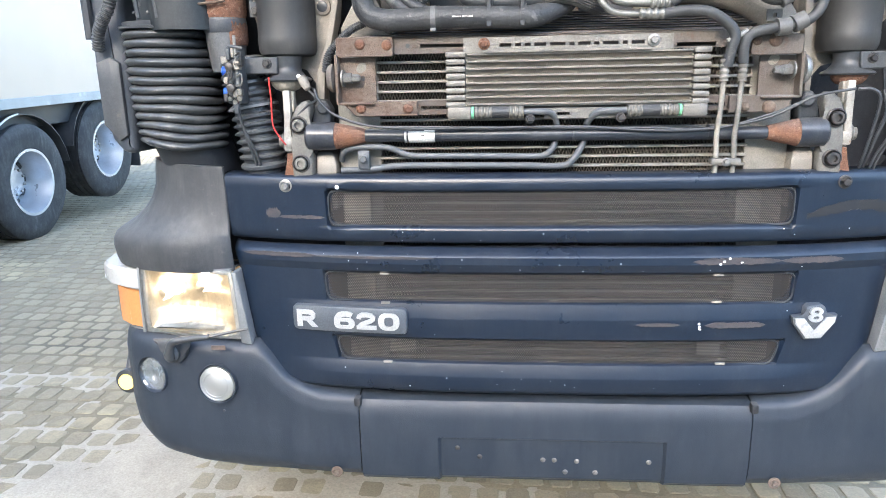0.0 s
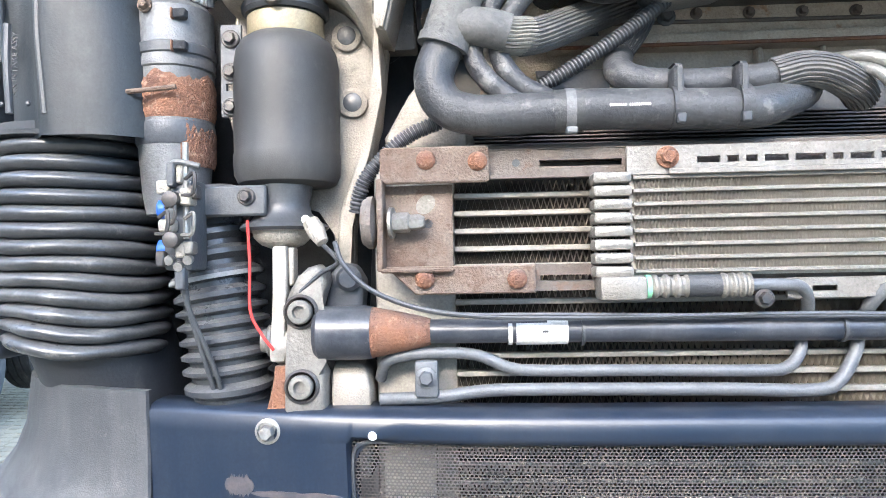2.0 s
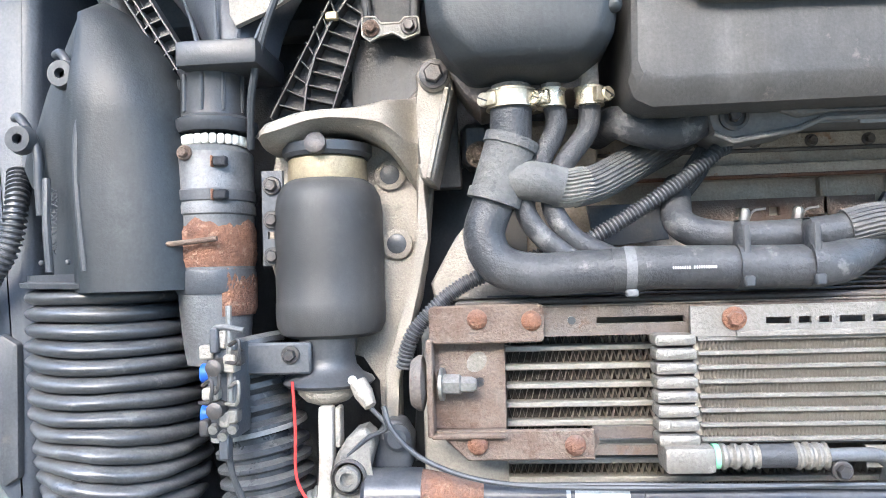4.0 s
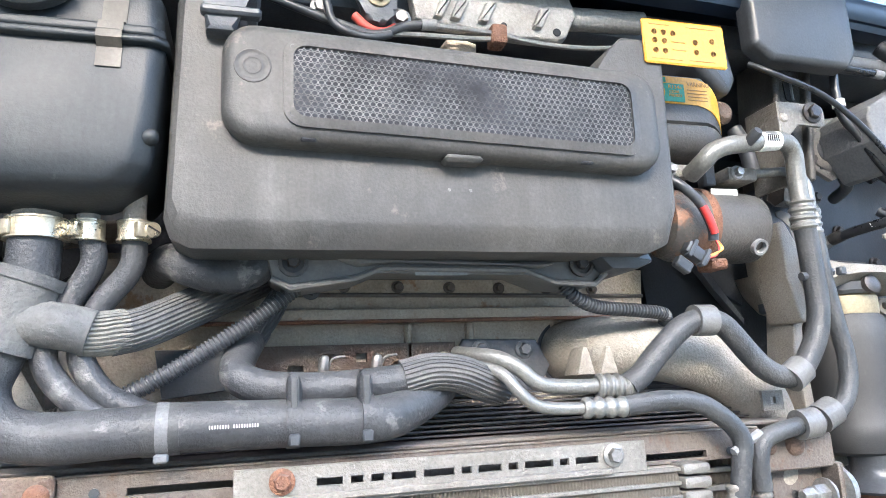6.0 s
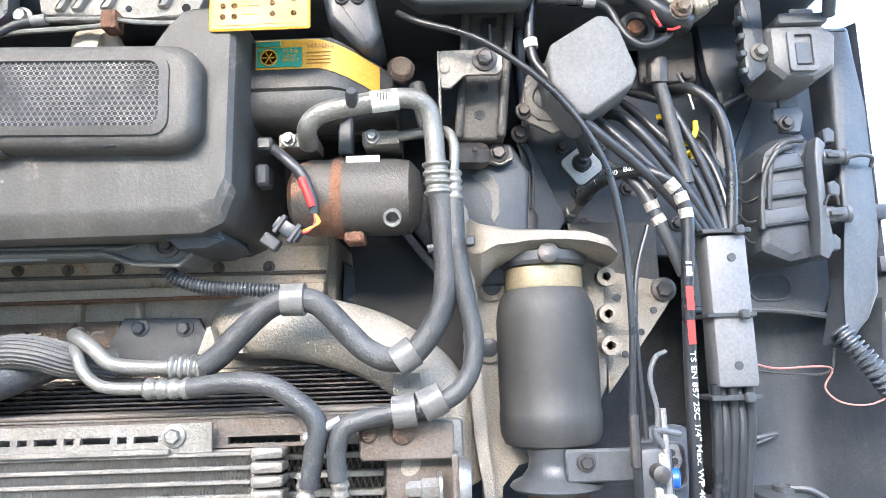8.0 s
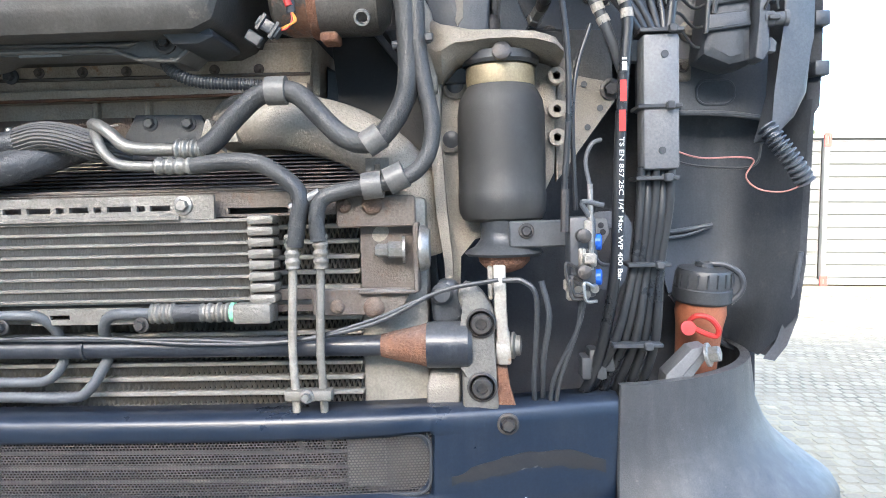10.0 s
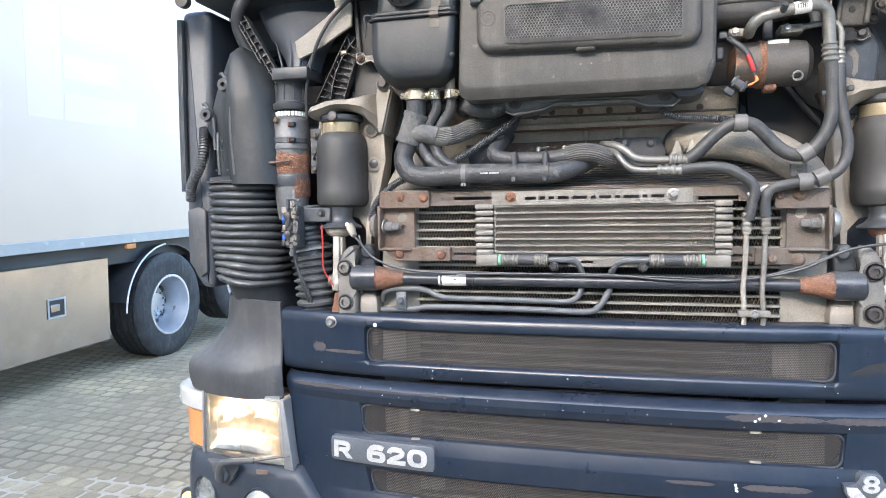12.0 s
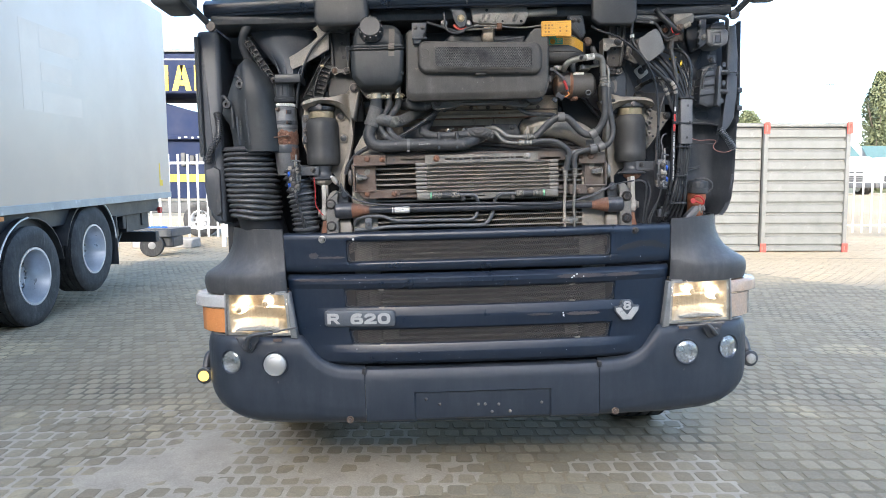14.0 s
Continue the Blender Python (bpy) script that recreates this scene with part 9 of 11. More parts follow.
def levelling_valve(x, z, s):
    """Air valve block with blue push-in caps on a dark bracket."""
    v = part("levelling_valve", box(nbm(), x - 0.018, x + 0.02, 0.10, 0.15, z - 0.06, z + 0.055, 0.006, 2), SOOT, truck, "small dark air valve with blue push-in caps")
    for k, dz in enumerate((0.018, -0.032)):
        part("blue_cap", lathe(nbm(), [(0.011, 0), (0.012, 0.012), (0.009, 0.014), (0, 0.014)], (x + s * 0.016, 0.115, z + dz), (s, -0.2, 0), 14), BLUEP, v, "bright blue cap")
        part("valve_port", lathe(nbm(), [(0.010, 0), (0.010, 0.02), (0.006, 0.022)], (x, 0.1, z + dz + 0.01), (0, -1, 0), 12), BOLTDK, v)
    part("valve_rod", tube(nbm(), [(x + 0.012, 0.1, z + 0.1), (x + 0.012, 0.1, z - 0.02)], 0.004, 8, 1), STEEL, v)
    part("valve_arm", tube(nbm(), [(x - s * -0.01, 0.1, z + 0.055), (x + 0.0, 0.095, z + 0.075), (x + 0.03, 0.1, z + 0.07)], 0.0038, 8), PIPEGR, v)
    part("valve_bracket", box(nbm(), min(x, x - s * 0.1), max(x, x - s * 0.1), 0.14, 0.15, z + 0.01, z + 0.05, 0.003), SOOT, v)
    part("bracket_bolt", hexbolt(nbm(), x - s * 0.075, 0.139, z + 0.035, 0.008), BOLTDK, v)
    for k in range(3):
        part("valve_screw", lathe(nbm(), [(0.006, 0), (0.006, 0.008), (0, 0.009)], (x - 0.008 + 0.012 * k, 0.1, z - 0.045 - 0.008 * (k % 2)), (0, -1, -0.3), 10), STEEL, v)
    rnd = random.Random(int(abs(x) * 1000))
    for k in range(9):
        dx, dz, m = rnd.uniform(-0.026, 0.024), rnd.uniform(-0.07, 0.07), rnd.choice((SOOT, BLACK, FORGED, BOLTDK, CASTIN))
        hw, hh = rnd.uniform(0.004, 0.010), rnd.uniform(0.006, 0.016)
        part("valve_lug", box(nbm(), x + dx - hw, x + dx + hw, 0.088 + rnd.uniform(0, 0.008), 0.11, z + dz - hh, z + dz + hh, 0.002, 1, ), m, v)
    for k in range(4):
        dx, dz = rnd.uniform(-0.022, 0.02), rnd.uniform(-0.05, 0.06)
        part("valve_hook", tube(nbm(), [(x + dx, 0.09, z + dz), (x + dx - s * 0.014, 0.084, z + dz + 0.006), (x + dx - s * 0.012, 0.084, z + dz - 0.018), (x + dx + s * 0.004, 0.09, z + dz - 0.02)], 0.0024, 6), rnd.choice((FORGED, STEEL, BOLTDK)), v)
    part("beige_block", box(nbm(), x + s * 0.008 - 0.01, x + s * 0.008 + 0.01, 0.085, 0.11, z - 0.012, z + 0.004, 0.003), CASTIN, v)
    for k in range(2):
        part("air_line", tube(nbm(), [(x + 0.005 * k, 0.11, z - 0.06), (x - s * 0.006, 0.12, z - 0.11), (x - s * 0.03 - 0.01 * k, 0.15, z - 0.2), (x - s * 0.03, 0.2, z - 0.3)], 0.0035, 8), BLACK, v)


levelling_valve(-0.782, 1.452, -1)
levelling_valve(0.792, 1.436, 1)


LEFTUP = mat("dusty_charcoal_steel", (0.026, 0.027, 0.029), 0.55, 0, (0.052, 0.049, 0.045), 0.8, 8, (0.11, 0.10, 0.09), 0.35, 20, 0.62, stretch=(5, 5, 0.7), bump=0.2, dust=0.2)


def fan_support():
    """Fan-shaped ribbed plastic support: floor, two edge walls, a curved middle wall, slanting cross ribs."""
    low, high = ((-0.748, 1.803), (-0.645, 1.990)), ((-0.664, 1.803), (-0.610, 1.957))
    mid = [(-0.702, 1.803), (-0.697, 1.845), (-0.684, 1.885), (-0.664, 1.925), (-0.640, 1.958), (-0.624, 1.975)]
    sup = part("ribbed_support", prism(nbm(), [low[0], low[1], (-0.625, 1.985), high[1], high[0]], 0.226, 0.234, 0.001, 1), LEFTUP, truck, "black fan-shaped ribbed plastic support")
    for pts in (list(low), list(high), mid):
        part("support_rail", ribbon(nbm(), pts, 0.003, 0.204, 0.228), LEFTUP, sup)
    for k in range(9):
        f = (k + 0.4) / 9
        z = 1.803 + 0.165 * f
        a = (low[0][0] + (low[1][0] - low[0][0]) * f, low[0][1] + (low[1][1] - low[0][1]) * f + 0.012)
        c = (lerp_table([(q[1], q[0]) for q in mid], z), z)
        b = (high[0][0] + (high[1][0] - high[0][0]) * f, high[0][1] + (high[1][1] - high[0][1]) * f - 0.010)
        part("support_rib", ribbon(nbm(), [a, c], 0.0024, 0.208, 0.228), LEFTUP, sup)
        part("support_rib", ribbon(nbm(), [c, b], 0.0024, 0.208, 0.228), LEFTUP, sup)


def left_corner():
    part("red_wire", tube(nbm(), [(-0.703, 0.13, 1.455), (-0.70, 0.128, 1.40), (-0.70, 0.128, 1.34), (-0.685, 0.125, 1.31), (-0.668, 0.12, 1.29)], 0.0022, 6), REDP, truck, "thin red wire")
    s = part("height_sensor", lathe(nbm(), [(0.011, 0.0), (0.012, 0.016), (0.008, 0.034), (0.004, 0.036)], (-0.622, 0.135, 1.452), (0.5, -0.3, -0.8), 14), CASTIN, truck, "beige sensor plug on a black lead")
    part("sensor_lead", tube(nbm(), [(-0.607, 0.128, 1.424), (-0.585, 0.12, 1.40), (-0.61, 0.13, 1.385), (-0.64, 0.135, 1.36)], 0.003, 6), BLACK, s)
    part("sensor_tip", lathe(nbm(), [(0.006, 0), (0.004, 0.004), (0, 0.004)], (-0.628, 0.132, 1.455), (0, -1, 0.5), 10), WHITE, s)
    b = part("bracket_plate", slotted(nbm(), -0.752, -0.724, 0.175, 0.181, 1.60, 1.725, [(-0.745, -0.731, 1.635, 1.645)]), SOOT, truck, "dark bracket plate with bolts")
    for z in (1.705, 1.66, 1.612):
        part("bracket_bolt", hexbolt(nbm(), -0.738, 0.174, z, 0.0085), BOLTDK, b)
    # bowl-shaped dark liner and ribbed supports behind the felt piece
    part("felt_piece", prism(nbm(), [(-0.797, 1.973), (-0.79, 1.952), (-0.793, 1.94), (-0.784, 1.921), (-0.74, 1.94), (-0.68, 1.972), (-0.624, 2.003), (-0.621, 2.06), (-0.64, 2.10), (-0.668, 2.105), (-0.692, 2.088), (-0.672, 2.076), (-0.667, 2.055), (-0.70, 2.03), (-0.755, 1.995)], 0.178, 0.186, 0.002, 1), FOAM, truck, "torn beige felt strip")
    for a, b2, w in (((-0.985, 2.06), (-0.872, 1.872), 0.03),):
        A, B = Vector((a[0], 0.22, a[1])), Vector((b2[0], 0.21, b2[1]))
        d = (B - A).normalized()
        n = Vector((d.z, 0, -d.x))
        turn = math.degrees(math.atan2(-d.z, d.x))
        L = (B - A).length
        mid = A.lerp(B, 0.5)
        rib = part("ribbed_support", box(nbm(), -L / 2, L / 2, 0.002, 0.006, -w * 0.5, w * 0.5, 0.001, 1, pose(mid.x, 0.222, mid.z, 0, turn, 0)), BLACK, truck, "black ribbed plastic support")
        for o in (-0.5, 0.14, 0.5):
            q = mid + n * w * o
            part("support_rail", box(nbm(), -L / 2, L / 2, -0.016, 0.004, -0.0016, 0.0016, 0.0006, 1, pose(q.x, 0.222, q.z, 0, turn, 0)), BLACK, rib)
        k = 9
        for i in range(k):
            q = A.lerp(B, (i + 0.5) / k)
            for o0, o1, lean in ((-0.5, 0.14, 14), (0.14, 0.5, -16)):
                m = q + n * w * (o0 + o1) / 2
                part("support_rib", box(nbm(), -0.0013, 0.0013, -0.014, 0.004, -w * (o1 - o0) / 2, w * (o1 - o0) / 2, 0.0005, 1, pose(m.x, 0.222, m.z, 0, turn + lean, 0)), BLACK, rib)
        part("support_web", prism(nbm(), [((A + n * w * 0.5).x, (A + n * w * 0.5).z), ((B + n * w * 0.5).x, (B + n * w * 0.5).z), ((B - n * w * 0.5).x, (B - n * w * 0.5).z), ((A - n * w * 0.5).x, (A - n * w * 0.5).z)], 0.228, 0.236), SOOT, rib)
    fan_support()
    part("support_clip", box(nbm(), -0.668, -0.650, 0.2, 0.21, 1.932, 1.944, 0.002, 1), BRASS, truck, "small metal clip")
    # upright frame rail beside the tank
    r = part("left_rail", prism(nbm(), [(-0.622, 2.14), (-0.606, 1.912), (-0.545, 1.912), (-0.530, 2.14)], 0.208, 0.26, 0.006, 3), LEFTUP, truck, "dark pressed steel upright with holes")
    for xa, xb in ((-0.632, -0.614), (-0.538, -0.553)):
        part("rail_flange", prism(nbm(), [(xa, 2.14), (xb, 1.914), (xb + 0.013, 1.914), (xa + 0.013, 2.14)], 0.195, 0.211, 0.005, 3), LEFTUP, r)
    for x, z in ((-0.570, 2.032), (-0.566, 1.973)):
        # solid disc, its near-black colour painting the hole's shade
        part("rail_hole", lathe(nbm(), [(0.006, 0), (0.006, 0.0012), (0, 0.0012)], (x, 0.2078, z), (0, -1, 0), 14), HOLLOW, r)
        part("hole_rim", lathe(nbm(), [(0.006, 0.0005), (0.0074, 0.0015), (0.0084, 0.0)], (x, 0.2078, z), (0, -1, 0), 16), LEFTUP, r)
    foot = fillet([(-0.616, 1.930), (-0.598, 1.930), (-0.590, 1.920), (-0.565, 1.920), (-0.558, 1.927), (-0.540, 1.927), (-0.538, 1.905), (-0.560, 1.898), (-0.575, 1.908), (-0.592, 1.904), (-0.605, 1.897), (-0.616, 1.905)], 0.003, 2)
    part("rail_foot", prism(nbm(), foot, 0.196, 0.205, 0.002, 1), FORGED, r)
    part("foot_edge", tube(nbm(), [(x, 0.195, z) for x, z in foot + foot[:1]], 0.0013, 6, 1), FOAM, r)
    for x, m in ((-0.604, RUST), (-0.552, BOLTDK)):
        part("rail_bolt", hexbolt(nbm(), x, 0.195, 1.914, 0.008), m, r)
    part("lower_panel_web", prism(nbm(), [(-0.640, 1.914), (-0.500, 1.914), (-0.490, 1.70), (-0.640, 1.70)], 0.232, 0.26, 0.004, 2), LEFTUP, r, "dusty dark web below the upright")
    part("flap_cable", tube(nbm(), [(-0.53, 0.19, 2.12), (-0.60, 0.17, 2.085), (-0.67, 0.165, 2.03), (-0.715, 0.165, 1.97), (-0.745, 0.17, 1.90), (-0.765, 0.18, 1.83), (-0.775, 0.2, 1.76)], 0.0052, 8), BLACK, truck, "black bowden cable")
    part("inner_cable", tube(nbm(), [(-0.945, 0.27, 1.86), (-0.975, 0.25, 1.95), (-1.002, 0.225, 2.03), (-0.995, 0.21, 2.08), (-0.965, 0.21, 2.13)], 0.018, 14), BLACK, truck, "black breather hose")
    # side fairing details
    part("fairing_hose", tube(nbm(), [(-1.135, 0.235, 1.75), (-1.12, 0.21, 1.70), (-1.125, 0.20, 1.64), (-1.15, 0.2, 1.60), (-1.17, 0.21, 1.57), (-1.18, 0.22, 1.53)], 0.014, 12, 6, ridge=(0.008, 0.004)), BELLOW, truck, "short corrugated drain hose")
    part("fairing_panel", prism(nbm(), [(-1.20, 1.50), (-1.16, 1.515), (-1.135, 1.50), (-1.135, 1.31), (-1.16, 1.295), (-1.198, 1.34)], 0.228, 0.24, 0.006, 2), SOOT, truck, "raised panel on the side fairing")
    part("fairing_strip", tube(nbm(), [(-1.205, 0.232, 2.08), (-1.207, 0.232, 1.8), (-1.205, 0.232, 1.56)], 0.012, 8), BLACK, truck, "black edge seal")


left_corner()


UPRIGHT = mat("grimy_upright_paint", (0.06952, 0.06347, 0.05561), 0.55, 0.1, (0.04232, 0.03929, 0.03627), 0.85, 10, (0.1088, 0.07859, 0.05441), 0.4, 30, 0.63, bump=0.35, dust=0.25)


# ---- engine bay: right side ----
FADEDRED = mat("faded_red_wire", (0.35, 0.16, 0.14), 0.6, bump=0)
CABLE = mat("black_cable_sheath", (0.012, 0.0135, 0.017), 0.34, 0, (0.022, 0.0235, 0.026), 0.7, 18, (0.06, 0.058, 0.054), 0.3, 40, 0.63, bump=0.08, dust=0.08)
CAPDUCT = mat("duct_grey", (0.12, 0.125, 0.135), 0.5, 0, (0.17, 0.17, 0.175), 0.6, 14, bump=0.15)
AMBERW = mat("orange_brown_neck", (0.30, 0.11, 0.055), 0.5, 0, (0.3, 0.1, 0.05), 0.6, 20, bump=0.2)
PLATEGR = mat("dusty_brown_grey_plate", (0.15, 0.142, 0.13), 0.6, 0.1, (0.105, 0.098, 0.09), 0.8, 12, (0.2, 0.185, 0.165), 0.4, 40, 0.6, bump=0.25, dust=0.2)
DKLINER = mat("dark_blue_grey_liner", (0.030, 0.037, 0.049), 0.45, 0, (0.05, 0.056, 0.066), 0.8, 6, (0.09, 0.09, 0.088), 0.35, 26, 0.62, bump=0.12, dust=0.15)


def right_upright():
    """Pressed steel upright with holes and a slot, its torn foot, the painted post below and the bare bracket."""
    r = part("right_rail", prism(nbm(), [(0.594, 2.14), (0.572, 1.898), (0.640, 1.898), (0.668, 2.14)], 0.176, 0.25, 0.006, 3), UPRIGHT, truck, "grimy pressed steel upright with holes")
    for xa, xb, w in ((0.592, 0.570, 0.012), (0.655, 0.628, 0.013)):
        part("rail_flange", prism(nbm(), [(xa, 2.14), (xb, 1.899), (xb + w, 1.899), (xa + w, 2.14)], 0.164, 0.179, 0.005, 3), UPRIGHT, r)
    # slot and holes are solid pieces with their shade painted near-black
    part("rail_slot", prism(nbm(), fillet([(0.616, 2.077), (0.637, 2.077), (0.637, 2.064), (0.629, 2.062), (0.628, 2.032), (0.614, 2.036), (0.612, 2.062)], 0.004, 3), 0.174, 0.1772), HOLLOW, r, "slotted opening painted dark")
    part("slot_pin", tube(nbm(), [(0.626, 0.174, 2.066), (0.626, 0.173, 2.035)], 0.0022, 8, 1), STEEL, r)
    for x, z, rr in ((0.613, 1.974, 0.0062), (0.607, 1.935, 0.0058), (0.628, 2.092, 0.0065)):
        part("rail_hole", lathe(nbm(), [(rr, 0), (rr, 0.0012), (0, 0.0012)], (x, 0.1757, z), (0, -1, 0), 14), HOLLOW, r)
        part("hole_rim", lathe(nbm(), [(rr, 0.0005), (rr + 0.0012, 0.0014), (rr + 0.0022, 0.0)], (x, 0.1757, z), (0, -1, 0), 16), UPRIGHT, r)
    part("painted_post", prism(nbm(), [(0.574, 1.904), (0.572, 1.70), (0.664, 1.70), (0.676, 1.86), (0.652, 1.904)], 0.212, 0.25, 0.006, 3), DKLINER, r, "dark blue painted post with peeling paint")
    part("peeled_paint", prism(nbm(), [(0.594, 1.858), (0.604, 1.863), (0.622, 1.857), (0.632, 1.838), (0.631, 1.80), (0.622, 1.788), (0.618, 1.797), (0.622, 1.812), (0.619, 1.834), (0.606, 1.848), (0.596, 1.851)], 0.2105, 0.2135, 0.0006, 1), PLATEGR, r, "grey patch of peeling paint")
    part("rail_foot", prism(nbm(), fillet([(0.604, 1.893), (0.65, 1.897), (0.654, 1.878), (0.636, 1.868), (0.612, 1.872)], 0.005, 3), 0.198, 0.206, 0.002, 2), PLATEGR, r)
    part("foot_edge", tube(nbm(), [(0.606, 0.197, 1.886), (0.618, 0.196, 1.889), (0.622, 0.196, 1.876), (0.634, 0.197, 1.869), (0.651, 0.198, 1.877)], 0.0014, 6), FOAM, r)
    part("rail_bolt", hexbolt(nbm(), 0.632, 0.197, 1.885, 0.010), BOLTDK, r)
    part("rail_knob", lathe(nbm(), [(0.017, 0.01), (0.0185, 0.012), (0.0185, -0.022), (0.015, -0.03)], (0.586, 0.185, 1.879), (-1, -0.15, 0), 6), BOLTDK, r, "dark hexagonal pipe union")
    part("knob_core", lathe(nbm(), [(0.004, 0), (0.004, 0.002), (0, 0.002)], (0.598, 0.1665, 1.882), (0, -1, 0.1), 10), HOLLOW, r)
    part("inner_post", prism(nbm(), [(0.668, 2.10), (0.684, 2.10), (0.686, 1.93), (0.672, 1.925)], 0.255, 0.30, 0.004, 2), DKLINER, r)
    part("post_bolt", hexbolt(nbm(), 0.668, 0.238, 1.925, 0.009), BOLTDK, r)
    bm = prism(nbm(), fillet([(0.554, 2.010), (0.631, 2.009), (0.637, 2.001), (0.637, 1.981), (0.631, 1.974), (0.586, 1.975), (0.568, 1.957), (0.554, 1.957)], 0.005, 3), 0.131, 0.136, 0.001, 1)
    box(bm, 0.5505, 0.5545, 0.131, 0.20, 1.877, 2.010, 0.0012)
    b = part("pale_bracket", bm, ALU, truck, "bright bare metal bracket")
    part("bracket_bolt", hexbolt(nbm(), 0.614, 0.130, 1.995, 0.0115), BOLTDK, b)
    part("bracket_pip", lathe(nbm(), [(0.008, 0), (0.006, 0.003), (0, 0.003)], (0.560, 0.131, 1.984), (0, -1, 0), 12), CASTIN, b)


def right_cap():
    """Painted side plate, the grey cap on its flange plate, gasket and hose union."""
    side = part("side_plate", prism(nbm(), [(0.690, 2.08), (0.692, 1.91), (0.742, 1.808), (0.80, 1.800), (0.80, 1.75), (0.99, 1.75), (0.99, 2.08)], 0.335, 0.355, 0.004), DKLINER, truck, "dark painted side plate")
    part("folded_strip", prism(nbm(), [(0.666, 1.925), (0.680, 1.945), (0.694, 1.912), (0.740, 1.808), (0.70, 1.74), (0.676, 1.78), (0.684, 1.88)], 0.30, 0.335, 0.005, 2), LINER, side, "folded blue-grey strip")
    part("strip_lip", tube(nbm(), [(0.672, 0.297, 1.935), (0.69, 0.296, 1.895), (0.689, 0.296, 1.83), (0.686, 0.296, 1.78)], 0.003, 8), SOOT, side)
    part("lower_plate", prism(nbm(), [(0.742, 1.806), (0.88, 1.80), (0.88, 1.70), (0.76, 1.70)], 0.315, 0.334, 0.003), UPRIGHT, side, "grimy lower plate")
    cap = [(0.693, 1.985), (0.699, 2.002), (0.762, 2.04), (0.776, 2.038), (0.789, 2.022), (0.809, 1.962), (0.802, 1.943), (0.742, 1.903), (0.73, 1.906), (0.698, 1.948)]
    part("brake_valve_cover", prism(nbm(), cap, 0.105, 0.2, 0.0055, 3), BRAKECAP, truck, "grey plastic cap")
    f = part("flange_plate", prism(nbm(), fillet([(0.69, 2.017), (0.677, 1.999), (0.665, 1.948), (0.676, 1.932), (0.711, 1.913), (0.732, 1.922), (0.78, 1.96), (0.76, 2.03)], 0.006, 3), 0.203, 0.211, 0.002, 2), PLATEGR, truck, "dusty brown-grey flange plate behind the cap")
    part("flange_boss", lathe(nbm(), [(0.034, -0.004), (0.034, 0.003), (0.030, 0.006), (0.022, 0.006), (0.020, 0.001), (0, 0.001)], (0.706, 0.203, 1.965), (0, -1, 0), 28), PLATEGR, f)
    part("boss_core", lathe(nbm(), [(0.018, 0), (0.018, 0.003), (0.01, 0.006), (0, 0.006)], (0.706, 0.203, 1.965), (0, -1, 0), 22), SOOT, f)
    part("flange_bolt", hexbolt(nbm(), 0.671, 0.202, 1.947, 0.0085), BOLTDK, f)
    part("flange_hole", lathe(nbm(), [(0.0045, 0), (0.0045, 0.001), (0, 0.001)], (0.693, 0.2025, 1.936), (0, -1, 0), 10), HOLLOW, f)
    part("valve_stem", tube(nbm(), [(0.742, 0.21, 1.925), (0.752, 0.215, 1.908), (0.768, 0.26, 1.90)], 0.010, 10), BLACK, f)
    part("valve_nipple", lathe(nbm(), [(0.008, 0), (0.009, 0.012), (0.006, 0.018), (0, 0.018)], (0.772, 0.19, 1.913), (0.8, -0.3, 0.5), 10), BOLTDK, f)
    # square gasket with rounded corners and a dark plunger in its hole
    outer = [(0.775 + 0.80 * a - 0.60 * b2, 1.900 + 0.60 * a + 0.80 * b2) for a, b2 in rounded(-0.026, 0.026, -0.026, 0.026, 0.010, 4)]
    inner = [(0.775 + 0.016 * math.cos(a), 1.903 + 0.0165 * math.sin(a)) for a in [math.atan2(z - 1.900, x - 0.775) for x, z in outer]]
    w = part("ring_plate", ring(nbm(), outer, inner, 0.326, 0.333, 0.001), WHITE, truck, "white gasket plate round a black plunger")
    part("plunger", lathe(nbm(), [(0.016, -0.008), (0.0155, 0.004), (0.012, 0.010), (0.007, 0.011), (0.006, 0.02), (0, 0.021)], (0.774, 0.327, 1.903), (0, -1, 0.1), 18), BLACK, w)
    for x, z in ((0.746, 1.932), (0.806, 1.925), (0.768, 1.858), (0.846, 1.860), (0.777, 1.803), (0.845, 1.79), (0.92, 1.80)):
        part("plate_bolt", hexbolt(nbm(), x, 0.334, z, 0.0085), BOLTDK, side)
    u = part("hose_union", lathe(nbm(), [(0.010, -0.004), (0.0125, 0.0), (0.0125, 0.013), (0.010, 0.015), (0.011, 0.017), (0.011, 0.04), (0.009, 0.044)], (0.748, 0.31, 1.818), (0.20, -0.94, 0.22), 6), STEEL, truck, "zinc hose union on the side plate")
    part("crimp_sleeve", lathe(nbm(), [(0.0095, 0), (0.0105, 0.002), (0.0105, 0.022), (0.0092, 0.025)], (0.757, 0.268, 1.828), (0.20, -0.94, 0.22), 14), BOLTDK, u)
    t = part("triangle_clip", prism(nbm(), [(0.842, 1.858), (0.856, 1.828), (0.858, 1.815), (0.843, 1.812), (0.822, 1.824), (0.822, 1.83), (0.837, 1.834)], 0.222, 0.226, 0.001, 1), FOAM, truck, "pale bent metal clip")
    part("clip_bolt", hexbolt(nbm(), 0.848, 0.221, 1.822, 0.006), BOLTDK, t)


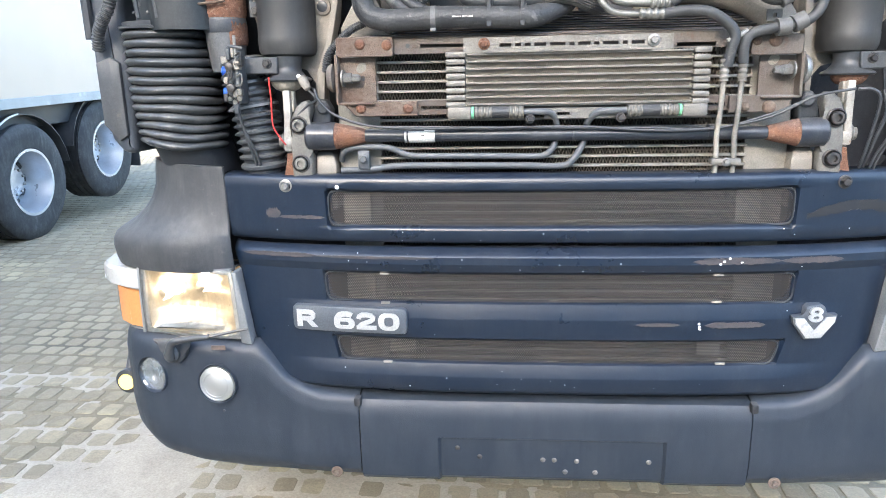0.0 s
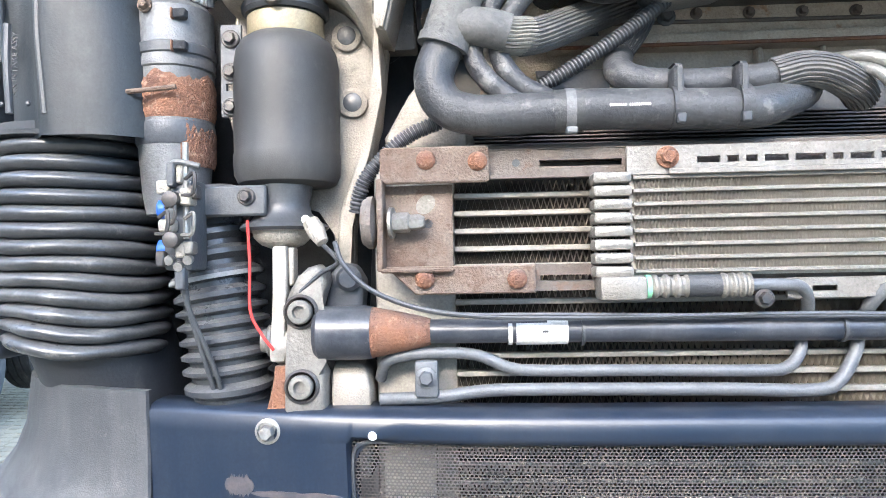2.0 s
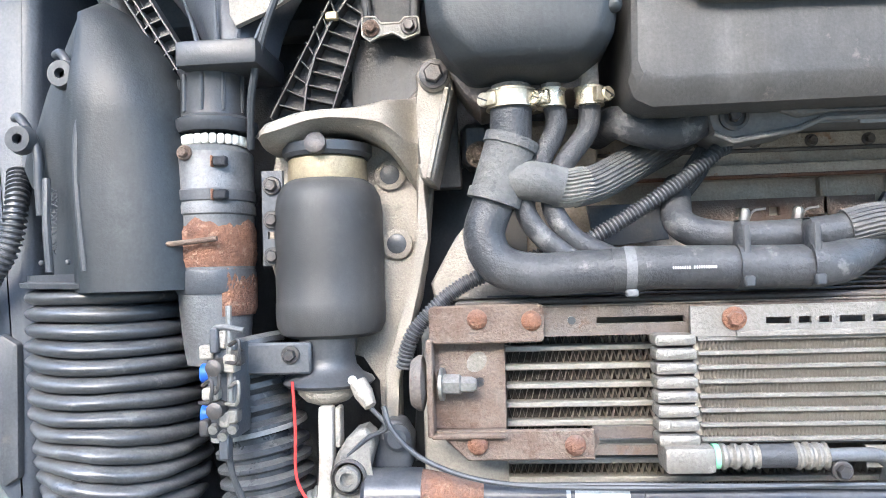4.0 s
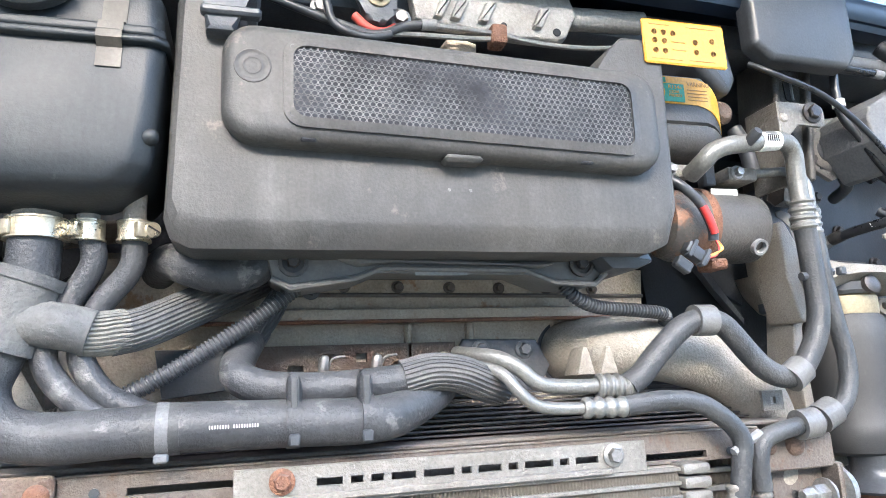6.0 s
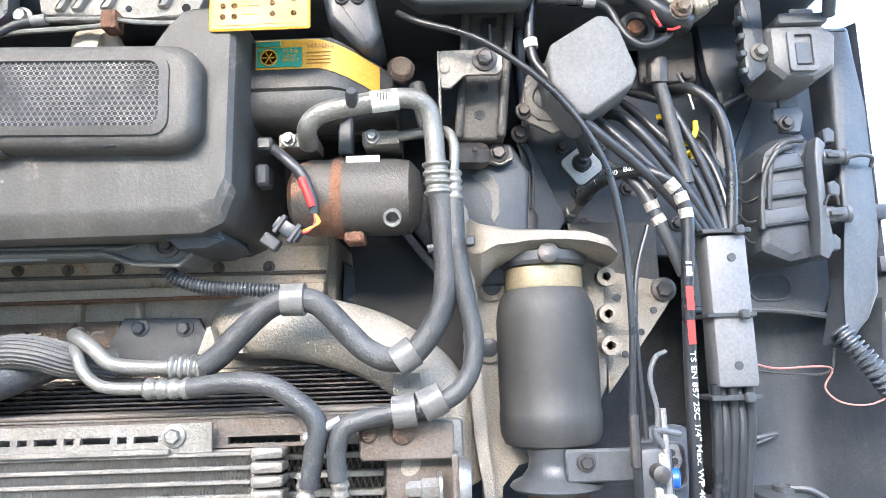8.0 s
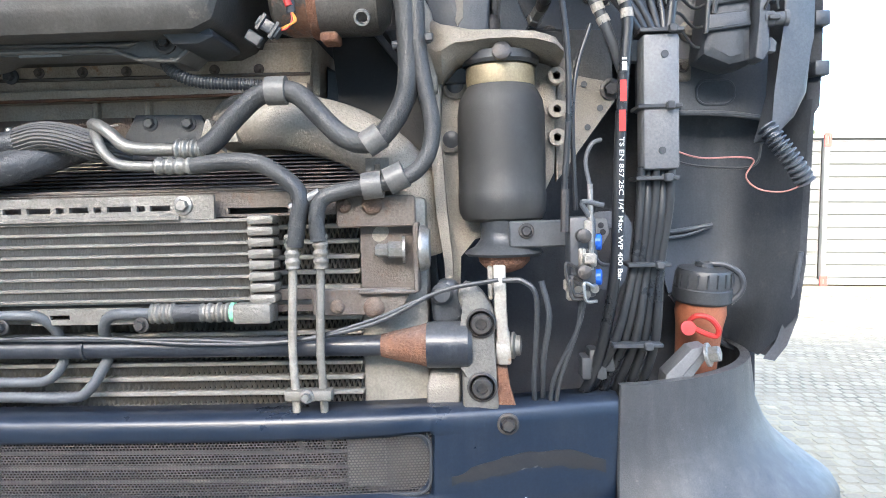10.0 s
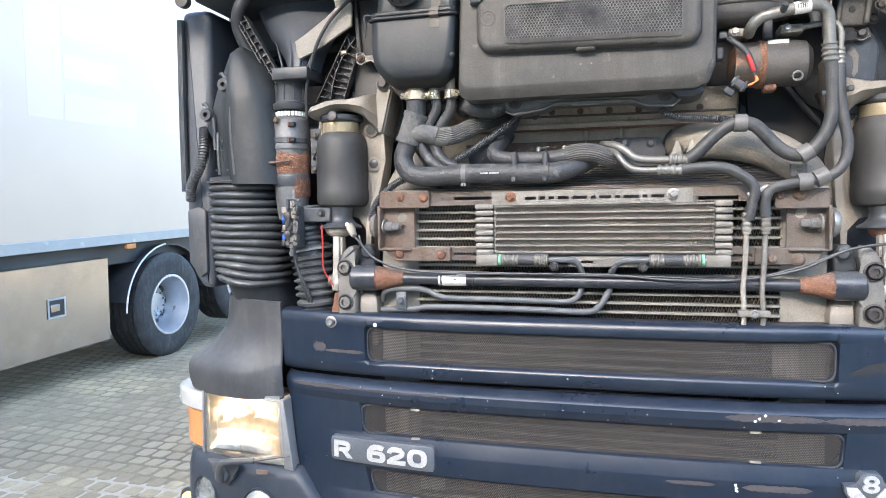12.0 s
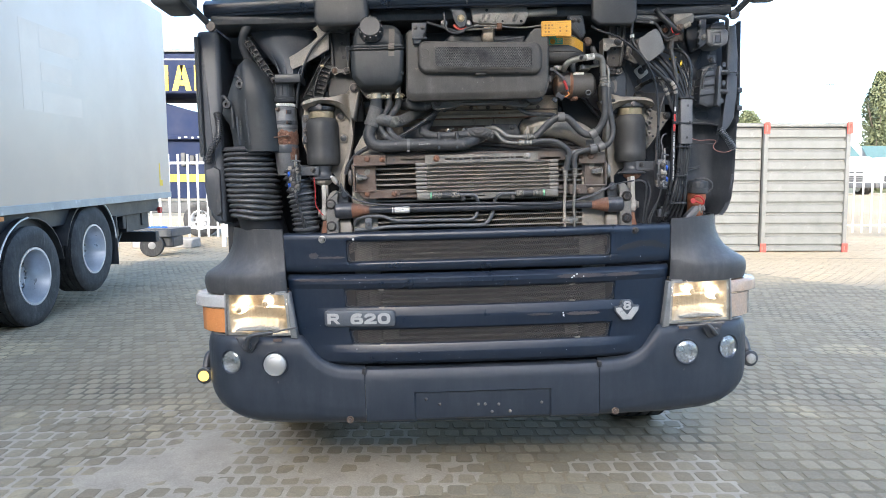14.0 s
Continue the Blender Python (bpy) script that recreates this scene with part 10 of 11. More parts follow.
def right_pocket():
    """Dusty back of the corner: folded web, hinge latch, connector carrier, moulded liner and the thin outer skin."""
    up = part("upper_liner", prism(nbm(), [(0.93, 2.12), (0.93, 1.665), (1.07, 1.66), (1.145, 1.648), (1.165, 1.70), (1.17, 2.12)], 0.35, 0.37, 0.006, 3), LINER, truck, "dusty grey pressed panel behind the loom")
    rim = rounded(1.03, 1.095, 1.675, 1.716, 0.018, 5)
    part("pocket_rim", tube(nbm(), [(x, 0.349, z) for x, z in rim + rim[:1]], 0.0024, 6, 1), LINER, up, "raised rim of a moulded pocket")
    part("pocket_floor", prism(nbm(), rim, 0.3485, 0.352), DKLINER, up)
    part("panel_lip", tube(nbm(), [(0.935, 0.349, 1.664), (1.07, 0.348, 1.659), (1.142, 0.345, 1.648)], 0.005, 8, 4), LINER, up)
    part("panel_boss", lathe(nbm(), [(0.013, 0), (0.013, 0.003), (0.007, 0.006), (0.005, 0.003), (0, 0.003)], (1.043, 0.349, 1.748), (0, -1, 0), 16), PLATEGR, up)
    part("clip_plate", prism(nbm(), rounded(0.99, 1.018, 1.715, 1.752, 0.004, 2), 0.338, 0.349, 0.002, 1), PLATEGR, up)
    part("clip_bolt", hexbolt(nbm(), 1.004, 0.337, 1.738, 0.007), BOLTDK, up)
    part("stay_bolt", hexbolt(nbm(), 1.016, 0.345, 1.80, 0.012), PLATEGR, up)
    web = part("folded_web", prism(nbm(), [(0.962, 2.13), (0.972, 2.03), (0.990, 1.976), (0.998, 1.972), (1.068, 2.010), (1.05, 2.13)], 0.29, 0.31, 0.004, 2), DKLINER, truck, "dark folded web under the hinge")
    part("web_lip", tube(nbm(), [(0.990, 0.287, 1.975), (1.02, 0.284, 1.990), (1.066, 0.276, 2.012)], 0.0045, 8, 4), LINER, web)
    part("web_leg", prism(nbm(), [(0.996, 1.972), (1.06, 2.006), (1.05, 1.94), (1.016, 1.88), (0.98, 1.84)], 0.325, 0.345, 0.004, 2), LINER, web)
    h = part("flap_hinge", prism(nbm(), fillet([(0.988, 2.10), (0.986, 1.985), (0.992, 1.972), (1.006, 1.982), (1.016, 1.99), (1.018, 2.10)], 0.004, 2), 0.188, 0.21, 0.004, 2), LINER, truck, "dusty cast flap hinge with a latch housing")
    for k in range(4):
        part("hinge_tooth", box(nbm(), 0.980, 0.990, 0.186, 0.204, 1.985 + 0.026 * k, 1.995 + 0.026 * k, 0.002), LINER, h)
    part("hinge_bolt", hexbolt(nbm(), 1.007, 0.187, 2.016, 0.009), PLATEGR, h)
    rings = [[(x, y, z) for x, z in fillet([(1.018 + d, 2.052 - d), (1.018 + d, 1.99 + d), (1.036 + d, 1.973 + d), (1.078 - d, 1.971 + d), (1.108 - d, 1.988 + d), (1.114 - d, 2.036 - d), (1.098 - d, 2.052 - d)], 0.008, 3)] for d, y in ((0.0, 0.27), (0.0, 0.186), (0.004, 0.178), (0.012, 0.174))]
    body = part("latch_housing", loft(nbm(), rings), CAPDUCT, h, "grey latch housing", 30)
    part("latch_frame", ring(nbm(), rounded(1.040, 1.080, 1.980, 2.040, 0.006, 3), rounded(1.048, 1.073, 1.986, 2.033, 0.004, 3), 0.169, 0.176, 0.001), CAPDUCT, body)
    part("latch_tongue", prism(nbm(), rounded(1.050, 1.071, 1.990, 2.022, 0.003, 2), 0.171, 0.175, 0.001, 1), LINER, body)
    part("latch_lid", prism(nbm(), rounded(1.030, 1.100, 2.050, 2.066, 0.005, 3), 0.170, 0.23, 0.003, 2), CAPDUCT, body)
    part("lid_tab", prism(nbm(), rounded(1.050, 1.086, 2.064, 2.076, 0.004, 3), 0.178, 0.2, 0.002, 1), LINER, body)
    # connector carrier: faceted dusty dome, thin pale flange, barrel plugs
    rings = [[(x, y, z) for x, z in fillet([(1.004 + d, 1.735 + d), (1.024 + d, 1.893 - d), (1.046 + d, 1.909 - d), (1.093 - d, 1.920 - d), (1.103 - d, 1.905 - d), (1.096 - d, 1.878), (1.083 - d, 1.78), (1.088 - d, 1.724 + d), (1.05, 1.718 + d)], 0.007, 2)] for d, y in ((0.0, 0.31), (0.0, 0.266), (0.006, 0.252), (0.016, 0.246))]
    c = part("connector_carrier", loft(nbm(), rings), DKLINER, truck, "dusty dark connector carrier with barrel plugs", 30)
    part("carrier_flange", prism(nbm(), fillet([(1.094, 1.905), (1.108, 1.890), (1.098, 1.872), (1.094, 1.79), (1.104, 1.742), (1.092, 1.722), (1.080, 1.728), (1.086, 1.78), (1.088, 1.875)], 0.004, 2), 0.225, 0.262, 0.003, 2), LINER, c, "thin blue-grey flange")
    for k in range(3):
        z = 1.868 - 0.040 * k
        part("carrier_web", prism(nbm(), [(1.022 - 0.004 * k, z + 0.012), (1.074, z + 0.016), (1.082, z - 0.008), (1.014 - 0.004 * k, z - 0.016)], 0.238, 0.250, 0.004, 2), DKLINER, c)
    for x, z, m in ((1.100, 1.872, LINER), (1.094, 1.787, LINER)):
        p = part("plug", lathe(nbm(), [(0.010, 0), (0.0125, 0.003), (0.0125, 0.016), (0.0105, 0.018), (0.0105, 0.031), (0.0125, 0.033), (0.0125, 0.038), (0, 0.04)], (x, 0.236, z), (1, -0.12, 0), 16), m, c, "grey barrel plug")
        part("plug_latch", box(nbm(), x + 0.004, x + 0.022, 0.218, 0.226, z - 0.004, z + 0.004, 0.0015), BLACK, p)
    for x, z in ((1.118, 1.906), (1.116, 1.826), (1.108, 1.748)):
        part("carrier_clip", prism(nbm(), fillet([(x - 0.008, z - 0.012), (x + 0.006, z - 0.012), (x + 0.008, z + 0.004), (x, z + 0.012), (x - 0.009, z + 0.008)], 0.003, 2), 0.232, 0.248, 0.002, 1), LINER, c)
    part("side_lead", tube(nbm(), [(1.138, 0.232, 1.87), (1.155, 0.226, 1.872), (1.172, 0.228, 1.868), (1.176, 0.24, 1.858)], 0.0032, 8), LINER, c)
    part("loop_lead", tube(nbm(), [(1.094, 0.224, 1.80), (1.098, 0.218, 1.812), (1.108, 0.218, 1.812), (1.114, 0.224, 1.80)], 0.0022, 6), BLACK, c)
    for k, pts in enumerate(([(1.08, 0.236, 1.90), (1.05, 0.23, 1.895), (1.03, 0.232, 1.87), (1.022, 0.24, 1.80)], [(1.06, 0.236, 1.89), (1.035, 0.228, 1.88), (1.016, 0.236, 1.84), (1.01, 0.24, 1.77)])):
        part("carrier_lead", tube(nbm(), pts, 0.004, 8), BLACK, c)
    part("carrier_tab", prism(nbm(), fillet([(1.048, 1.955), (1.086, 1.957), (1.092, 1.945), (1.086, 1.915), (1.056, 1.917), (1.056, 1.93), (1.048, 1.935)], 0.004, 2), 0.248, 0.256, 0.002, 1), LINER, c)
    part("tab_neck", box(nbm(), 1.062, 1.092, 0.258, 0.264, 1.95, 2.0, 0.002), PIPEGR, c)
    part("tab_bolt", hexbolt(nbm(), 1.064, 0.247, 1.930, 0.008), BOLTDK, c)
    for k in range(4):
        part("carrier_lead", tube(nbm(), [(1.03, 0.262, 1.865 - 0.036 * k), (1.0, 0.262, 1.845 - 0.03 * k), (0.97, 0.24, 1.85 - 0.024 * k), (0.945, 0.2, 1.83 - 0.02 * k), (0.93, 0.165, 1.77)], 0.0024, 8), BLACK, c, "thin black lead")
    # lower liner: a shallow moulded bowl with a cut-off foot
    rows = []
    for z, xi, xo, dy in ((1.67, 0.965, 1.196, 0.0), (1.60, 0.965, 1.194, 0.012), (1.50, 0.967, 1.190, 0.02), (1.42, 0.97, 1.186, 0.02), (1.345, 0.99, 1.180, 0.012), (1.318, 1.012, 1.176, 0.004), (1.305, 1.025, 1.172, 0.012), (1.255, 1.085, 1.150, 0.05), (1.235, 1.118, 1.136, 0.062)):
        rows.append([(xi + (xo - xi) * f, 0.37 + dy + 0.035 * math.sin(math.pi * f) - 0.085 * max(0, f - 0.72) / 0.28, z) for f in (0, 0.1, 0.25, 0.4, 0.55, 0.7, 0.78, 0.86, 0.93, 1.0)])
    low = part("right_arch_liner", sheet(nbm(), rows, 0.006), DKLINER, truck, "smooth dark blue arch liner", 50)
    part("liner_rib", tube(nbm(), [(0.98, 0.385, 1.452), (1.03, 0.405, 1.457), (1.078, 0.41, 1.464)], 0.0045, 8), LINER, low, "moulded rib")
    part("liner_rib", tube(nbm(), [(0.98, 0.385, 1.442), (1.03, 0.405, 1.447), (1.078, 0.41, 1.462)], 0.003, 8), LINER, low, "moulded rib")
    part("liner_foot_lip", tube(nbm(), [(0.992, 0.374, 1.343), (1.03, 0.39, 1.298), (1.09, 0.42, 1.25), (1.122, 0.43, 1.232), (1.142, 0.40, 1.238), (1.172, 0.32, 1.302), (1.186, 0.30, 1.42)], 0.005, 8), LINER, low)
    strip = fillet([(1.134, 2.08), (1.176, 2.08), (1.182, 1.95), (1.178, 1.76), (1.170, 1.675), (1.152, 1.638), (1.124, 1.612), (1.106, 1.598), (1.114, 1.625), (1.128, 1.68), (1.134, 1.80)], 0.008, 3)
    s = part("seal_strip", prism(nbm(), strip, 0.245, 0.30, 0.010, 3), LINER, truck, "broad blue-grey rolled edge of the side fairing", 50)
    part("strip_cable", tube(nbm(), [(1.108, 0.27, 1.598), (1.100, 0.275, 1.565), (1.06, 0.29, 1.562), (1.00, 0.30, 1.570), (0.95, 0.26, 1.584)], 0.0022, 6), BLACK, s)
    rows = []
    for z, xe in ((2.11, 1.222), (1.75, 1.220), (1.66, 1.216), (1.648, 1.208), (1.54, 1.203), (1.40, 1.196), (1.31, 1.184), (1.262, 1.166), (1.236, 1.146)):
        rows.append([(xe - 0.012, 0.312, z), (xe - 0.003, 0.297, z), (xe, 0.31, z), (xe, 0.40, z), (xe - 0.004, 0.56, z)])
    skin = part("side_fairing", sheet(nbm(), rows, 0.005, None, (-0.6, 0.8, 0)), LINER, truck, "thin dark outer skin of the side fairing", 50)
    for z in (1.80, 1.72):
        part("skin_clip", box(nbm(), 1.200, 1.224, 0.285, 0.315, z - 0.012, z + 0.012, 0.003, 2), DKLINER, skin)


def right_corner():
    part("hose_stub", tube(nbm(), [(0.52, 0.19, 1.985), (0.527, 0.18, 1.95), (0.535, 0.18, 1.91)], 0.012, 14), BLACK, truck, "dark hose stub")
    part("orange_connector", lathe(nbm(), [(0.018, 0), (0.02, 0.012), (0.014, 0.02), (0, 0.02)], (0.497, 0.2, 2.01), (0.1, -1, 0.1), 16), RUST, truck, "small orange-brown connector")

    def cable(name, pts, r, m=CABLE, label="", **k):
        return part(name, tube(nbm(), pts, r, 10, **k), m, truck, label)
    cable("bowden_cable", [(0.50, 0.12, 2.06), (0.528, 0.1, 2.036), (0.61, 0.095, 2.004), (0.697, 0.095, 1.933), (0.752, 0.095, 1.846), (0.772, 0.1, 1.756), (0.776, 0.1, 1.647), (0.769, 0.1, 1.542), (0.768, 0.1, 1.49)], 0.0045, label="long black bowden cable")
    part("cable_end", tube(nbm(), [(0.769, 0.1, 1.53), (0.768, 0.1, 1.47)], 0.006, 8, 1), BOLTDK, truck)
    cable("grey_cable", [(0.81, 0.16, 1.485), (0.812, 0.15, 1.53), (0.806, 0.15, 1.57), (0.815, 0.15, 1.595), (0.83, 0.155, 1.602)], 0.0032, CAPDUCT, "grey cable")
    cable("side_cable", [(0.81, 0.12, 1.76), (0.79, 0.115, 1.70), (0.782, 0.11, 1.63), (0.785, 0.11, 1.50)], 0.0035, label="thin black cable")
    h = cable("hydraulic_hose", [(0.758, 0.262, 1.829), (0.764, 0.225, 1.834), (0.776, 0.18, 1.838), (0.795, 0.152, 1.840), (0.815, 0.138, 1.836), (0.840, 0.131, 1.823), (0.859, 0.13, 1.796), (0.864, 0.13, 1.761), (0.858, 0.13, 1.69), (0.853, 0.13, 1.61), (0.849, 0.13, 1.52), (0.845, 0.132, 1.42), (0.835, 0.15, 1.33), (0.82, 0.18, 1.25), (0.80, 0.22, 1.19)], 0.0085, label="black hydraulic hose with white print")
    for word, x, yy, z, turn, wide in (("WP", 0.7625, 0.196, 1.8335, -62, 0.016), ("400", 0.7735, 0.168, 1.836, -54, 0.019), ("Bar", 0.7905, 0.1435, 1.8365, -34, 0.016)):
        lettering("hose_print", word, 0.0068, wide, pose(x, yy - 0.002, z, 0, 0, turn), WHITE, h, 0.0003, 0.008)
    for z0, z1 in ((1.695, 1.707), (1.71, 1.713)):
        part("print_bar", box(nbm(), 0.854, 0.861, 0.1206, 0.1214, z0, z1, 0), WHITE, h)
    for z0, z1 in ((1.652, 1.682), (1.61, 1.64)):
        part("print_bar", box(nbm(), lerp_table([(1.6, 0.849), (1.7, 0.853)], z0), lerp_table([(1.6, 0.858), (1.7, 0.862)], z0), 0.1206, 0.1212, z0, z1, 0), REDP, h, "red printed bar")
    lettering("hose_print", 'TS EN 857 2SC 1/4" Max. WP 400 Bar', 0.007, 0.205, pose(0.8495, 0.1202, 1.602, 0, 91.2, 0), WHITE, h, 0.0003, 0.01)
    for q, d in (((0.848, 0.13, 1.813), (0.007, 0, -0.009)), ((0.8585, 0.13, 1.797), (0.003, 0, -0.009)), ((0.863, 0.13, 1.776), (0.001, 0, -0.009))):
        q, d = Vector(q), Vector(d)
        part("white_mark", tube(nbm(), [q - d * 0.7, q + d * 0.7], 0.0092, 12, 1), FOAM, h, "cream mark on the hose")
    part("white_tape", tube(nbm(), [(0.824, 0.15, 1.797), (0.828, 0.15, 1.786)], 0.0095, 12, 1), FOAM, h, "white tape")
    part("white_tape", tube(nbm(), [(0.831, 0.15, 1.778), (0.836, 0.15, 1.768)], 0.0095, 12, 1), FOAM, h, "white tape")
    part("taped_cable", tube(nbm(), [(0.78, 0.19, 1.86), (0.806, 0.16, 1.83), (0.826, 0.15, 1.79), (0.842, 0.15, 1.75), (0.862, 0.155, 1.70)], 0.0082, 10), BLACK, h)
    for k, pts in enumerate(([(0.78, 0.19, 1.935), (0.803, 0.16, 1.915), (0.845, 0.15, 1.858), (0.893, 0.15, 1.777), (0.906, 0.15, 1.745)], [(0.757, 0.18, 1.925), (0.772, 0.16, 1.908), (0.822, 0.15, 1.851), (0.871, 0.15, 1.794), (0.897, 0.15, 1.748)],
                             [(0.88, 0.2, 1.97), (0.899, 0.16, 1.954), (0.927, 0.15, 1.912), (0.935, 0.15, 1.839), (0.926, 0.15, 1.745)], [(0.81, 0.19, 1.95), (0.84, 0.16, 1.90), (0.89, 0.155, 1.83), (0.915, 0.15, 1.745)],
                             [(0.82, 0.2, 1.97), (0.86, 0.17, 1.94), (0.885, 0.16, 1.89), (0.915, 0.155, 1.80), (0.921, 0.15, 1.745)], [(0.87, 0.22, 1.93), (0.905, 0.18, 1.88), (0.925, 0.165, 1.82), (0.93, 0.15, 1.745)])):
        cable("loom_cable", pts, 0.0075 if k < 3 else 0.006, label="thick black cable in the loom")
    cable("battery_cable", [(0.686, 0.14, 2.10), (0.678, 0.14, 2.055), (0.677, 0.138, 2.018), (0.682, 0.136, 1.99), (0.70, 0.13, 1.961), (0.73, 0.125, 1.912), (0.802, 0.13, 1.846), (0.851, 0.14, 1.797), (0.885, 0.15, 1.755)], 0.007, label="black cable with white tie")
    part("white_tie", tube(nbm(), [(0.677, 0.138, 2.024), (0.678, 0.138, 2.012)], 0.0095, 12, 1), WHITE, truck, "white cable tie")
    for pts in ([(0.858, 0.2, 1.930), (0.872, 0.196, 1.931), (0.888, 0.2, 1.936)], [(0.912, 0.2, 1.922), (0.911, 0.198, 1.908), (0.905, 0.2, 1.895)], [(0.893, 0.2, 1.889), (0.900, 0.198, 1.890), (0.908, 0.2, 1.886)], [(0.897, 0.2, 1.878), (0.902, 0.199, 1.874), (0.903, 0.2, 1.868)]):
        part("yellow_tube", tube(nbm(), pts, 0.0042, 8), YELLOWP, truck, "short yellow cable sleeve")
    for k in range(5):
        cable("plug_lead", [(0.885 + 0.012 * (k % 3), 0.24, 1.925 - 0.014 * k), (0.92 + 0.006 * k, 0.2, 1.905 - 0.014 * k), (0.936 + 0.002 * k, 0.2, 1.85 - 0.016 * k), (0.932, 0.17, 1.78)], 0.0026, label="thin black lead")
    part("grimy_plate", prism(nbm(), rounded(0.872, 0.962, 2.024, 2.11, 0.004, 2), 0.305, 0.315, 0.002, 1), UPRIGHT, truck, "grimy brown plate under the valves")
    for x, z in ((0.884, 2.03), (0.945, 2.034)):
        cable("plate_stud", [(x, 0.305, z), (x, 0.297, z)], 0.008, BOLTDK, n=1)
    d = part("cable_duct", box(nbm(), 0.886, 0.938, 0.132, 0.175, 1.555, 1.748, 0.006, 2), CAPDUCT, truck, "grey plastic cable duct")
    for z in (1.718, 1.582):
        part("duct_hole", lathe(nbm(), [(0.0055, 0), (0.0055, 0.0012), (0, 0.0012)], (0.916 if z > 1.6 else 0.912, 0.1315, z), (0, -1, 0), 12), BLACK, d)
    for z in (1.752, 1.645, 1.543, 1.418, 1.30):
        c = lerp_table([(1.2, 0.872), (1.3, 0.876), (1.418, 0.893), (1.55, 0.906), (1.75, 0.912)], z)
        hw = 0.031 if z > 1.3 else 0.036
        part("loom_tie", box(nbm(), c - hw, c + hw, 0.128, 0.178 if z > 1.4 else 0.19, z - 0.003, z + 0.003, 0.001), BLACK, d, "black cable tie")
        part("tie_head", box(nbm(), c + 0.008, c + 0.02, 0.12, 0.13, z - 0.006, z + 0.006, 0.002), BLACK, d)
    for k in range(5):
        o = 0.0095 * (k - 2)
        cable("loom_cable", [(0.908 + o * 1.1, 0.148 + 0.008 * (k % 2), 1.56), (0.905 + o * 1.1, 0.148, 1.50), (0.895 + o, 0.15, 1.418), (0.878 + o * 1.5, 0.15 + 0.006 * (k % 2), 1.31), (0.862 + o * 2.0, 0.2, 1.23), (0.852 + o * 2.2, 0.24, 1.17)], 0.0068, label="black cable in the loom")
    part("hinge_rod", tube(nbm(), [(0.93, 0.14, 2.088), (1.0, 0.13, 2.090), (1.05, 0.13, 2.088), (1.085, 0.14, 2.078), (1.098, 0.165, 2.058)], 0.009, 12), LINER, truck, "dusty bent hinge rod")
    v = part("valve_block", prism(nbm(), fillet([(0.845, 2.10), (0.842, 2.06), (0.86, 2.045), (0.905, 2.048), (0.93, 2.065), (0.93, 2.10)], 0.006, 3), 0.10, 0.16, 0.006, 2), FORGED, truck, "grimy cast valve cluster with pipes")
    part("valve_bolt", hexbolt(nbm(), 0.870, 0.098, 2.042, 0.0095), RUST, v)
    part("valve_boss", lathe(nbm(), [(0.014, -0.01), (0.015, 0.002), (0.012, 0.004)], (0.870, 0.104, 2.042), (0, -1, 0), 20), FORGED, v)
    part("valve_union", lathe(nbm(), [(0.009, 0), (0.012, 0.004), (0.012, 0.016), (0.009, 0.018), (0.011, 0.02), (0.011, 0.03), (0, 0.032)], (0.888, 0.11, 2.047), (0.9, -0.2, 0.35), 8), CASTIN, v)
    part("thick_hose", tube(nbm(), [(0.785, 0.14, 2.125), (0.798, 0.125, 2.098), (0.828, 0.117, 2.064), (0.856, 0.115, 2.038), (0.886, 0.118, 2.029)], 0.0135, 14), CABLE, v, "thick black hose")
    part("cross_pipe", tube(nbm(), [(0.70, 0.15, 2.094), (0.762, 0.148, 2.091), (0.81, 0.15, 2.092)], 0.0145, 14), PIPEGR, v, "grey cross pipe")
    part("round_port", lathe(nbm(), [(0.026, -0.012), (0.026, 0.0), (0.022, 0.003), (0.016, 0.003), (0.014, -0.002), (0, -0.002)], (0.828, 0.16, 2.044), (0.1, -1, 0), 24), SOOT, v)
    part("port_core", lathe(nbm(), [(0.011, 0), (0.010, 0.006), (0, 0.007)], (0.825, 0.157, 2.044), (0.1, -1, 0), 16), RUSTB, v)
    for pts in ([(0.834, 0.105, 2.042), (0.836, 0.1, 2.028), (0.842, 0.101, 2.018)], [(0.849, 0.1, 2.013), (0.857, 0.099, 2.0125), (0.866, 0.1, 2.016)]):
        part("red_mark", tube(nbm(), pts, 0.0022, 8), REDP, v, "thin red line")
    cable("valve_hose", [(0.69, 0.132, 2.078), (0.72, 0.13, 2.074), (0.764, 0.13, 2.070), (0.783, 0.13, 2.060), (0.795, 0.128, 2.034), (0.807, 0.126, 2.014), (0.826, 0.125, 2.003), (0.850, 0.126, 2.011), (0.864, 0.13, 2.024)], 0.0058, label="black hose")
    part("hose_sleeve", tube(nbm(), [(0.750, 0.13, 2.072), (0.766, 0.13, 2.0695)], 0.0075, 12, 1), CAPGREY, v, "pale sleeve")
    part("stay_wire", tube(nbm(), [(0.893, 0.2, 1.995), (0.905, 0.2, 1.97), (0.912, 0.2, 1.94)], 0.002, 6), STEEL, v)
    part("grey_hose", tube(nbm(), [(0.85, 0.16, 1.975), (0.858, 0.155, 1.93), (0.865, 0.15, 1.88), (0.875, 0.15, 1.82)], 0.0095, 12), HOSE, truck, "grey hose")
    part("grey_hose_nut", lathe(nbm(), [(0.015, 0), (0.015, 0.03), (0.012, 0.034)], (0.85, 0.16, 1.965), (0, -0.2, 1), 8), BOLTDK, truck)
    oval = rounded(0.846, 0.892, 1.405, 1.470, 0.016, 4)
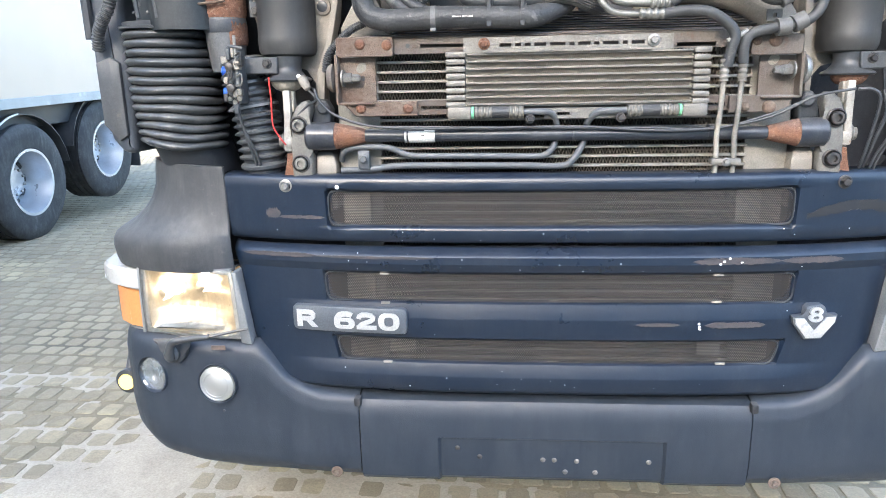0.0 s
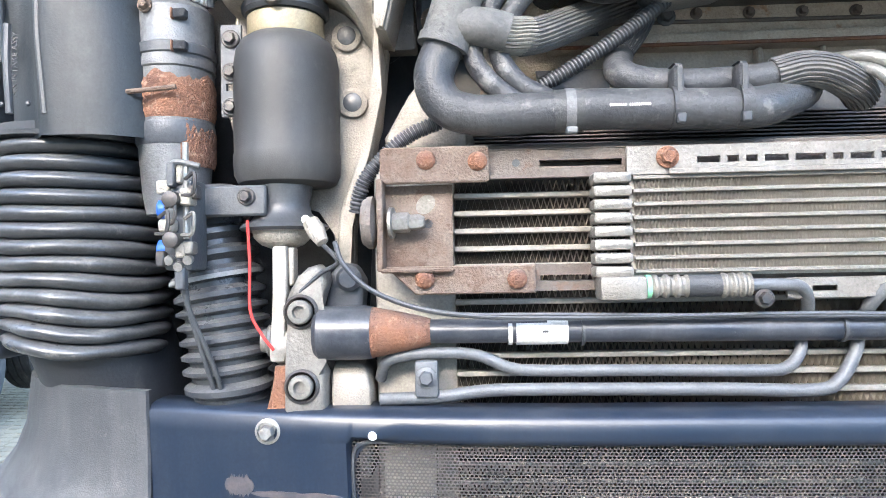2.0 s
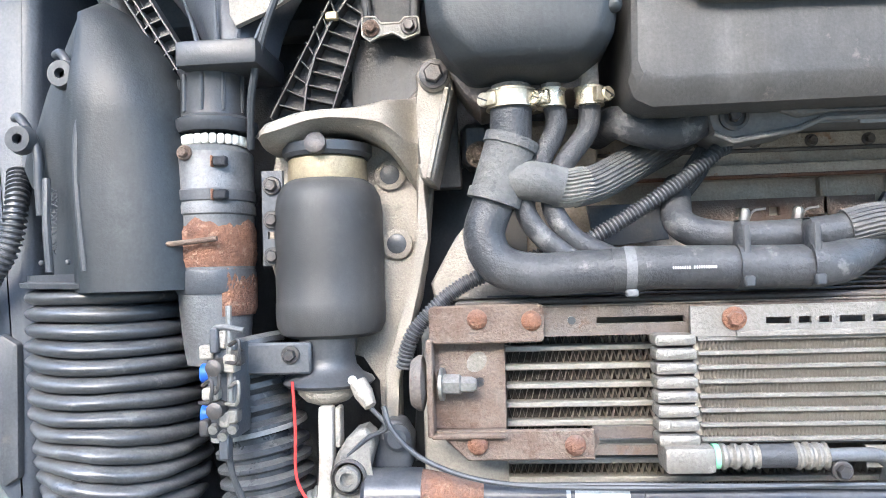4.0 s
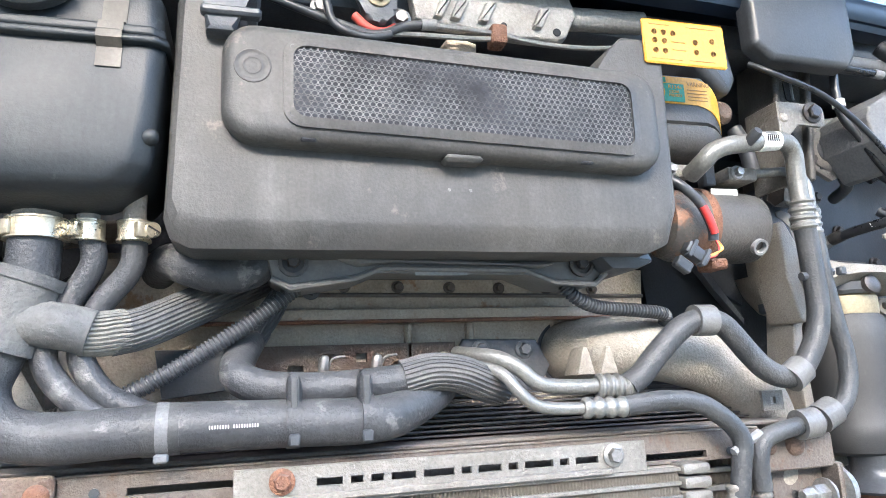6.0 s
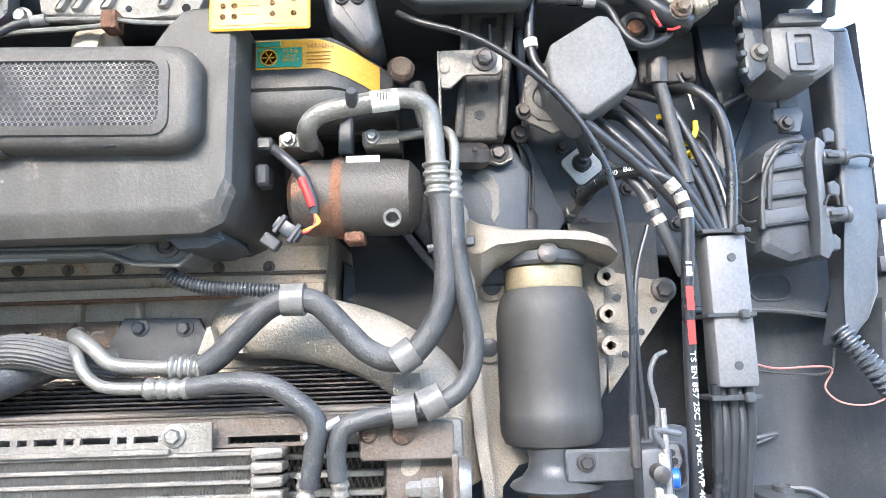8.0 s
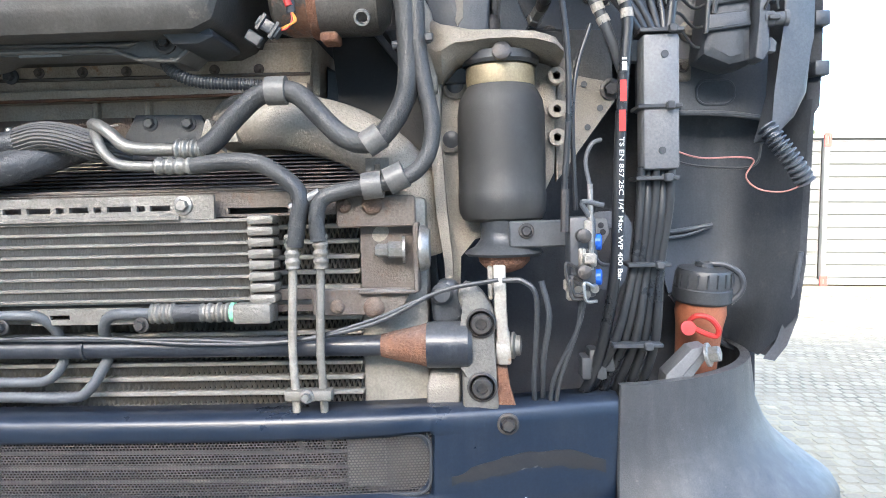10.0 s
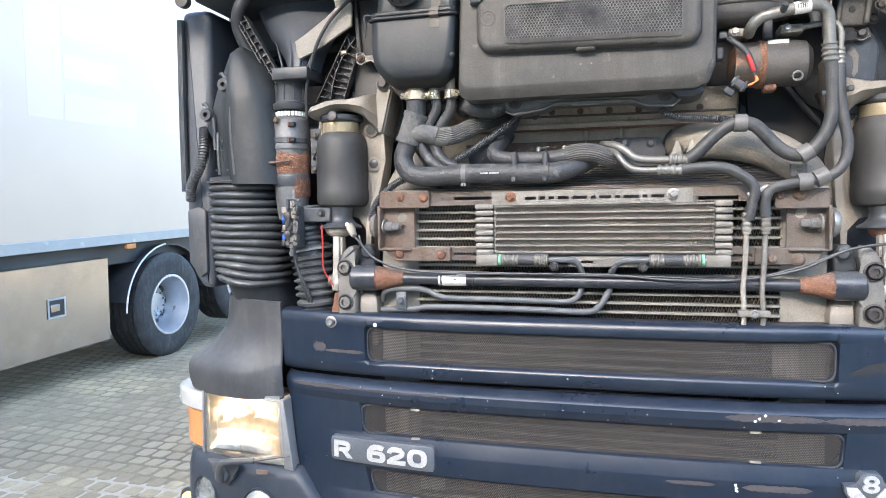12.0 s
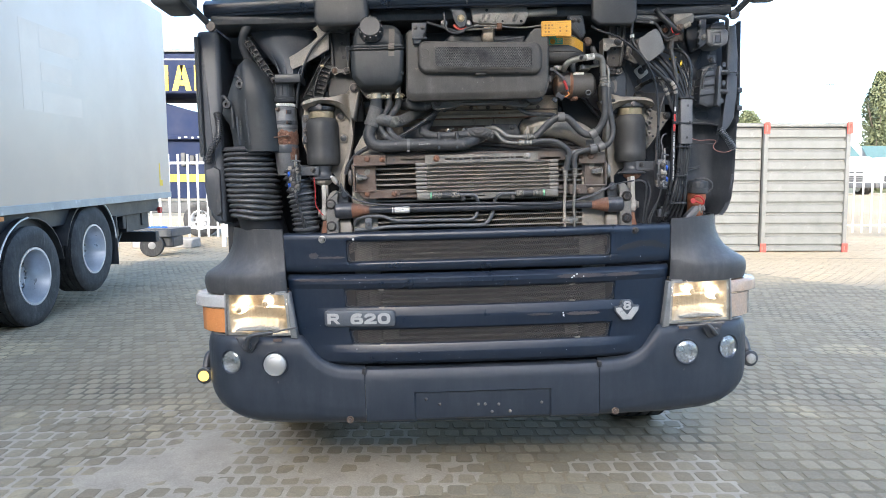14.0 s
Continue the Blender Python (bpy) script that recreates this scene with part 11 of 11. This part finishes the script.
    wide = [(0.868 + (x - 0.869) * (1.75 if z > 1.44 else 1.35), 1.430 + (z - 1.4375) * (2.1 if z < 1.44 else 2.0)) for x, z in oval]
    hp = part("hole_plate", ring(nbm(), wide, oval, 0.30, 0.312, 0.003), LINER, truck, "blue-grey plate with a rounded opening")
    part("opening_lip", tube(nbm(), [(x, 0.2985, z) for x, z in oval + oval[:1]], 0.003, 6, 1), LINER, hp)
    disc = part("valve_disc", prism(nbm(), fillet([(0.802, 1.485), (0.838, 1.487), (0.842, 1.465), (0.828, 1.44), (0.806, 1.442)], 0.006, 3), 0.16, 0.165, 0.001, 1), CAPDUCT, truck, "pale grey plate with three holes")
    for x, z in ((0.829, 1.476), (0.826, 1.460), (0.832, 1.466)):
        part("disc_hole", lathe(nbm(), [(0.0045, 0), (0.0045, 0.001), (0, 0.001)], (x, 0.16, z), (0, -1, 0), 10), HOLLOW, disc)
    part("coil_cable", tube(nbm(), [(1.105, 0.25, 1.625), (1.12, 0.24, 1.60), (1.14, 0.235, 1.57), (1.165, 0.24, 1.535)], 0.0125, 12, 6, ridge=(0.0085, 0.007)), LINER, truck, "grey coiled cable")
    part("red_wire", tube(nbm(), [(0.94, 0.2, 1.59), (0.99, 0.21, 1.575), (1.05, 0.22, 1.575), (1.08, 0.23, 1.57), (1.07, 0.235, 1.545), (1.09, 0.235, 1.525), (1.13, 0.24, 1.52), (1.16, 0.24, 1.53)], 0.0014, 6), FADEDRED, truck, "thin faded red wire")
    f = part("washer_filler", lathe(nbm(), [(0.034, -0.13), (0.038, -0.055), (0.042, -0.03), (0.040, -0.012)], (1.022, 0.297, 1.352), (0.06, -0.10, 1), 28), AMBERW, truck, "orange washer filler neck with black cap")
    cap = part("filler_cap", lathe(nbm(), [(0.044, -0.012), (0.048, -0.008), (0.048, 0.012), (0.046, 0.014), (0.046, 0.036), (0.042, 0.044), (0.016, 0.048), (0.015, 0.055), (0.009, 0.056), (0.008, 0.051), (0, 0.051)], (1.022, 0.297, 1.352), (0.06, -0.10, 1), 26), BLACK, f, "black filler cap")
    for k in range(18):
        a = 2 * math.pi * k / 18
        part("grip_rib", tube(nbm(), [(1.023 + 0.0465 * math.cos(a), 0.295 + 0.0465 * math.sin(a), 1.366), (1.025 + 0.0455 * math.cos(a), 0.293 + 0.0455 * math.sin(a), 1.388)], 0.0022, 5, 1), BLACK, cap)
    part("cap_strap", tube(nbm(), [(1.03, 0.285, 1.404), (1.055, 0.28, 1.402), (1.078, 0.275, 1.385), (1.08, 0.275, 1.36), (1.062, 0.28, 1.338)], 0.005, 8), BLACK, f)
    part("red_ring", tube(nbm(), [(0.982, 0.245, 1.312), (0.992, 0.235, 1.325), (1.012, 0.23, 1.322), (1.026, 0.23, 1.305), (1.024, 0.235, 1.292), (1.008, 0.235, 1.296), (0.99, 0.24, 1.305), (0.982, 0.245, 1.312)], 0.0045, 8), REDP, f, "red pull ring")
    part("ring_tab", lathe(nbm(), [(0.012, 0), (0.012, 0.006), (0, 0.007)], (0.980, 0.24, 1.305), (0, -1, 0.2), 14), REDP, f)
    s = part("horn_bracket", prism(nbm(), [(0.93, 1.20), (0.955, 1.205), (1.0, 1.265), (1.0, 1.285), (0.975, 1.28), (0.935, 1.24)], 0.2, 0.24, 0.005, 2), CAPDUCT, truck, "pale grey bracket with bolt")
    part("bracket_bolt", hexbolt(nbm(), 1.0, 0.2, 1.27, 0.013, (0.8, -0.5, 0.2), 0.016), STEEL, s)
    part("black_lead", tube(nbm(), [(0.735, 0.11, 1.40), (0.745, 0.105, 1.35), (0.738, 0.13, 1.28), (0.742, 0.18, 1.20)], 0.0045, 8), BLACK, truck, "black lead")
    part("black_lead", tube(nbm(), [(0.68, 0.11, 1.402), (0.71, 0.105, 1.40), (0.728, 0.105, 1.37), (0.725, 0.14, 1.25), (0.73, 0.18, 1.19)], 0.004, 8), BLACK, truck, "black lead")
    for k in range(4):
        part("plug_block", box(nbm(), 0.80 + 0.012 * k, 0.815 + 0.012 * k, 0.17, 0.21, 1.24 + 0.012 * (k % 2), 1.275 + 0.012 * (k % 2), 0.004, 2), BLACK, truck, "black plug block")


right_upright()
right_cap()
right_pocket()
right_corner()


RAILGR = mat("grimy_rail_paint", (0.34, 0.325, 0.30), 0.55, 0.1, (0.2, 0.185, 0.165), 0.85, 12, (0.24, 0.16, 0.10), 0.4, 30, 0.64, bump=0.4, dust=0.3)


def top_clutter():
    b = part("cover_strut_bracket", prism(nbm(), [(-0.262, 2.07), (-0.20, 2.07), (-0.205, 2.03), (-0.222, 2.015), (-0.226, 1.985), (-0.256, 1.985), (-0.26, 2.02)], 0.03, 0.12, 0.005, 2), SOOT, truck, "dark bolted bracket above the cover")
    for x in (-0.247, -0.216):
        part("bracket_bolt", hexbolt(nbm(), x, 0.029, 2.05, 0.007), BOLTDK, b)
    part("bracket_cross", box(nbm(), -0.262, -0.2, 0.024, 0.04, 2.002, 2.012, 0.003), SOOT, b)
    part("rear_cover", prism(nbm(), [(-0.17, 1.99), (0.2, 1.98), (0.24, 2.05), (-0.1, 2.06)], 0.22, 0.3, 0.01, 2), SOOT, truck, "dark engine parts behind the cover")
    part("left_top_module", prism(nbm(), rounded(-0.665, -0.44, 2.075, 2.2, 0.035, 5), 0.065, 0.2, 0.016, 3), BLACK, truck, "dark moulded module beside the filler cap")
    # wiper linkage under the cowl: pressed rail, torque tube, crank pivot and washer lines
    rail = part("pressed_rail", prism(nbm(), [(-0.012, 2.165), (0.0, 2.094), (0.03, 2.088), (0.093, 2.088), (0.135, 2.082), (0.205, 2.080), (0.222, 2.09), (0.24, 2.128), (0.225, 2.165)], 0.148, 0.168, 0.006, 2), RAILGR, truck, "grimy pressed steel wiper rail")
    for x0, x1 in ((0.022, 0.035), (0.045, 0.06), (0.085, 0.1), (0.165, 0.18)):
        part("rail_rib", prism(nbm(), [(x0, 2.094), (x1, 2.094), (x1 + 0.016, 2.126), (x0 + 0.014, 2.126)], 0.138, 0.15, 0.005, 2), RAILGR, rail)
    for x, z, r in ((0.058, 2.143, 0.006), (0.205, 2.094, 0.006), (0.125, 2.096, 0.0045)):
        part("rail_hole", lathe(nbm(), [(r, 0), (r, 0.0012), (0, 0.0012)], (x, 0.1478, z), (0, -1, 0), 14), HOLLOW, rail)
    part("torque_tube", tube(nbm(), [(0.232, 0.172, 2.132), (0.36, 0.172, 2.139)], 0.017, 18, 1), RAILGR, truck, "dusty wiper torque tube")
    bm = prism(nbm(), fillet([(-0.115, 2.18), (-0.075, 2.10), (-0.07, 2.072), (-0.048, 2.068), (-0.03, 2.085), (-0.03, 2.12), (-0.075, 2.19)], 0.012, 3), 0.126, 0.15, 0.006, 2)
    crank = part("wiper_crank", bm, PIPEGR, truck, "grey cast wiper crank")
    part("crank_nut", hexbolt(nbm(), -0.054, 0.125, 2.106, 0.011), BRASS, crank, "yellow zinc nut")
    part("rubber_pad", tube(nbm(), [(-0.084, 0.14, 2.083), (-0.066, 0.138, 2.066), (-0.046, 0.138, 2.062), (-0.03, 0.14, 2.072)], 0.006, 10), REDIRON, crank, "worn red rubber pad")
    for x, z in ((-0.022, 2.088), (-0.125, 2.092)):
        part("linkage_nut", hexbolt(nbm(), x, 0.146, z, 0.010), STEEL, crank)
    part("washer_hose", tube(nbm(), [(-0.20, 0.13, 2.094), (-0.127, 0.13, 2.070), (-0.09, 0.128, 2.058), (-0.066, 0.128, 2.052), (-0.045, 0.128, 2.056), (-0.02, 0.13, 2.069), (0.006, 0.13, 2.074)], 0.0058, 10), BLACK, truck, "black washer hose")
    part("washer_hose", tube(nbm(), [(-0.126, 0.12, 2.13), (-0.121, 0.12, 2.087), (-0.113, 0.118, 2.058), (-0.092, 0.118, 2.046), (-0.066, 0.12, 2.044), (-0.04, 0.124, 2.052)], 0.0052, 10), BLACK, truck, "black washer hose")
    ln = part("brake_line", tube(nbm(), [(0.0, 0.13, 2.073), (0.013, 0.13, 2.075), (0.06, 0.13, 2.074), (0.109, 0.13, 2.072), (0.15, 0.13, 2.066), (0.195, 0.13, 2.063), (0.25, 0.13, 2.065), (0.308, 0.132, 2.074)], 0.0038, 8), STEEL, truck, "thin bright metal line")
    part("line_ferrule", tube(nbm(), [(0.002, 0.13, 2.0735), (0.022, 0.13, 2.0755)], 0.0075, 12, 1), CAPGREY, ln)
    part("brake_line", tube(nbm(), [(-0.055, 0.134, 2.056), (-0.02, 0.134, 2.060), (0.03, 0.134, 2.062), (0.08, 0.134, 2.064), (0.11, 0.132, 2.066)], 0.0038, 8), STEEL, truck, "thin bright metal line")
    part("line_clip", box(nbm(), 0.098, 0.12, 0.122, 0.15, 2.056, 2.084, 0.004, 2), RUSTB, truck, "rusty line clip")
    part("lower_casting", lathe(nbm(), [(0.02, 0), (0.034, 0.01), (0.036, 0.03), (0.03, 0.05)], (0.04, 0.19, 2.052), (0.9, -0.2, -0.1), 18), ENGINE, truck, "grimy round casting")
    part("black_module", prism(nbm(), [(0.50, 2.085), (0.53, 2.062), (0.67, 2.060), (0.69, 2.085), (0.69, 2.22), (0.50, 2.22)], 0.1, 0.13, 0.010, 3), BLACK, truck, "black plastic module under the flap")
    part("left_module", prism(nbm(), [(-0.62, 2.12), (-0.62, 2.085), (-0.56, 2.07), (-0.5, 2.09), (-0.5, 2.12)], 0.13, 0.2, 0.008, 2), SOOT, truck)


top_clutter()


def behind_grille():
    """Plates and clips seen through the gauze."""
    for z0, z1, xs in ((1.085, 1.175, ((-0.535, -0.465), (0.44, 0.50))), (0.89, 0.958, ((-0.49, -0.46),)), (0.735, 0.782, ((-0.43, -0.36), (0.37, 0.43)))):
        for a, b in xs:
            part("grille_stay", box(nbm(), a, b, 0.145 if z0 > 1 else 0.14, 0.15, z0, z1, 0.002), CASTIN, truck, "pale plate behind the gauze")
    for x, z in ((-0.43, 0.962), (-0.43, 0.885), (0.0, 0.892), (0.4, 0.892), (0.4, 0.962), (-0.43, 0.722), (0.0, 0.728), (0.42, 0.728)):
        part("gauze_clip", box(nbm(), x - 0.012, x + 0.012, 0.1, 0.106, z - 0.003, z + 0.003, 0.001), CASTIN, truck, "small metal clip")
    # added black sheet that stands in for the shade deep behind the gauze
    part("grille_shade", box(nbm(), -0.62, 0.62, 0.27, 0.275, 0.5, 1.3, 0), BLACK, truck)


behind_grille()


# ---- single pavers beside the bumper ----
def single_pavers():
    rnd = random.Random(9)
    lx, ly, gap = 0.105, 0.125, 0.013
    shapes = []
    for k in range(12):
        hx, hy, b = (lx - gap) / 2 * rnd.uniform(0.93, 1), (ly - gap) / 2 * rnd.uniform(0.93, 1), 0.004
        h = 0.0036 + rnd.uniform(-0.0012, 0.0014)
        tx, ty = rnd.uniform(-0.0009, 0.0009), rnd.uniform(-0.0009, 0.0009)
        c = 0.72
        edge = [(-1, -c), (-c, -1), (c, -1), (1, -c), (1, c), (c, 1), (-c, 1), (-1, c)]
        jit = [(rnd.uniform(-0.006, 0.002), rnd.uniform(-0.006, 0.002)) for _ in edge]
        vv = [(sx * (hx + jx), sy * (hy + jy), 0.0004) for (sx, sy), (jx, jy) in zip(edge, jit)]
        vv += [(sx * (hx + jx - b), sy * (hy + jy - b), h + tx * sx + ty * sy) for (sx, sy), (jx, jy) in zip(edge, jit)]
        ff = [tuple(range(8, 16))] + [(i, (i + 1) % 8, 8 + (i + 1) % 8, 8 + i) for i in range(8)]
        me = bpy.data.meshes.new("paver")
        me.from_pydata(vv, [], ff)
        me.materials.append(PAVER1)
        shapes.append(me)
    x0, y0 = -7.0, -4.6
    for r in range(int((11.0 - y0) / ly)):
        for c in range(int((7.2 - x0) / lx)):
            cx, cy = x0 + (c + 0.5 * (r % 2)) * lx + lx / 2, y0 + r * ly + ly / 2
            if NEAR[0] < cx < NEAR[1] and NEAR[2] < cy < NEAR[3]:
                ob = new("paver", rnd.choice(shapes))
                ob.parent = ground
                ob.location = (cx, cy, 0)


PAVER1 = PAVER.copy()
PAVER1.name = "single_paver"
_n1 = PAVER1.node_tree
_p1 = _n1.nodes["Principled BSDF"]
_c1 = _p1.inputs["Base Color"].links[0].from_socket
_o1 = _n1.nodes.new("ShaderNodeObjectInfo")
_h1 = _n1.nodes.new("ShaderNodeHueSaturation")
_n1.links.new(ramp_val(_n1, _o1.outputs["Random"], 0.88, 1.1), _h1.inputs["Value"])
_n1.links.new(_c1, _h1.inputs["Color"])
_n1.links.new(_h1.outputs[0], _p1.inputs["Base Color"])
single_pavers()


# ---- sand blown over the pavers ----
def sand_drift(x0, x1, y0, y1, spots, step=0.016, seed=3):
    """Thin sand that fills joints and buries pavers where it lies deepest."""
    rnd = np.random.RandomState(seed)
    nx, ny = int((x1 - x0) / step), int((y1 - y0) / step)
    gx, gy = np.meshgrid(np.linspace(x0, x1, nx), np.linspace(y0, y1, ny))
    h = np.full(gx.shape, -0.5)
    for cx, cy, rx, ry, amp in spots:
        h = np.maximum(h, amp - ((gx - cx) / rx) ** 2 - ((gy - cy) / ry) ** 2)
    for k in range(5):
        freq, size = 3.1 * 1.9 ** k, 0.55 * 0.62 ** k
        for j in range(4):
            a, ph = rnd.uniform(0, 6.28), rnd.uniform(0, 6.28)
            h = h + size * 0.4 * np.sin(freq * (gx * math.cos(a) + gy * math.sin(a)) + ph + 1.3 * np.sin(freq * 0.6 * (gy * math.cos(a) - gx * math.sin(a)) + 2 * ph))
    border = np.minimum(np.minimum(gx - x0, x1 - gx), np.minimum(gy - y0, y1 - gy))
    z = np.clip(0.0012 + 0.0042 * h, -0.004, 0.0066) - 0.006 * np.clip(1 - border / 0.2, 0, 1)
    vv = np.stack([gx, gy, z], -1).reshape(-1, 3)
    ff = [(r * nx + c, r * nx + c + 1, (r + 1) * nx + c + 1, (r + 1) * nx + c) for r in range(ny - 1) for c in range(nx - 1)
          if max(z[r, c], z[r + 1, c + 1], z[r, c + 1], z[r + 1, c]) > 0.0003]
    me = bpy.data.meshes.new("sand_drift")
    me.from_pydata([tuple(v) for v in vv], [], ff)
    me.polygons.foreach_set("use_smooth", [True] * len(me.polygons))
    me.materials.append(SAND)
    ob = new("sand_drift", me)
    ob.parent = ground
    ob["label"], ob["kind"] = "pale sand blown over the pavers", "stuff"


sand_drift(-3.6, 1.4, -0.7, 1.6, ((-1.62, 0.55, 0.62, 0.42, 1.15), (-0.95, 0.25, 0.55, 0.35, 0.75), (-2.4, 0.5, 0.8, 0.6, 0.55), (-0.1, 0.45, 0.9, 0.35, 0.35), (-3.0, 0.9, 0.6, 0.6, 0.4)))
